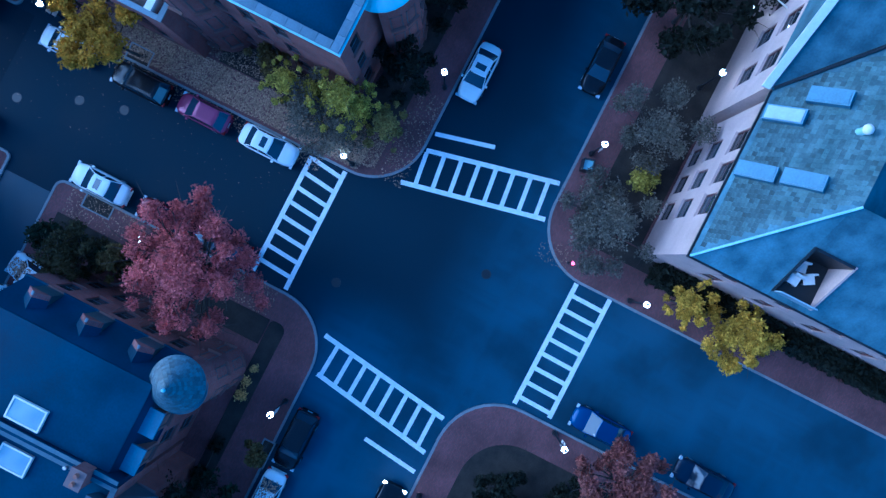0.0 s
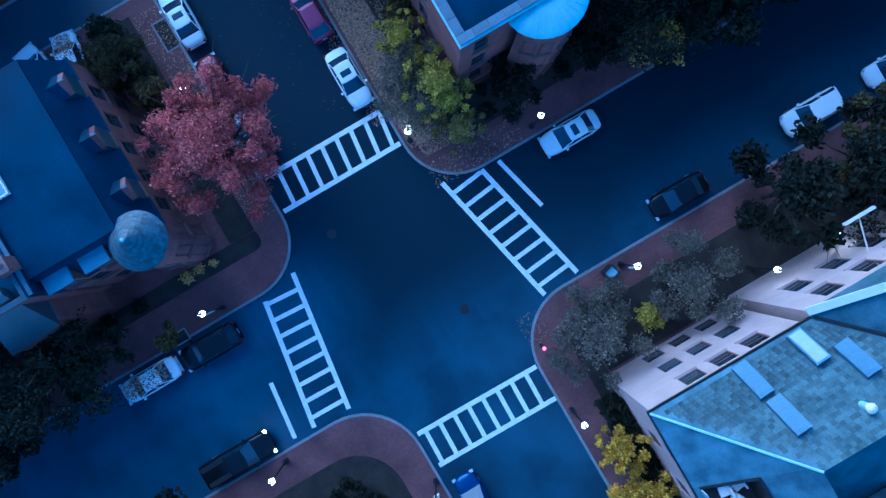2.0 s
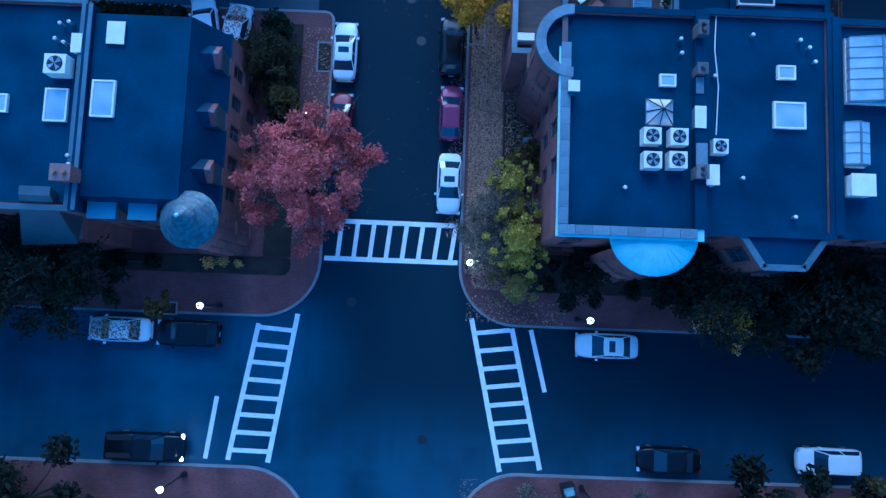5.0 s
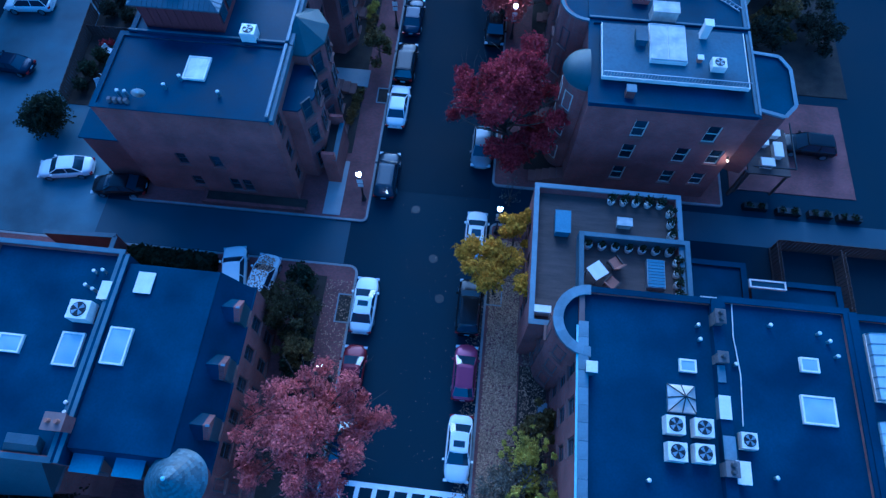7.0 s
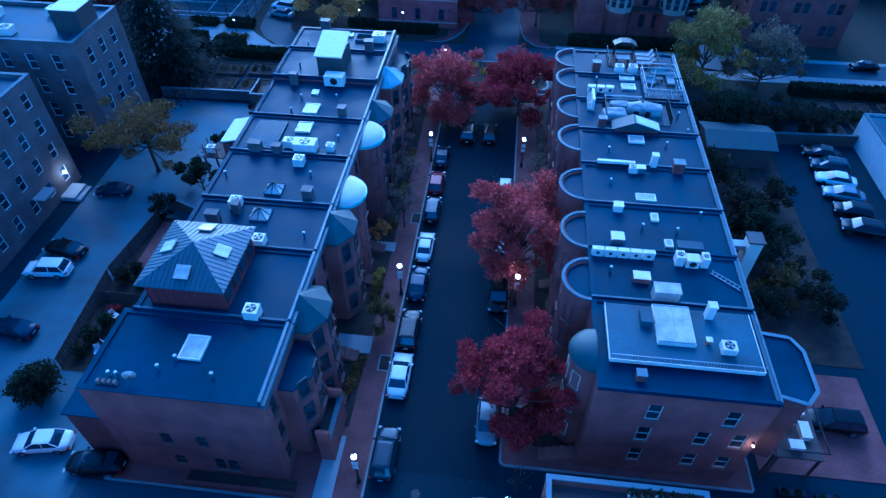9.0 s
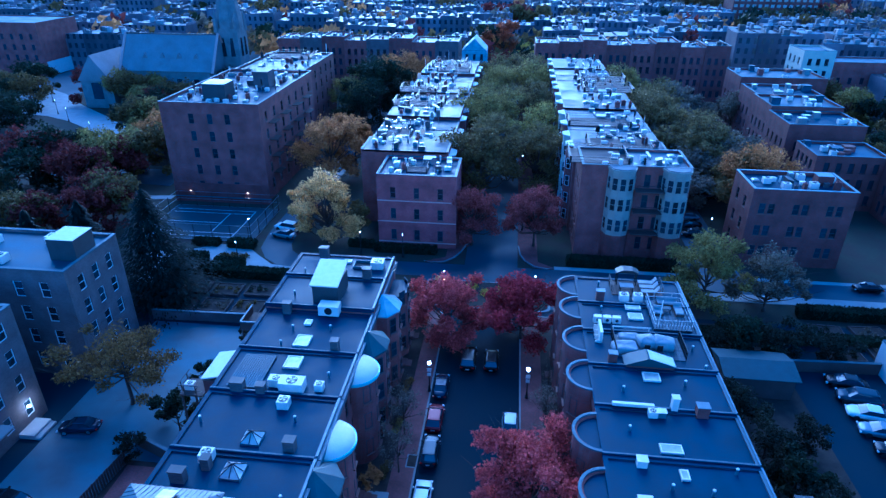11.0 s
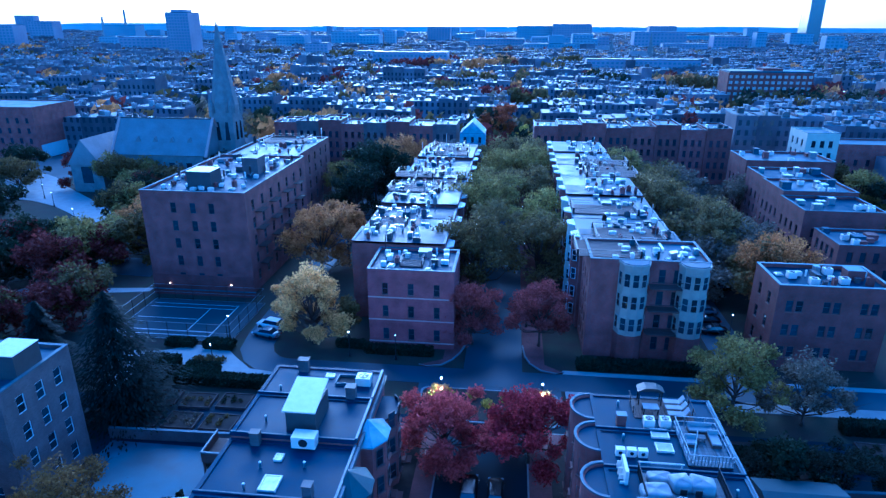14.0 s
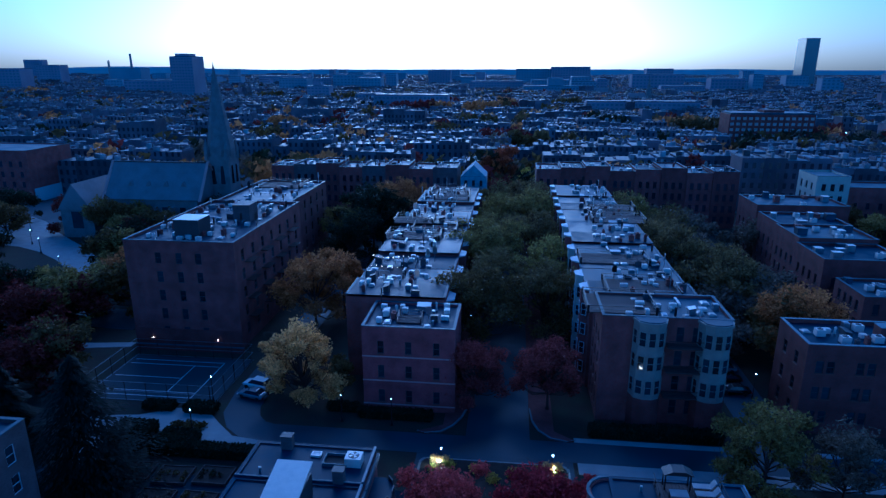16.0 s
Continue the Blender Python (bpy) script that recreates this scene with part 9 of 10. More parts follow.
def far_fitting(kind):
    """Unit-sized shapes of the roof plant on the farther roofs, scaled where they stand."""
    s = Shape()
    if kind == "air_conditioner":
        s.box(-0.5, -0.5, 0.12, 0.5, 0.5, 1.0).prism(ring(0, 0, 0.4, 10), 1.0, 1.08, ring(0, 0, 0.34, 10))
        for x in (-0.42, 0.34):
            s.box(x, -0.5, 0, x + 0.08, 0.5, 0.12)
    elif kind == "brick_chimney":
        s.box(-0.45, -0.45, 0, 0.45, 0.45, 0.86).box(-0.52, -0.52, 0.86, 0.52, 0.52, 0.93)
        s.prism(ring(0, 0, 0.24, 8), 0.93, 1.1, ring(0, 0, 0.19, 8))
    elif kind == "skylight":
        s.prism([(-0.5, -0.5), (0.5, -0.5), (0.5, 0.5), (-0.5, 0.5)], 0, 0.6).prism([(-0.44, -0.44), (0.44, -0.44), (0.44, 0.44), (-0.44, 0.44)], 0.6, 1.0, [(-0.3, -0.3), (0.3, -0.3), (0.3, 0.3), (-0.3, 0.3)])
    elif kind == "roof_housing":
        s.loft([[(x, -0.5, 0), (x, 0.5, 0), (x, 0.5, 0.95), (x, -0.5, 0.72)] for x in (-0.5, 0.5)]).loft([[(x, -0.56, 0.72), (x, 0.56, 0.97), (x, 0.56, 1.05), (x, -0.56, 0.8)] for x in (-0.55, 0.55)])
    elif kind == "roof_duct":
        s.tube([(-0.5, 0, 0), (-0.5, 0, 0.85), (-0.44, 0, 0.94), (0.44, 0, 0.94), (0.5, 0, 0.85), (0.5, 0, 0)], [0.06] * 6, 6)
    elif kind == "roof_mast":
        s.tube([(0, 0, 0), (0, 0, 1.0)], [0.5, 0.4], 5).tube([(-3.0, 0, 0.82), (3.0, 0, 0.82)], [0.3, 0.3], 4).tube([(-2.0, 0, 0.92), (2.0, 0, 0.92)], [0.3, 0.3], 4)
    else:
        s.prism(ring(0, 0, 0.5, 8), 0, 0.85).prism(ring(0, 0, 0.8, 8), 0.85, 1.0, ring(0, 0, 0.3, 8))
    return s


FAR_KINDS = (("air_conditioner", "pale metal air conditioning unit on a roof", "air conditioner", (WHITEMETAL, WHITEMETAL, METAL), (0.6, 1.1), (0.5, 0.8), (0.45, 0.85)),
             ("brick_chimney", "sooty brick chimney with a stone cap on a roof", "chimney", (BRICK_GREY, BRICK_DARK, BRICK), (0.5, 1.1), (0.45, 0.7), (0.6, 1.3)),
             ("skylight", "raised skylight with pale glazing on a roof", "skylight", (SKYGLASS, SKYGLASS, ROOFGLASS), (0.7, 1.5), (0.7, 1.1), (0.22, 0.4)),
             ("roof_housing", "lean-to roof housing with a thin metal lid", "roof housing", (METAL, ROOF_PALE, TRIM), (0.7, 1.8), (0.6, 1.3), (0.4, 1.2)),
             ("roof_duct", "bent metal duct running over a roof", "duct", (WHITEMETAL, METAL, CANVAS), (1.4, 3.2), (2.0, 3.4), (0.35, 0.8)),
             ("roof_mast", "thin aerial mast standing on a roof", "aerial", (METAL, WHITEMETAL, BLACKMETAL), (0.1, 0.14), (0.1, 0.14), (1.4, 2.8)),
             ("roof_vent", "capped metal vent pipe on a roof", "roof vent", (METAL, WHITEMETAL, BLACKMETAL), (0.2, 0.36), (0.2, 0.36), (0.5, 1.3)))


def far_deck(x, y, z, w, d):
    """A railed boarded deck on a farther roof, copied and scaled from the first."""
    m = pose(x, y, z) @ Matrix.Diagonal((w, d, 1.05, 1))
    if "far_deck" in MESHES:
        return copy_thing(MESHES["far_deck"], m)
    t = MESHES["far_deck"] = thing("roof_deck", "weathered boarded roof deck with thin dark rails", "deck", "far decks", m)
    part("decking", Shape().box(-0.5, -0.5, 0.1, 0.5, 0.5, 0.17).box(-0.44, -0.48, 0, -0.4, 0.48, 0.1).box(0.4, -0.48, 0, 0.44, 0.48, 0.1), WOOD, t)
    for px, py in ((-0.5, -0.5), (0.47, -0.5), (-0.5, 0.47), (0.47, 0.47)):
        part("post", cached("far_deck_post", lambda: Shape().box(0, 0, 0, 0.03, 0.03, 1.0).mesh("post", BLACKMETAL)), BLACKMETAL, t, at=Matrix.Translation((px, py, 0)))
    for q in (((-0.47, -0.495), (0.47, -0.475)), ((-0.47, 0.475), (0.47, 0.495)), ((-0.495, -0.47), (-0.475, 0.47)), ((0.475, -0.47), (0.495, 0.47))):
        part("rail", Shape().box(*q[0], 0.92, *q[1], 0.97).box(*q[0], 0.52, *q[1], 0.55), BLACKMETAL, t)
    return t


def clutter(x0, y0, x1, y1, z, n):
    """Roof plant scattered over a far roof: units, lights, stacks, ducts, vents and decks of many sizes."""
    taken = []
    if n > 9 and rr.random() < 0.5:
        w, d = rr.uniform(2.2, 3.6), rr.uniform(2.0, 3.0)
        taken.append((rr.uniform(x0 + 2.2, x1 - 2.2), rr.uniform(y0 + 2.0, y1 - 2.0), max(w, d)))
        far_deck(*taken[0][:2], z, w, d)
    for i in range(n):
        name, label, category, mats, w, d, h = rr.choices(FAR_KINDS, (26, 13, 15, 13, 12, 7, 14))[0]
        mat, w, d, h = rr.choice(mats), rr.uniform(*w), rr.uniform(*d), rr.uniform(*h)
        for tries in range(6):
            x, y = rr.uniform(x0 + 0.5 + w / 2, x1 - 0.5 - w / 2), rr.uniform(y0 + 0.4 + w / 2, y1 - 0.4 - w / 2)
            if all(abs(x - p) > (w + q) * 0.5 or abs(y - r) > (w + q) * 0.5 for p, r, q in taken):
                break
        else:
            continue
        taken.append((x, y, max(w, d)))
        mesh = cached(("far", name, mat.name), lambda: far_fitting(name).mesh(name, mat))
        solid(name, mesh, mat, label, category, "far " + category + "s", at=pose(x, y, z, 0, 0, rr.choice((0, 90, 180, 270))) @ Matrix.Diagonal((w, d, h, 1)))


pk = block("end_house", "pink-painted brick end house with pale string courses", "house", -17.4, 103.9, -5.4, 112.8, 11.5, {"S": grid(12, 3, [1.2, 4.7, 8.1], 0.85, 1.75, 0.6), "E": grid(8.9, 3, [1.2, 4.7, 8.1], 0.85, 1.75)}, BRICK_PINK, ROOF, parapet=0.3)
for z in (0.8, 4.2, 7.6):
    part("string_course", Shape().box(-17.45, 103.83, z, -5.35, 103.899, z + 0.16), STONE, pk)
clutter(-17, 104.3, -6, 112.4, 11.5, 24)
ys = [112.9 + 7.05 * i for i in range(13)]
for i, (a, b) in enumerate(zip(ys, ys[1:])):
    x0 = -21.8 + 0.25 * i * 0.3
    z = 12.0 + (0.55, 0.0, 0.05, 0.7, 0.65, 0.1)[i % 6]
    h = block("terrace_house", "brick terraced house with a crowded roof beyond the park", "house", x0, a, -7.6, b - 0.002, z, {"E": grid(7.05, 3, FL4[1:3], 0.85, 1.75, 0.5) if i < 4 else []},
              (BRICK, BRICK_DARK)[i % 2], (ROOF, ROOF_PALE, ROOF, ROOF_PALE, ROOF_PALE, ROOF)[i % 6], parapet=0.06, group="northern terraces", fine="far", cap=0.3)
    part("bay_wall", Shape().prism([(-7.6, a + 1.2), (-6.7, a + 2), (-6.7, a + 4.2), (-7.6, a + 5)], 0, z - 1), BRICK_DARK, h)
    part("bay_cornice", Shape().prism([(-7.6, a + 1.0), (-6.5, a + 1.9), (-6.5, a + 4.3), (-7.6, a + 5.2)], z - 1, z - 0.8), WHITE, h)
    clutter(x0, a, -10.6, b, z + 0.09, 17)
t = thing("roof_terrace", "string-lit roof terrace with pale seats", "roof terrace", "", pose(-18.0, 124.5, 12.02))
part("decking", Shape().box(-3, -3, 0, 3, 3, 0.12), WOOD, t)
for k in range(16):
    part("string_bulb", cached("bulb", lambda: Shape().ball((0, 0, 0), 0.045, 6, 4).mesh("string_bulb", WARMGLOW)), WARMGLOW, t, at=Matrix.Translation((-2.9 + 5.8 * (k % 8) / 7, -2.6 if k < 8 else 2.6, 1.9 + 0.15 * math.sin(k))))
    if k % 7 == 0:
        part("post", Shape().box(-2.95 + 5.8 * (k % 8) / 7, -2.65 if k < 8 else 2.55, 0.12, -2.85 + 5.8 * (k % 8) / 7, -2.55 if k < 8 else 2.65, 2.0), WOOD, t)
ye = block("corner_block", "brick block with cream-painted timber bays and balconies", "apartment building", 12.6, 104.6, 28.0, 113.0, 14.0, {"W": grid(8.4, 3, FL4, 0.85, 1.7), "S": [(8.9 + 1.9 * k, z, 0.9, 2.0) for z in (1.4, 4.7, 8.1, 11.2) for k in range(2)]}, BRICK, ROOF_PALE, parapet=0.35)
for cx in (18.3, 25.9):
    o = [(cx - 1.95, 104.6), (cx - 1.5, 103.2), (cx - 0.6, 102.7), (cx + 0.6, 102.7), (cx + 1.5, 103.2), (cx + 1.95, 104.6)]
    part("bay_wall", Shape().prism(o, 4.2, 14.0), BAYCREAM, ye)
    part("bay_base", Shape().prism(o, 0, 4.2), BRICK_DARK, ye)
    part("bay_cornice", Shape().prism([(cx + (p[0] - cx) * 1.08, 104.6 + (p[1] - 104.6) * 1.1) for p in o], 14.0, 14.3), BAYCREAM, ye)
    part("bay_roof", Shape().prism(o, 14.3, 14.4), ROOF_PALE, ye)
    for a, b in zip(o, o[1:]):
        d = Vector((b[0] - a[0], b[1] - a[1]))
        u, ln = d.normalized(), d.length
        add_windows(ye, basis(a, u, (u.y, -u.x)) @ Matrix.Translation((0, -0.17, 0)), [(ln / 2 - 0.42, z, 0.84, 1.9) for z in (4.9, 8.1, 11.2)], BAYCREAM, BAYCREAM, False)
for z in (4.4, 7.8, 11.0):
    b = part("balcony", Shape().box(20.3, 102.9, z, 24.3, 104.6, z + 0.15), WOOD, ye)
    part("balcony_rail", Shape().box(20.3, 102.9, z + 1.0, 24.3, 102.96, z + 1.08).box(20.3, 102.9, z + 0.5, 24.3, 102.94, z + 0.54), BLACKMETAL, b)
clutter(12.5, 105, 28, 112.5, 14.0, 24)
for i in range(12):
    a = 113.1 + 7.0 * i
    z = 13.0 + (0.4, 0.0, 0.06, 0.1, 0.5, 0.45)[i % 6]
    x1 = 26.8 - 0.15 * i
    h = block("terrace_house", "brick terraced house with bay windows beyond the park", "house", 12.2, a, x1, a + 6.998, z, {"W": [q for q in grid(7.0, 3, FL4, 0.85, 1.7, 0.5) if abs(q[0] + 0.4 - 3.5) > 1.2]}, (BRICK, BRICK_DARK)[i % 2], ROOF_PALE if i % 4 else ROOF,
              parapet=0.06, group="northern terraces", fine=False if i < 2 else "far", cap=0.3)
    o = [(12.2, a + 5.0), (11.2, a + 4.3), (11.2, a + 2.7), (12.2, a + 2.0)]
    part("bay_wall", Shape().prism(o, 0, z + 0.3), CREAM if i % 2 else BRICK, h)
    part("bay_cornice", Shape().prism([(12.2, a + 5.2), (11.0, a + 4.4), (11.0, a + 2.6), (12.2, a + 1.8)], z + 0.3, z + 0.5), WHITE, h)
    for q, w in zip(o, o[1:]):
        d = Vector((w[0] - q[0], w[1] - q[1]))
        u, ln = d.normalized(), d.length
        add_windows(h, basis(q, u, (u.y, -u.x)) @ Matrix.Translation((0, -0.17, 0)), [(ln / 2 - 0.4, f, 0.8, 1.75) for f in FL4], WHITE, BROWNSTONE, False if i < 3 else "far")
    clutter(15.4, a, x1 - 0.3, a + 7, z + 0.09, 14)
big = block("apartment_block", "tall red-brick apartment block with rear balconies", "apartment building", -59.0, 119.6, -41.0, 150, 17.2, {"S": [(u, z, 1.0, 1.8) for z in (1.5, 4.6, 7.7, 10.8, 13.9) for u in (5.0, 8.4, 11.6)], "E": grid(30.4, 7, (1.5, 4.6, 7.7, 10.8, 13.9), 1.1, 1.9)}, BRICK, ROOF, parapet=0.4, fine=False)
block("apartment_block", "red-brick apartment wing behind the court", "apartment building", -60.0, 150.2, -44.0, 178, 16.4, {"E": grid(27.8, 6, (1.5, 4.6, 7.7, 10.8, 13.6), 1.1, 1.9)}, BRICK_DARK, ROOF_PALE, parapet=0.4)
for z in (4.2, 7.3, 10.4, 13.5):
    for y in (123, 129.5, 136, 142.5):
        b = part("balcony", Shape().box(-41.0, y, z, -39.7, y + 3, z + 0.12), BLACKMETAL, big)
        part("balcony_rail", Shape().box(-39.76, y, z + 0.9, -39.7, y + 3, z + 1.0).box(-39.74, y, z + 0.5, -39.7, y + 3, z + 0.54), BLACKMETAL, b)
roof_box(-50.5, 125.5, 17.2, 4.2, 4.0, 2.8, TRIM, "dark lift housing on the apartment roof")
roof_box(-46, 136, 17.2, 3.0, 3.6, 3.0, BRICK_GREY, "dark lift housing on the apartment roof")
clutter(-58.5, 120.2, -41.5, 149.5, 17.2, 80)
clutter(-59.5, 150.6, -44.5, 177.5, 16.4, 40)
part("base_course", Shape().box(-59.04, 119.53, 0, -40.96, 119.597, 2.9), BRICK_DARK, big, "dark brick ground storey")
yard_wall(-58, 117.8, -40, 117.8, 0.9, BRICK_DARK, "low wall at the foot of the apartment block")
for x in (-56, -45):
    t = thing("wall_lamp", "warm lamp at the foot of the apartment block", "wall lamp", "", pose(x, 119.4, 1.3))
    part("bulb", Shape().ball((0, 0, 0), 0.1, 8, 6), WARMGLOW, t, "glowing warm bulb")
    part("bracket", Shape().box(-0.05, 0.1, -0.05, 0.05, 0.21, 0.05), BLACKMETAL, t)
# halls and blocks on the slanting street to the east
rot = pose(36.6, 104.2, 0)
block("brick_hall", "dark red-brick hall with paired windows and flat roof", "building", 0, 0, 14.0, 8.2, 11.4, {"S": [(u + k, z, 0.9, 1.6) for z in (1.6, 4.8, 8.2) for u in (1.2, 5.8, 10.4) for k in (0, 1.25)], "W": grid(8.2, 2, (1.6, 4.8, 8.2))}, BRICK_DARK, ROOF, parapet=0.5, at=rot, coping=COPE_PALE)
for dx, dy in ((3, 4), (5, 2), (8.4, 6), (9, 2.6), (12.4, 5.4)):
    p = rot @ Vector((dx, dy, 11.4))
    ac_unit(p.x, p.y, p.z, 1.1, 0.9, 0.9, 0, "flat")
clutter(37.2, 104.8, 50.0, 111.8, 11.4, 12)
p = rot @ Vector((11, 4.6, 11.4))
roof_box(p.x, p.y, p.z, 2.2, 1.6, 1.4, BRICK_DARK, "dark stair housing on the hall roof", 0)
for i, (x, y, w, d, z) in enumerate(((55, 127.5, 12, 9, 9.5), (54.5, 140, 14, 11, 11.6), (55, 151.2, 14, 11, 12.4), (56, 162.4, 14, 12, 12.2), (57, 178, 20, 12, 13), (66, 118, 16, 9, 9))):
    m = pose(x, y, 0)
    block("terrace_block", "brick apartment terrace on the slanting street", "apartment building", 0, 0, w, d, z, {"S": grid(w, 5, FL4[:3], 0.9, 1.7), "W": grid(d, 4, FL4[:3], 0.9, 1.7)}, BRICK_DARK, (ROOF_PALE, ROOF)[i % 2], parapet=0.4, at=m, fine="far")
    for k in range(9):
        p = m @ Vector((rr.uniform(1, w - 1), rr.uniform(1, d - 1), z))
        ac_unit(p.x, p.y, p.z, 1.1, 0.9, 0.9, 0, "flat") if k % 2 else roof_box(p.x, p.y, p.z, rr.uniform(0.8, 2), rr.uniform(0.8, 1.6), rr.uniform(0.6, 1.4), rr.choice((METAL, ROOF_PALE, BRICK)), "roof housing on a terrace beyond the park", 0)
block("white_house", "tall white-painted corner house with dark windows", "house", 81.5, 205, 90, 216, 15.5, {"S": grid(8.5, 3, (2, 5.4, 8.8, 12.0), 1.1, 1.8), "W": grid(11, 3, (2, 5.4, 8.8, 12.0), 1.1, 1.8)}, CREAM, ROOF_PALE, parapet=0.4, fine="far")
block("side_house", "red-brick house beside the white corner house", "house", 90.2, 206, 115, 216, 12.5, {"S": grid(24, 7, FL4[:3], 1.0, 1.7)}, BRICK, ROOF_PALE, fine="far")
# cross terraces
for i in range(8):
    x = -71.5 + 7.1 * i
    y = 213 - 0.35 * i
    block("cross_terrace_house", "tall brick terraced house facing the park trees", "house", x, y, x + 7.098, y + 12, 14.6 + 0.5 * (i % 3), {"S": grid(7.1, 3, (1.5, 4.6, 7.7, 10.8), 1.0, 1.8, 0.5)}, (BRICK, BRICK_GREY, BRICK_DARK)[i % 3], (ROOF_PALE, ROOF)[i % 4 == 3], parapet=0.4, group="cross terraces", fine="far")
    clutter(x, y, x + 7, y + 12, 14.6 + 0.5 * (i % 3), 6)
gb = block("gabled_house", "pale blue-grey gabled house at the street's end", "house", -13.6, 210, -6.2, 219, 13.0, {"S": grid(7.4, 3, (1.5, 4.6, 7.7, 10.4), 0.9, 1.7, 0.4), "E": grid(9, 3, (1.5, 4.6, 7.7, 10.4), 0.9, 1.7, 0.6)}, PALEBLUE, ROOF, parapet=0.1, fine="far")
part("gable", Shape().loft([[(-13.6, yy, 13.1), (-6.2, yy, 13.1), (-9.9, yy, 16.6)] for yy in (210, 219)]), PALEBLUE, gb)
for i in range(8):
    x = 8.2 + 6.9 * i
    y = 212 - 0.4 * i
    block("cross_terrace_house", "tall dark-brick terraced house facing the park trees", "house", x, y, x + 6.898, y + 12, 15 + 0.6 * (i % 3), {"S": grid(6.9, 3, (1.5, 4.6, 7.7, 10.8), 1.0, 1.8, 0.5)}, (BRICK, BRICK_DARK)[i % 2], (ROOF_PALE, ROOF)[i % 3 == 1], parapet=0.4, group="cross terraces", fine="far")
    clutter(x, y, x + 6.9, y + 12, 15 + 0.6 * (i % 3), 6)
# church with its spire, and its neighbours
ch = thing("church", "grey stone church with a steep slate roof and spire", "church", "", None)
part("nave_wall", Shape().box(-108, 186, 0, -82, 198, 9.5), GREYSTONE, ch)
part("nave_roof", Shape().loft([[(x, 185.4, 9.5), (x, 198.6, 9.5), (x, 192, 18.6)] for x in (-108.4, -81)]), CHURCHSLATE, ch)
part("transept_wall", Shape().box(-117, 180, 0, -108, 196, 7.5), GREYSTONE, ch)
part("transept_roof", Shape().loft([[(-117.4, yy, 7.5), (-107.6, yy, 7.5), (-112.5, yy, 14.4)] for yy in (179.5, 196.5)]), CHURCHSLATE, ch)
for x in (-108.6, -81.2):
    part("gable_coping", Shape().loft([[(x, y0, 9.3), (x + 0.7, y0, 9.3), (x + 0.7, 192, 19.0), (x, 192, 19.0)] for y0 in (185.0, 185.6)]).loft([[(x, y0, 9.3), (x + 0.7, y0, 9.3), (x + 0.7, 192, 19.0), (x, 192, 19.0)] for y0 in (198.4, 199.0)]), STONE, ch)
part("ridge", Shape().box(-108, 191.85, 18.5, -81.2, 192.15, 18.85), TRIM, ch)
for x in (-104, -99, -94, -89):
    part("buttress", Shape().box(x, 184.6, 0, x + 0.8, 186, 7.6), GREYSTONE, ch)
    part("nave_window", Shape().box(x + 2.0, 185.9, 3.0, x + 3.6, 185.99, 7.4), GLASS, ch)
    part("dormer", Shape().loft([[(x + 2, yy, zz), (x + 3.6, yy, zz), (x + 2.8, yy, zz + 1.3)] for yy, zz in ((187.6, 12.7), (189.6, 12.9))]), CHURCHSLATE, ch)
part("transept_window", Shape().prism([(-114, 179.9), (-111, 179.9), (-111, 179.99), (-114, 179.99)], 2.5, 7.0), GLASS, ch)
part("tower", Shape().box(-82.5, 194, 0, -76, 200.5, 20), GREYSTONE, ch)
for side, (o, u, n, ln) in side_frames(-82.5, 194, -76, 200.5).items():
    for k in (1.3, 3.9):
        part("belfry_window", Shape().prism([(0, 0), (1.3, 0), (1.3, 0.2), (0, 0.2)], 12.5, 17.5, [(0.3, 0), (1.0, 0), (1.0, 0.2), (0.3, 0.2)]), GLASS, ch, at=basis((o[0] + u[0] * k, o[1] + u[1] * k), u, n) @ Matrix.Translation((0, -0.15, 0)))
sp = ring(-79.25, 197.25, 3.7, 8, 22.5, 382.5)
part("spire", Shape().prism(sp, 20, 22).cone(sp, 22, (-79.25, 197.25, 45)), GREYSTONE, ch, "tall tapering stone spire")
for dx in (-2.9, 2.9):
    for dy in (-2.9, 2.9):
        q = ring(-79.25 + dx, 197.25 + dy, 0.8, 6)
        part("pinnacle", Shape().prism(q, 19, 22).cone(q, 22, (-79.25 + dx, 197.25 + dy, 25)), GREYSTONE, ch)
wa = block("brick_warehouse", "broad dark red-brick building with a pale roof", "building", -215, 219, -157, 240, 17.0, {"E": [(3, 0.6, 12, 3.6)], "S": grid(58, 16, (5.2, 8.6, 12.0), 1.2, 1.8)}, BRICK, ROOF_PALE, parapet=0.3, fine="far")
part("shop_front", Shape().box(-156.99, 220, 0, -156.9, 239, 4.6), WHITE, wa, "white-painted ground floor")
walk_way = [(-150, 205), (-134, 195), (-122, 184), (-113, 177), (-105, 171), (-98, 165), (-91, 159), (-84, 150), (-88, 147), (-96, 153), (-104, 160), (-113, 166), (-122, 170), (-134, 172), (-150, 176)]
structure("path_park", Shape().prism([(-82, 114.6), (-66, 117.0), (-59.4, 118.2), (-59.4, 119.8), (-66, 118.9), (-82, 116.8)], -0.03, 0.035), CONCRETE, "pale path leading past the apartment block", "path")
structure("road_lot", Shape().prism([(-90, 126.5), (-63, 124.5), (-63, 133.0), (-90, 134.0)], -0.03, 0.02), PARKROAD, "damp parking lot among the park trees", "road")
structure("plaza", Shape().prism(walk_way[::-1], -0.03, 0.03), CONCRETE, "pale paved plaza curving among the park trees", "plaza")

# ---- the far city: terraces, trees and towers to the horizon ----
# far walls, roofs and plant are paler: haze put into their colour
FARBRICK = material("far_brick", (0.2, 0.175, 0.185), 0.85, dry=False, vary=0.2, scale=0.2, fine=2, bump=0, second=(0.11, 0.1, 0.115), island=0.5)
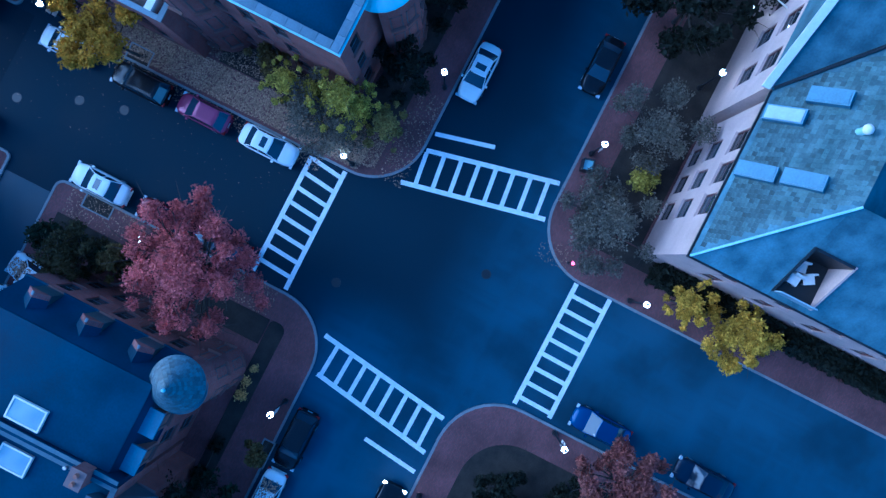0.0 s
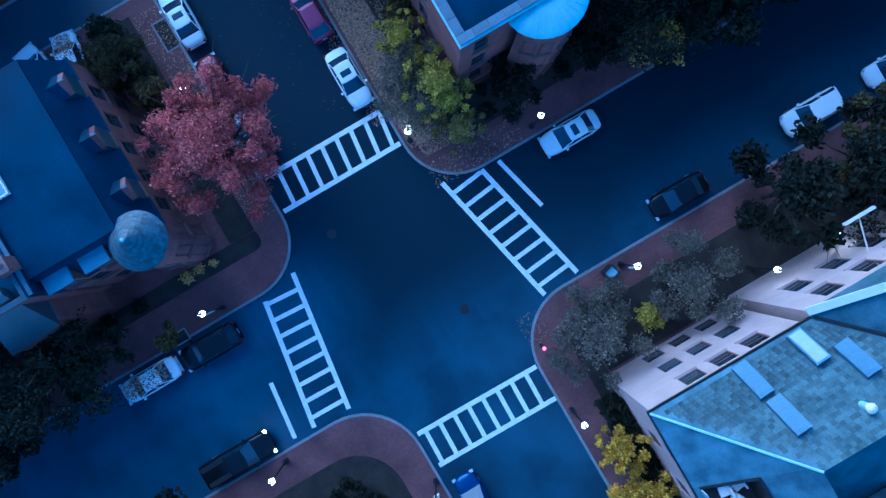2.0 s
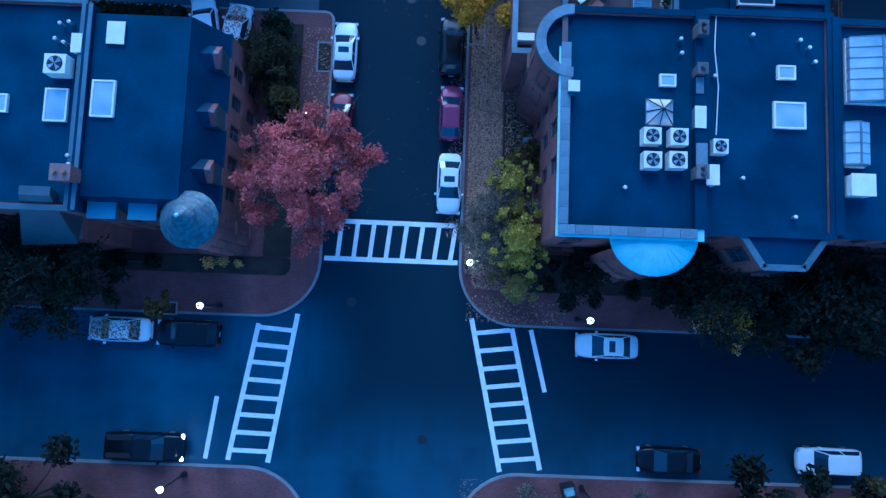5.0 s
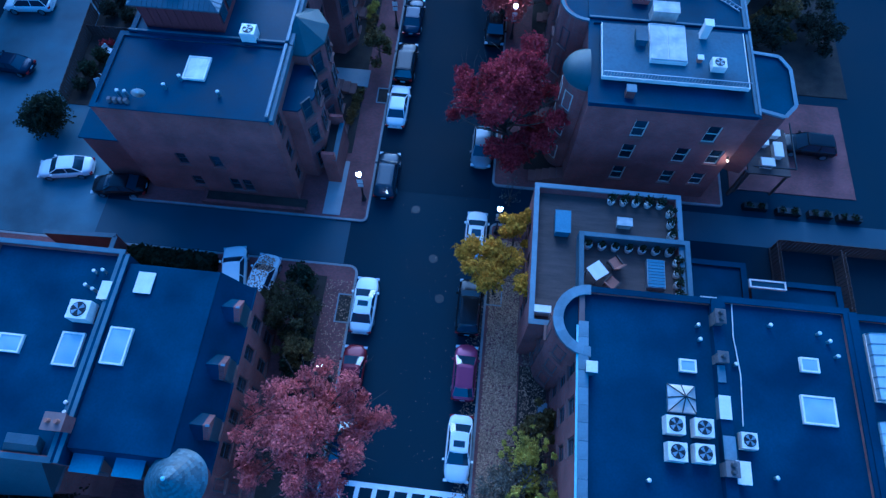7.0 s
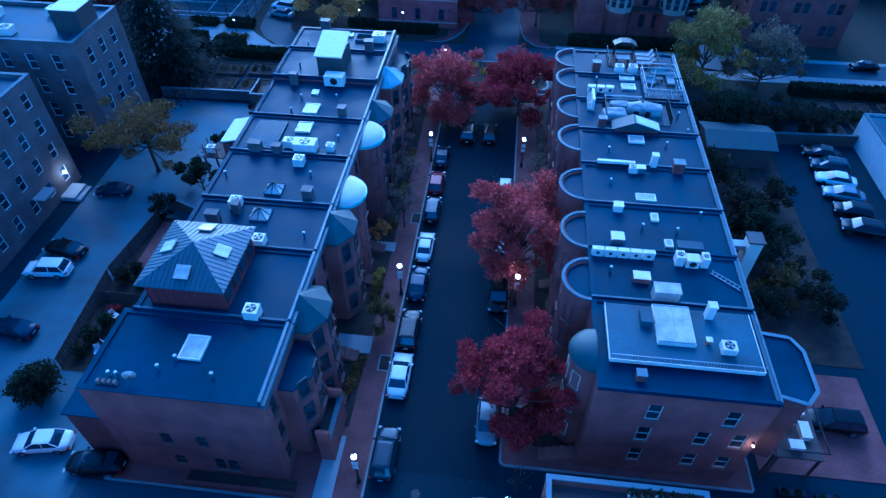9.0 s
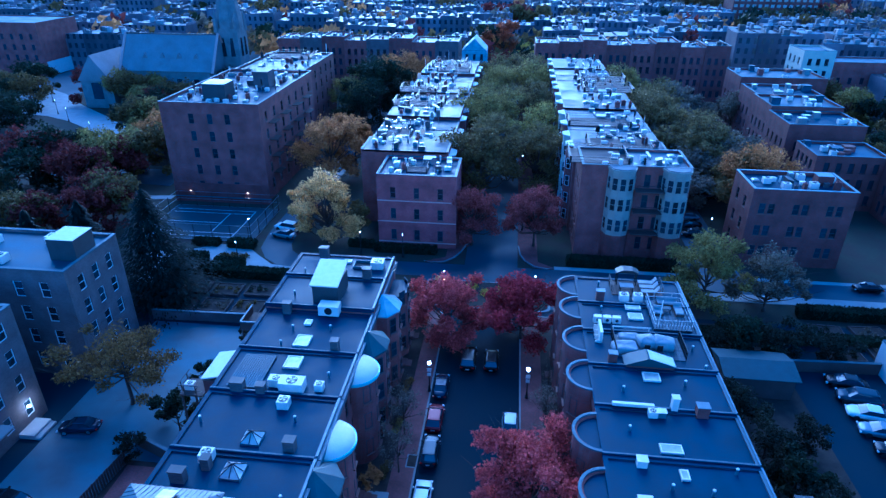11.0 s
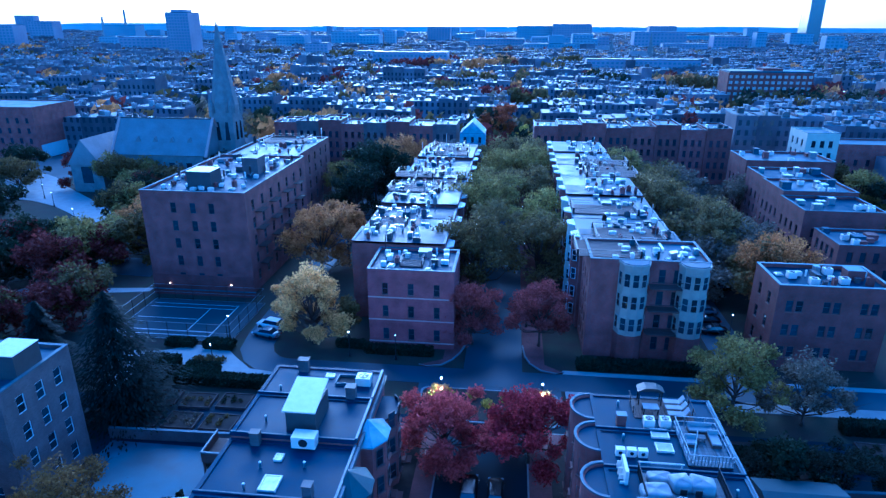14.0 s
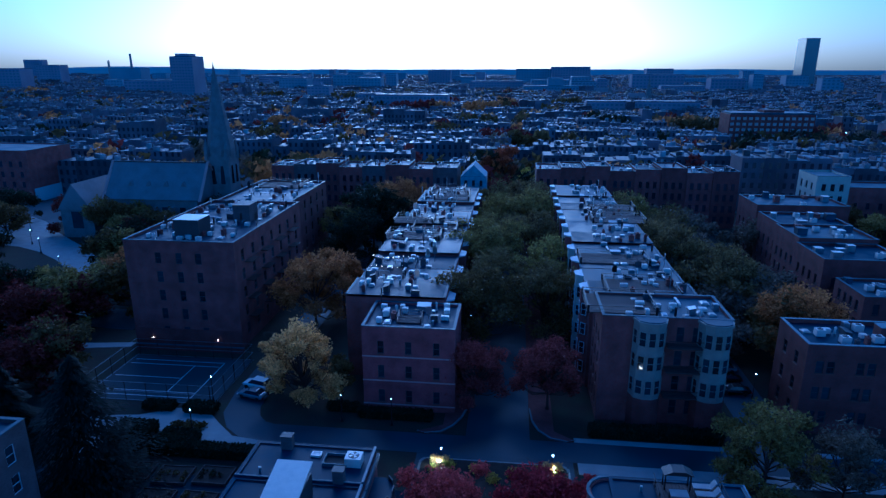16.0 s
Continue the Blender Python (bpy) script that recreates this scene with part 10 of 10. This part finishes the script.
far = random.Random(5)
walls, roofs, plant, panes, lamps = Shape(), Shape(), Shape(), Shape(), Shape()
crowns = {L_OLIVE: Shape(), L_ORANGE: Shape(), L_DKRED: Shape(), L_GREEN: Shape(), L_GREY: Shape()}


def far_tree(x, y, h, r, leaf, n=52):
    s = crowns[leaf]
    for i in range(n):
        d = Vector((far.gauss(0, 1), far.gauss(0, 1), far.gauss(0, 1))).normalized() * r * far.random() ** 0.4
        c = Vector((x + d.x, y + d.y, h - r + d.z * 0.8))
        a = Vector((far.uniform(-1, 1), far.uniform(-1, 1), far.uniform(-1, 1))).normalized() * r * far.uniform(0.14, 0.3)
        b = a.orthogonal() * 0.7
        s.poly(c - a * 1.1 - b * 0.8, c + a * 1.1 - b * 0.8, c + b * 1.4)


def far_house(x, y, w, d, z, near):
    """A run of terraced houses under one roof line, with chimneys at the party walls."""
    small = 1 if y < 900 else 2 if y < 2000 else 5
    count = max(1, round(w / (6.6 * small)))
    for k in range(count):
        a, b = x + w * k / count, x + w * (k + 1) / count - 0.02
        top, back, front = z + far.uniform(-0.7, 0.7), y + d - far.uniform(0, 3.5), y + far.choice((0, 0, 0.3, 0.6))
        walls.box(a, front, 0, b, back, top)
        roofs.box(a + 0.25, front + 0.25, top, b - 0.25, back - 0.25, top + 0.12)
        walls.box(b - 0.5, front + far.uniform(0.5, 6), top, b - 0.05, back - far.uniform(0.5, 3), top + far.uniform(0.4, 1.3))
        for j in range(3 if y < 600 else 2):
            u, v, e = far.uniform(a + 0.4, b - 1.6), far.uniform(front + 0.4, back - 2), far.uniform(0.5, 2.0)
            plant.box(u, v, top + 0.12, u + far.uniform(0.5, 2.2) * small, v + far.uniform(0.5, 2.0), top + 0.12 + e)
    if near:
        for f in range(int(z // 3.1)):
            for k in range(int(w / 2.2)):
                u = x + w * (k + 0.5) / int(w / 2.2)
                panes.box(u - 0.5, y - 0.06, 1.3 + 3.1 * f, u + 0.5, y - 0.003, 3.0 + 3.1 * f)


AUTUMN = (L_OLIVE, L_ORANGE, L_DKRED, L_GREEN, L_GREY, L_OLIVE)
y = 232.0
band = 0
while y < 3300:
    reach = y * 0.86 + 60
    depth = 12 if y < 1300 else 16 if y < 2200 else 40
    x = -reach + 30
    shift = far.uniform(0, 60)
    while x < reach * 0.95 - 20:
        w = far.choice((6.6, 13.2, 13.2, 19.8, 26.4)) * (1 if y < 900 else 2 if y < 2000 else 5)
        gap = (x + shift) % 110 < 16 or abs(x + 0.02 * (y - 200)) < 9
        if y < 262 and (-128 < x < -70 or -75 < x < 68 and y < 246):
            gap = True
        if 330 < y < 420 and 86 < x < 190:
            gap = True
        if gap:
            far_tree(x + 3, y + far.uniform(-4, 10), far.uniform(11, 16), far.uniform(4, 7), far.choice(AUTUMN))
            x += 7
            continue
        far_house(x, y + far.choice((0, 0, 0.8)), w - 0.05, depth, far.choice((10.5, 11.5, 12, 12.5, 13.5)) + (far.uniform(2, 7) if far.random() < 0.05 else 0), y < 420)
        x += w
    for k in range(int(reach / (9 if y < 900 else 12))):
        if far.random() < 0.8:
            far_tree(far.uniform(-reach, reach), y + depth + far.uniform(3, 12), far.uniform(12, 17), far.uniform(4, 7.5), far.choice(AUTUMN), 44 if y < 600 else 24)
        if y < 1200 and k % 4 == 0:
            lamps.ball((far.uniform(-reach, reach), y - 3, far.uniform(4, 9)), 0.2 + y / 5000, 5, 3)
    y += depth + (20 if band % 2 else 10) + y * 0.014
    band += 1
for x0, y0, x1, y1, step in ((-250, 96, -170, 200, 26), (100, 60, 260, 210, 27), (-170, -60, -92, 84, 30), (66, -60, 160, 84, 30)):
    yy = y0
    while yy < y1:
        xx = x0
        while xx < x1:
            if far.random() < 0.82:
                far_house(xx, yy, 6.58, 11, far.choice((10.5, 11, 12, 12.5)), True)
            else:
                far_tree(xx + 3, yy + 6, 10, 4.5, far.choice((L_OLIVE, L_GREEN, L_ORANGE)))
            xx += 6.6
        for k in range(int((x1 - x0) / 11)):
            far_tree(far.uniform(x0, x1), yy + far.uniform(13, step - 2), far.uniform(8, 12), far.uniform(3, 5.5), far.choice((L_OLIVE, L_GREEN, L_GREY, L_DKRED)))
        yy += step
for x, y, r, leaf in ((-152, 470, 8, L_ORANGE), (-143, 481, 9, L_ORANGE), (-125, 464, 8, L_DKRED), (-145, 418, 7, L_ORANGE), (-91, 573, 10, L_DKRED), (-76, 561, 11, L_DKRED), (-60, 563, 9, L_ORANGE), (-25, 554, 12, L_ORANGE), (-4, 332, 9, L_DKRED),
                      (100, 429, 9, L_ORANGE), (117, 431, 9, L_OLIVE), (-684, 882, 12, L_ORANGE), (-192, 342, 7, L_ORANGE), (-289, 767, 11, L_OLIVE), (104, 413, 8, L_OLIVE), (-23, 433, 10, L_OLIVE), (51, 647, 11, L_OLIVE), (-194, 753, 12, L_OLIVE), (8, 322, 7, L_OLIVE), (60, 440, 10, L_GREEN)):
    for k in range(3):
        far_tree(x + (k - 1) * r * 0.8, y + far.uniform(-3, 3), 12 + r * 0.6 + far.uniform(-2, 1), r * far.uniform(0.55, 0.8), leaf, 110)
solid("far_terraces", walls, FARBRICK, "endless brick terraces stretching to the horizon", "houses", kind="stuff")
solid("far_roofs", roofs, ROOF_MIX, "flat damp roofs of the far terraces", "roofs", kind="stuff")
solid("far_roof_plant", plant, material("far_roof_plant", (0.34, 0.34, 0.34), 0.6, dry=False, vary=0.3, scale=0.3, fine=2, bump=0, second=(0.16, 0.13, 0.12), island=0.8), "chimneys and plant boxes on the far roofs", "roof plant", kind="stuff")
solid("far_windows", panes, GLASS, "dark windows of the far terraces", "windows", kind="stuff")
solid("far_lamps", lamps, GLOBE, "distant street lamps shining among the terraces", "street lamps", kind="stuff")
for leaf, s in crowns.items():
    solid("far_trees", s, leaf, "distant autumn trees between the terraces", "trees", kind="stuff")


def far_block(name, label, x0, y0, x1, y1, z, mat, cols=0, rows=0, glass=None, top=None):
    """A far tall building with rows of window bands on the side towards the street."""
    t = thing(name, label, "building", "", None)
    part("wall", Shape().box(x0, y0, 0, x1, y1, z), mat, t)
    part("roof", Shape().box(x0 + 0.5, y0 + 0.5, z, x1 - 0.5, y1 - 0.5, z + 0.8), ROOF_PALE, t)
    if top:
        part("roof_house", Shape().box(*top), mat, t)
    w = (x1 - x0) / max(cols, 1)
    s = Shape()
    for r in range(rows):
        for c in range(cols):
            s.box(x0 + w * (c + 0.22), y0 - 0.25, z * (r + 0.25) / (rows + 0.2), x0 + w * (c + 0.78), y0 - 0.01, z * (r + 0.75) / (rows + 0.2))
    if rows:
        tagged(part("glazing", s, glass or GLASS, t), kind="stuff")


# skyline blocks painted pale and bluish: distance haze in the colour
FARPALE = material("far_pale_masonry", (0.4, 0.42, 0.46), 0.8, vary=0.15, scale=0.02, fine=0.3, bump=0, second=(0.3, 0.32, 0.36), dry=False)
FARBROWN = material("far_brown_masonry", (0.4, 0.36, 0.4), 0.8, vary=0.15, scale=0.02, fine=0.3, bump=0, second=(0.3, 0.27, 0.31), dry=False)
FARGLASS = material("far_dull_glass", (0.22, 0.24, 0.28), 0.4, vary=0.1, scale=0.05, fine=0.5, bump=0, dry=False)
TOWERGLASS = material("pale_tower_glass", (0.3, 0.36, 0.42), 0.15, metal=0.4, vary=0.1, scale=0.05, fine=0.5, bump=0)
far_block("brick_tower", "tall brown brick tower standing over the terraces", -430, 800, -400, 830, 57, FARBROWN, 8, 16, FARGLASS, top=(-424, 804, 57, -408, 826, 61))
# pale panes paint in the glow of lit windows
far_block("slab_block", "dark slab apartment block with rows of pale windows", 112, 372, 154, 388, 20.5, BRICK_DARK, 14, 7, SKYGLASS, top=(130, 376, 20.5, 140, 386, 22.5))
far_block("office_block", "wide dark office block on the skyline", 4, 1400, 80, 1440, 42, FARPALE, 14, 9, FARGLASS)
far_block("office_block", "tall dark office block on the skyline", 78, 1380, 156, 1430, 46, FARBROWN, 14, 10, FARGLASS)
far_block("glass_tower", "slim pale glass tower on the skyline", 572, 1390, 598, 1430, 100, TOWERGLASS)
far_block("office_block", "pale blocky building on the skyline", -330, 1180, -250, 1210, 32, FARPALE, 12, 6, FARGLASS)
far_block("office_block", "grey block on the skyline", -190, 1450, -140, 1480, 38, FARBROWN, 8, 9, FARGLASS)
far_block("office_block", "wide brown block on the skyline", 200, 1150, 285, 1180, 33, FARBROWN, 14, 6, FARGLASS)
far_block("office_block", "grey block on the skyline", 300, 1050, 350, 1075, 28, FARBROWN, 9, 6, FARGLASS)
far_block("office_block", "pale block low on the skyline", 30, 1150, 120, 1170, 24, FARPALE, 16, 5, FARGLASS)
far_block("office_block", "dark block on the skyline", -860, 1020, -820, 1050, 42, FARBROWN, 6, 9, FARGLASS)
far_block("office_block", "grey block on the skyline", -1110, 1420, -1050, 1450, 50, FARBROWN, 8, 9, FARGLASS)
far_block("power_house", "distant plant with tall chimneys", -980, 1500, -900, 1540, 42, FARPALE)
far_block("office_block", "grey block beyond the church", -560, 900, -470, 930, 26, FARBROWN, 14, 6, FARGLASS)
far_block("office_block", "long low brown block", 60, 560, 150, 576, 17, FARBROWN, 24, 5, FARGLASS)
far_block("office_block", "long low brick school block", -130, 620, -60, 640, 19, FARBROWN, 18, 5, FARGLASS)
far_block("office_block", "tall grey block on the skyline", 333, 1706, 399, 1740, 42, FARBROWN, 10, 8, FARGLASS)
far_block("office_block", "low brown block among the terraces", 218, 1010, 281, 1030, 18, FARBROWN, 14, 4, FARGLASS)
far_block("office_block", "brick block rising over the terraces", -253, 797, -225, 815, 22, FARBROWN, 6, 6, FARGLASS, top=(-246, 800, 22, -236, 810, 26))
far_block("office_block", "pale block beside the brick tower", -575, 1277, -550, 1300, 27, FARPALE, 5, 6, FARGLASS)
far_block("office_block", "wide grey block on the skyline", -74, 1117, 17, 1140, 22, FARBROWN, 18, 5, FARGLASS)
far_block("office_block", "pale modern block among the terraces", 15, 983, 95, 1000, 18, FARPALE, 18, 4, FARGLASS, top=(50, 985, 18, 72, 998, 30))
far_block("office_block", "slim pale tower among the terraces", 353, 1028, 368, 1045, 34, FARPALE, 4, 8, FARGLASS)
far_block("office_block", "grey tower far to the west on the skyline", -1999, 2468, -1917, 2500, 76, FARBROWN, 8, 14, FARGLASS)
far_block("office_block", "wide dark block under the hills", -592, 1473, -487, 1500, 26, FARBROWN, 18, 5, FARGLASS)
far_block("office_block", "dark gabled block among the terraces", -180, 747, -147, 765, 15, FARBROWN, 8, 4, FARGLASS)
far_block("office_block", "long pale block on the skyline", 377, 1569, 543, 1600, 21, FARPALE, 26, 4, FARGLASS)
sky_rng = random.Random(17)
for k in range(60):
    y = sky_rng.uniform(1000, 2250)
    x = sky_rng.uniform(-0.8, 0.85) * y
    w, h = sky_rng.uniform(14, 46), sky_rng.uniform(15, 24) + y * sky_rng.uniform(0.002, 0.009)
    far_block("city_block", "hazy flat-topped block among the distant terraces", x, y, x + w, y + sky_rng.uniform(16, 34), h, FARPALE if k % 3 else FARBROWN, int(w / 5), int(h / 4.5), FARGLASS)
for x, y, z in ((128, 946, 16), (142, 756, 28)):
    t = thing("far_church", "small far church with a pointed steeple", "church", "", None)
    part("nave_wall", Shape().box(x - 14, y, 0, x + 4, y + 12, 11), BRICK_DARK, t)
    part("nave_roof", Shape().loft([[(xx, y - 0.3, 11), (xx, y + 12.3, 11), (xx, y + 6, 17)] for xx in (x - 14.3, x + 4.3)]), CHURCHSLATE, t)
    part("tower", Shape().box(x + 4.4, y, 0, x + 10, y + 5.6, 15), GREYSTONE, t)
    q = ring(x + 7.2, y + 2.8, 3.0, 8)
    part("steeple", Shape().cone(q, 15, (x + 7.2, y + 2.8, z + 12)), GREYSTONE, t)
st = thing("plant_chimneys", "two tall pale chimneys of a distant plant", "chimney", "", None)
for x, z in ((-950, 78), (-1010, 62)):
    q = ring(x, 1545, 4, 10)
    part("stack", Shape().prism(q, 0, z, [(x + (p[0] - x) * 0.6, 1545 + (p[1] - 1545) * 0.6) for p in q]), CONCRETE, st)
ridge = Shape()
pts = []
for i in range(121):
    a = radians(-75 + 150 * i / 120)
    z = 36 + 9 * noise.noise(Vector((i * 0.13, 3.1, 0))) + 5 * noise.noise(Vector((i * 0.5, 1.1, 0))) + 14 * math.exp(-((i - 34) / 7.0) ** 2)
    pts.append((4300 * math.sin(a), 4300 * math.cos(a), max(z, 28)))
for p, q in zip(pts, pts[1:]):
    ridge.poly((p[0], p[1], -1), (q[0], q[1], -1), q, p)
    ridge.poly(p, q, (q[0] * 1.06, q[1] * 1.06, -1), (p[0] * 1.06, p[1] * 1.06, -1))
# hills painted pale grey-blue to carry the distance haze
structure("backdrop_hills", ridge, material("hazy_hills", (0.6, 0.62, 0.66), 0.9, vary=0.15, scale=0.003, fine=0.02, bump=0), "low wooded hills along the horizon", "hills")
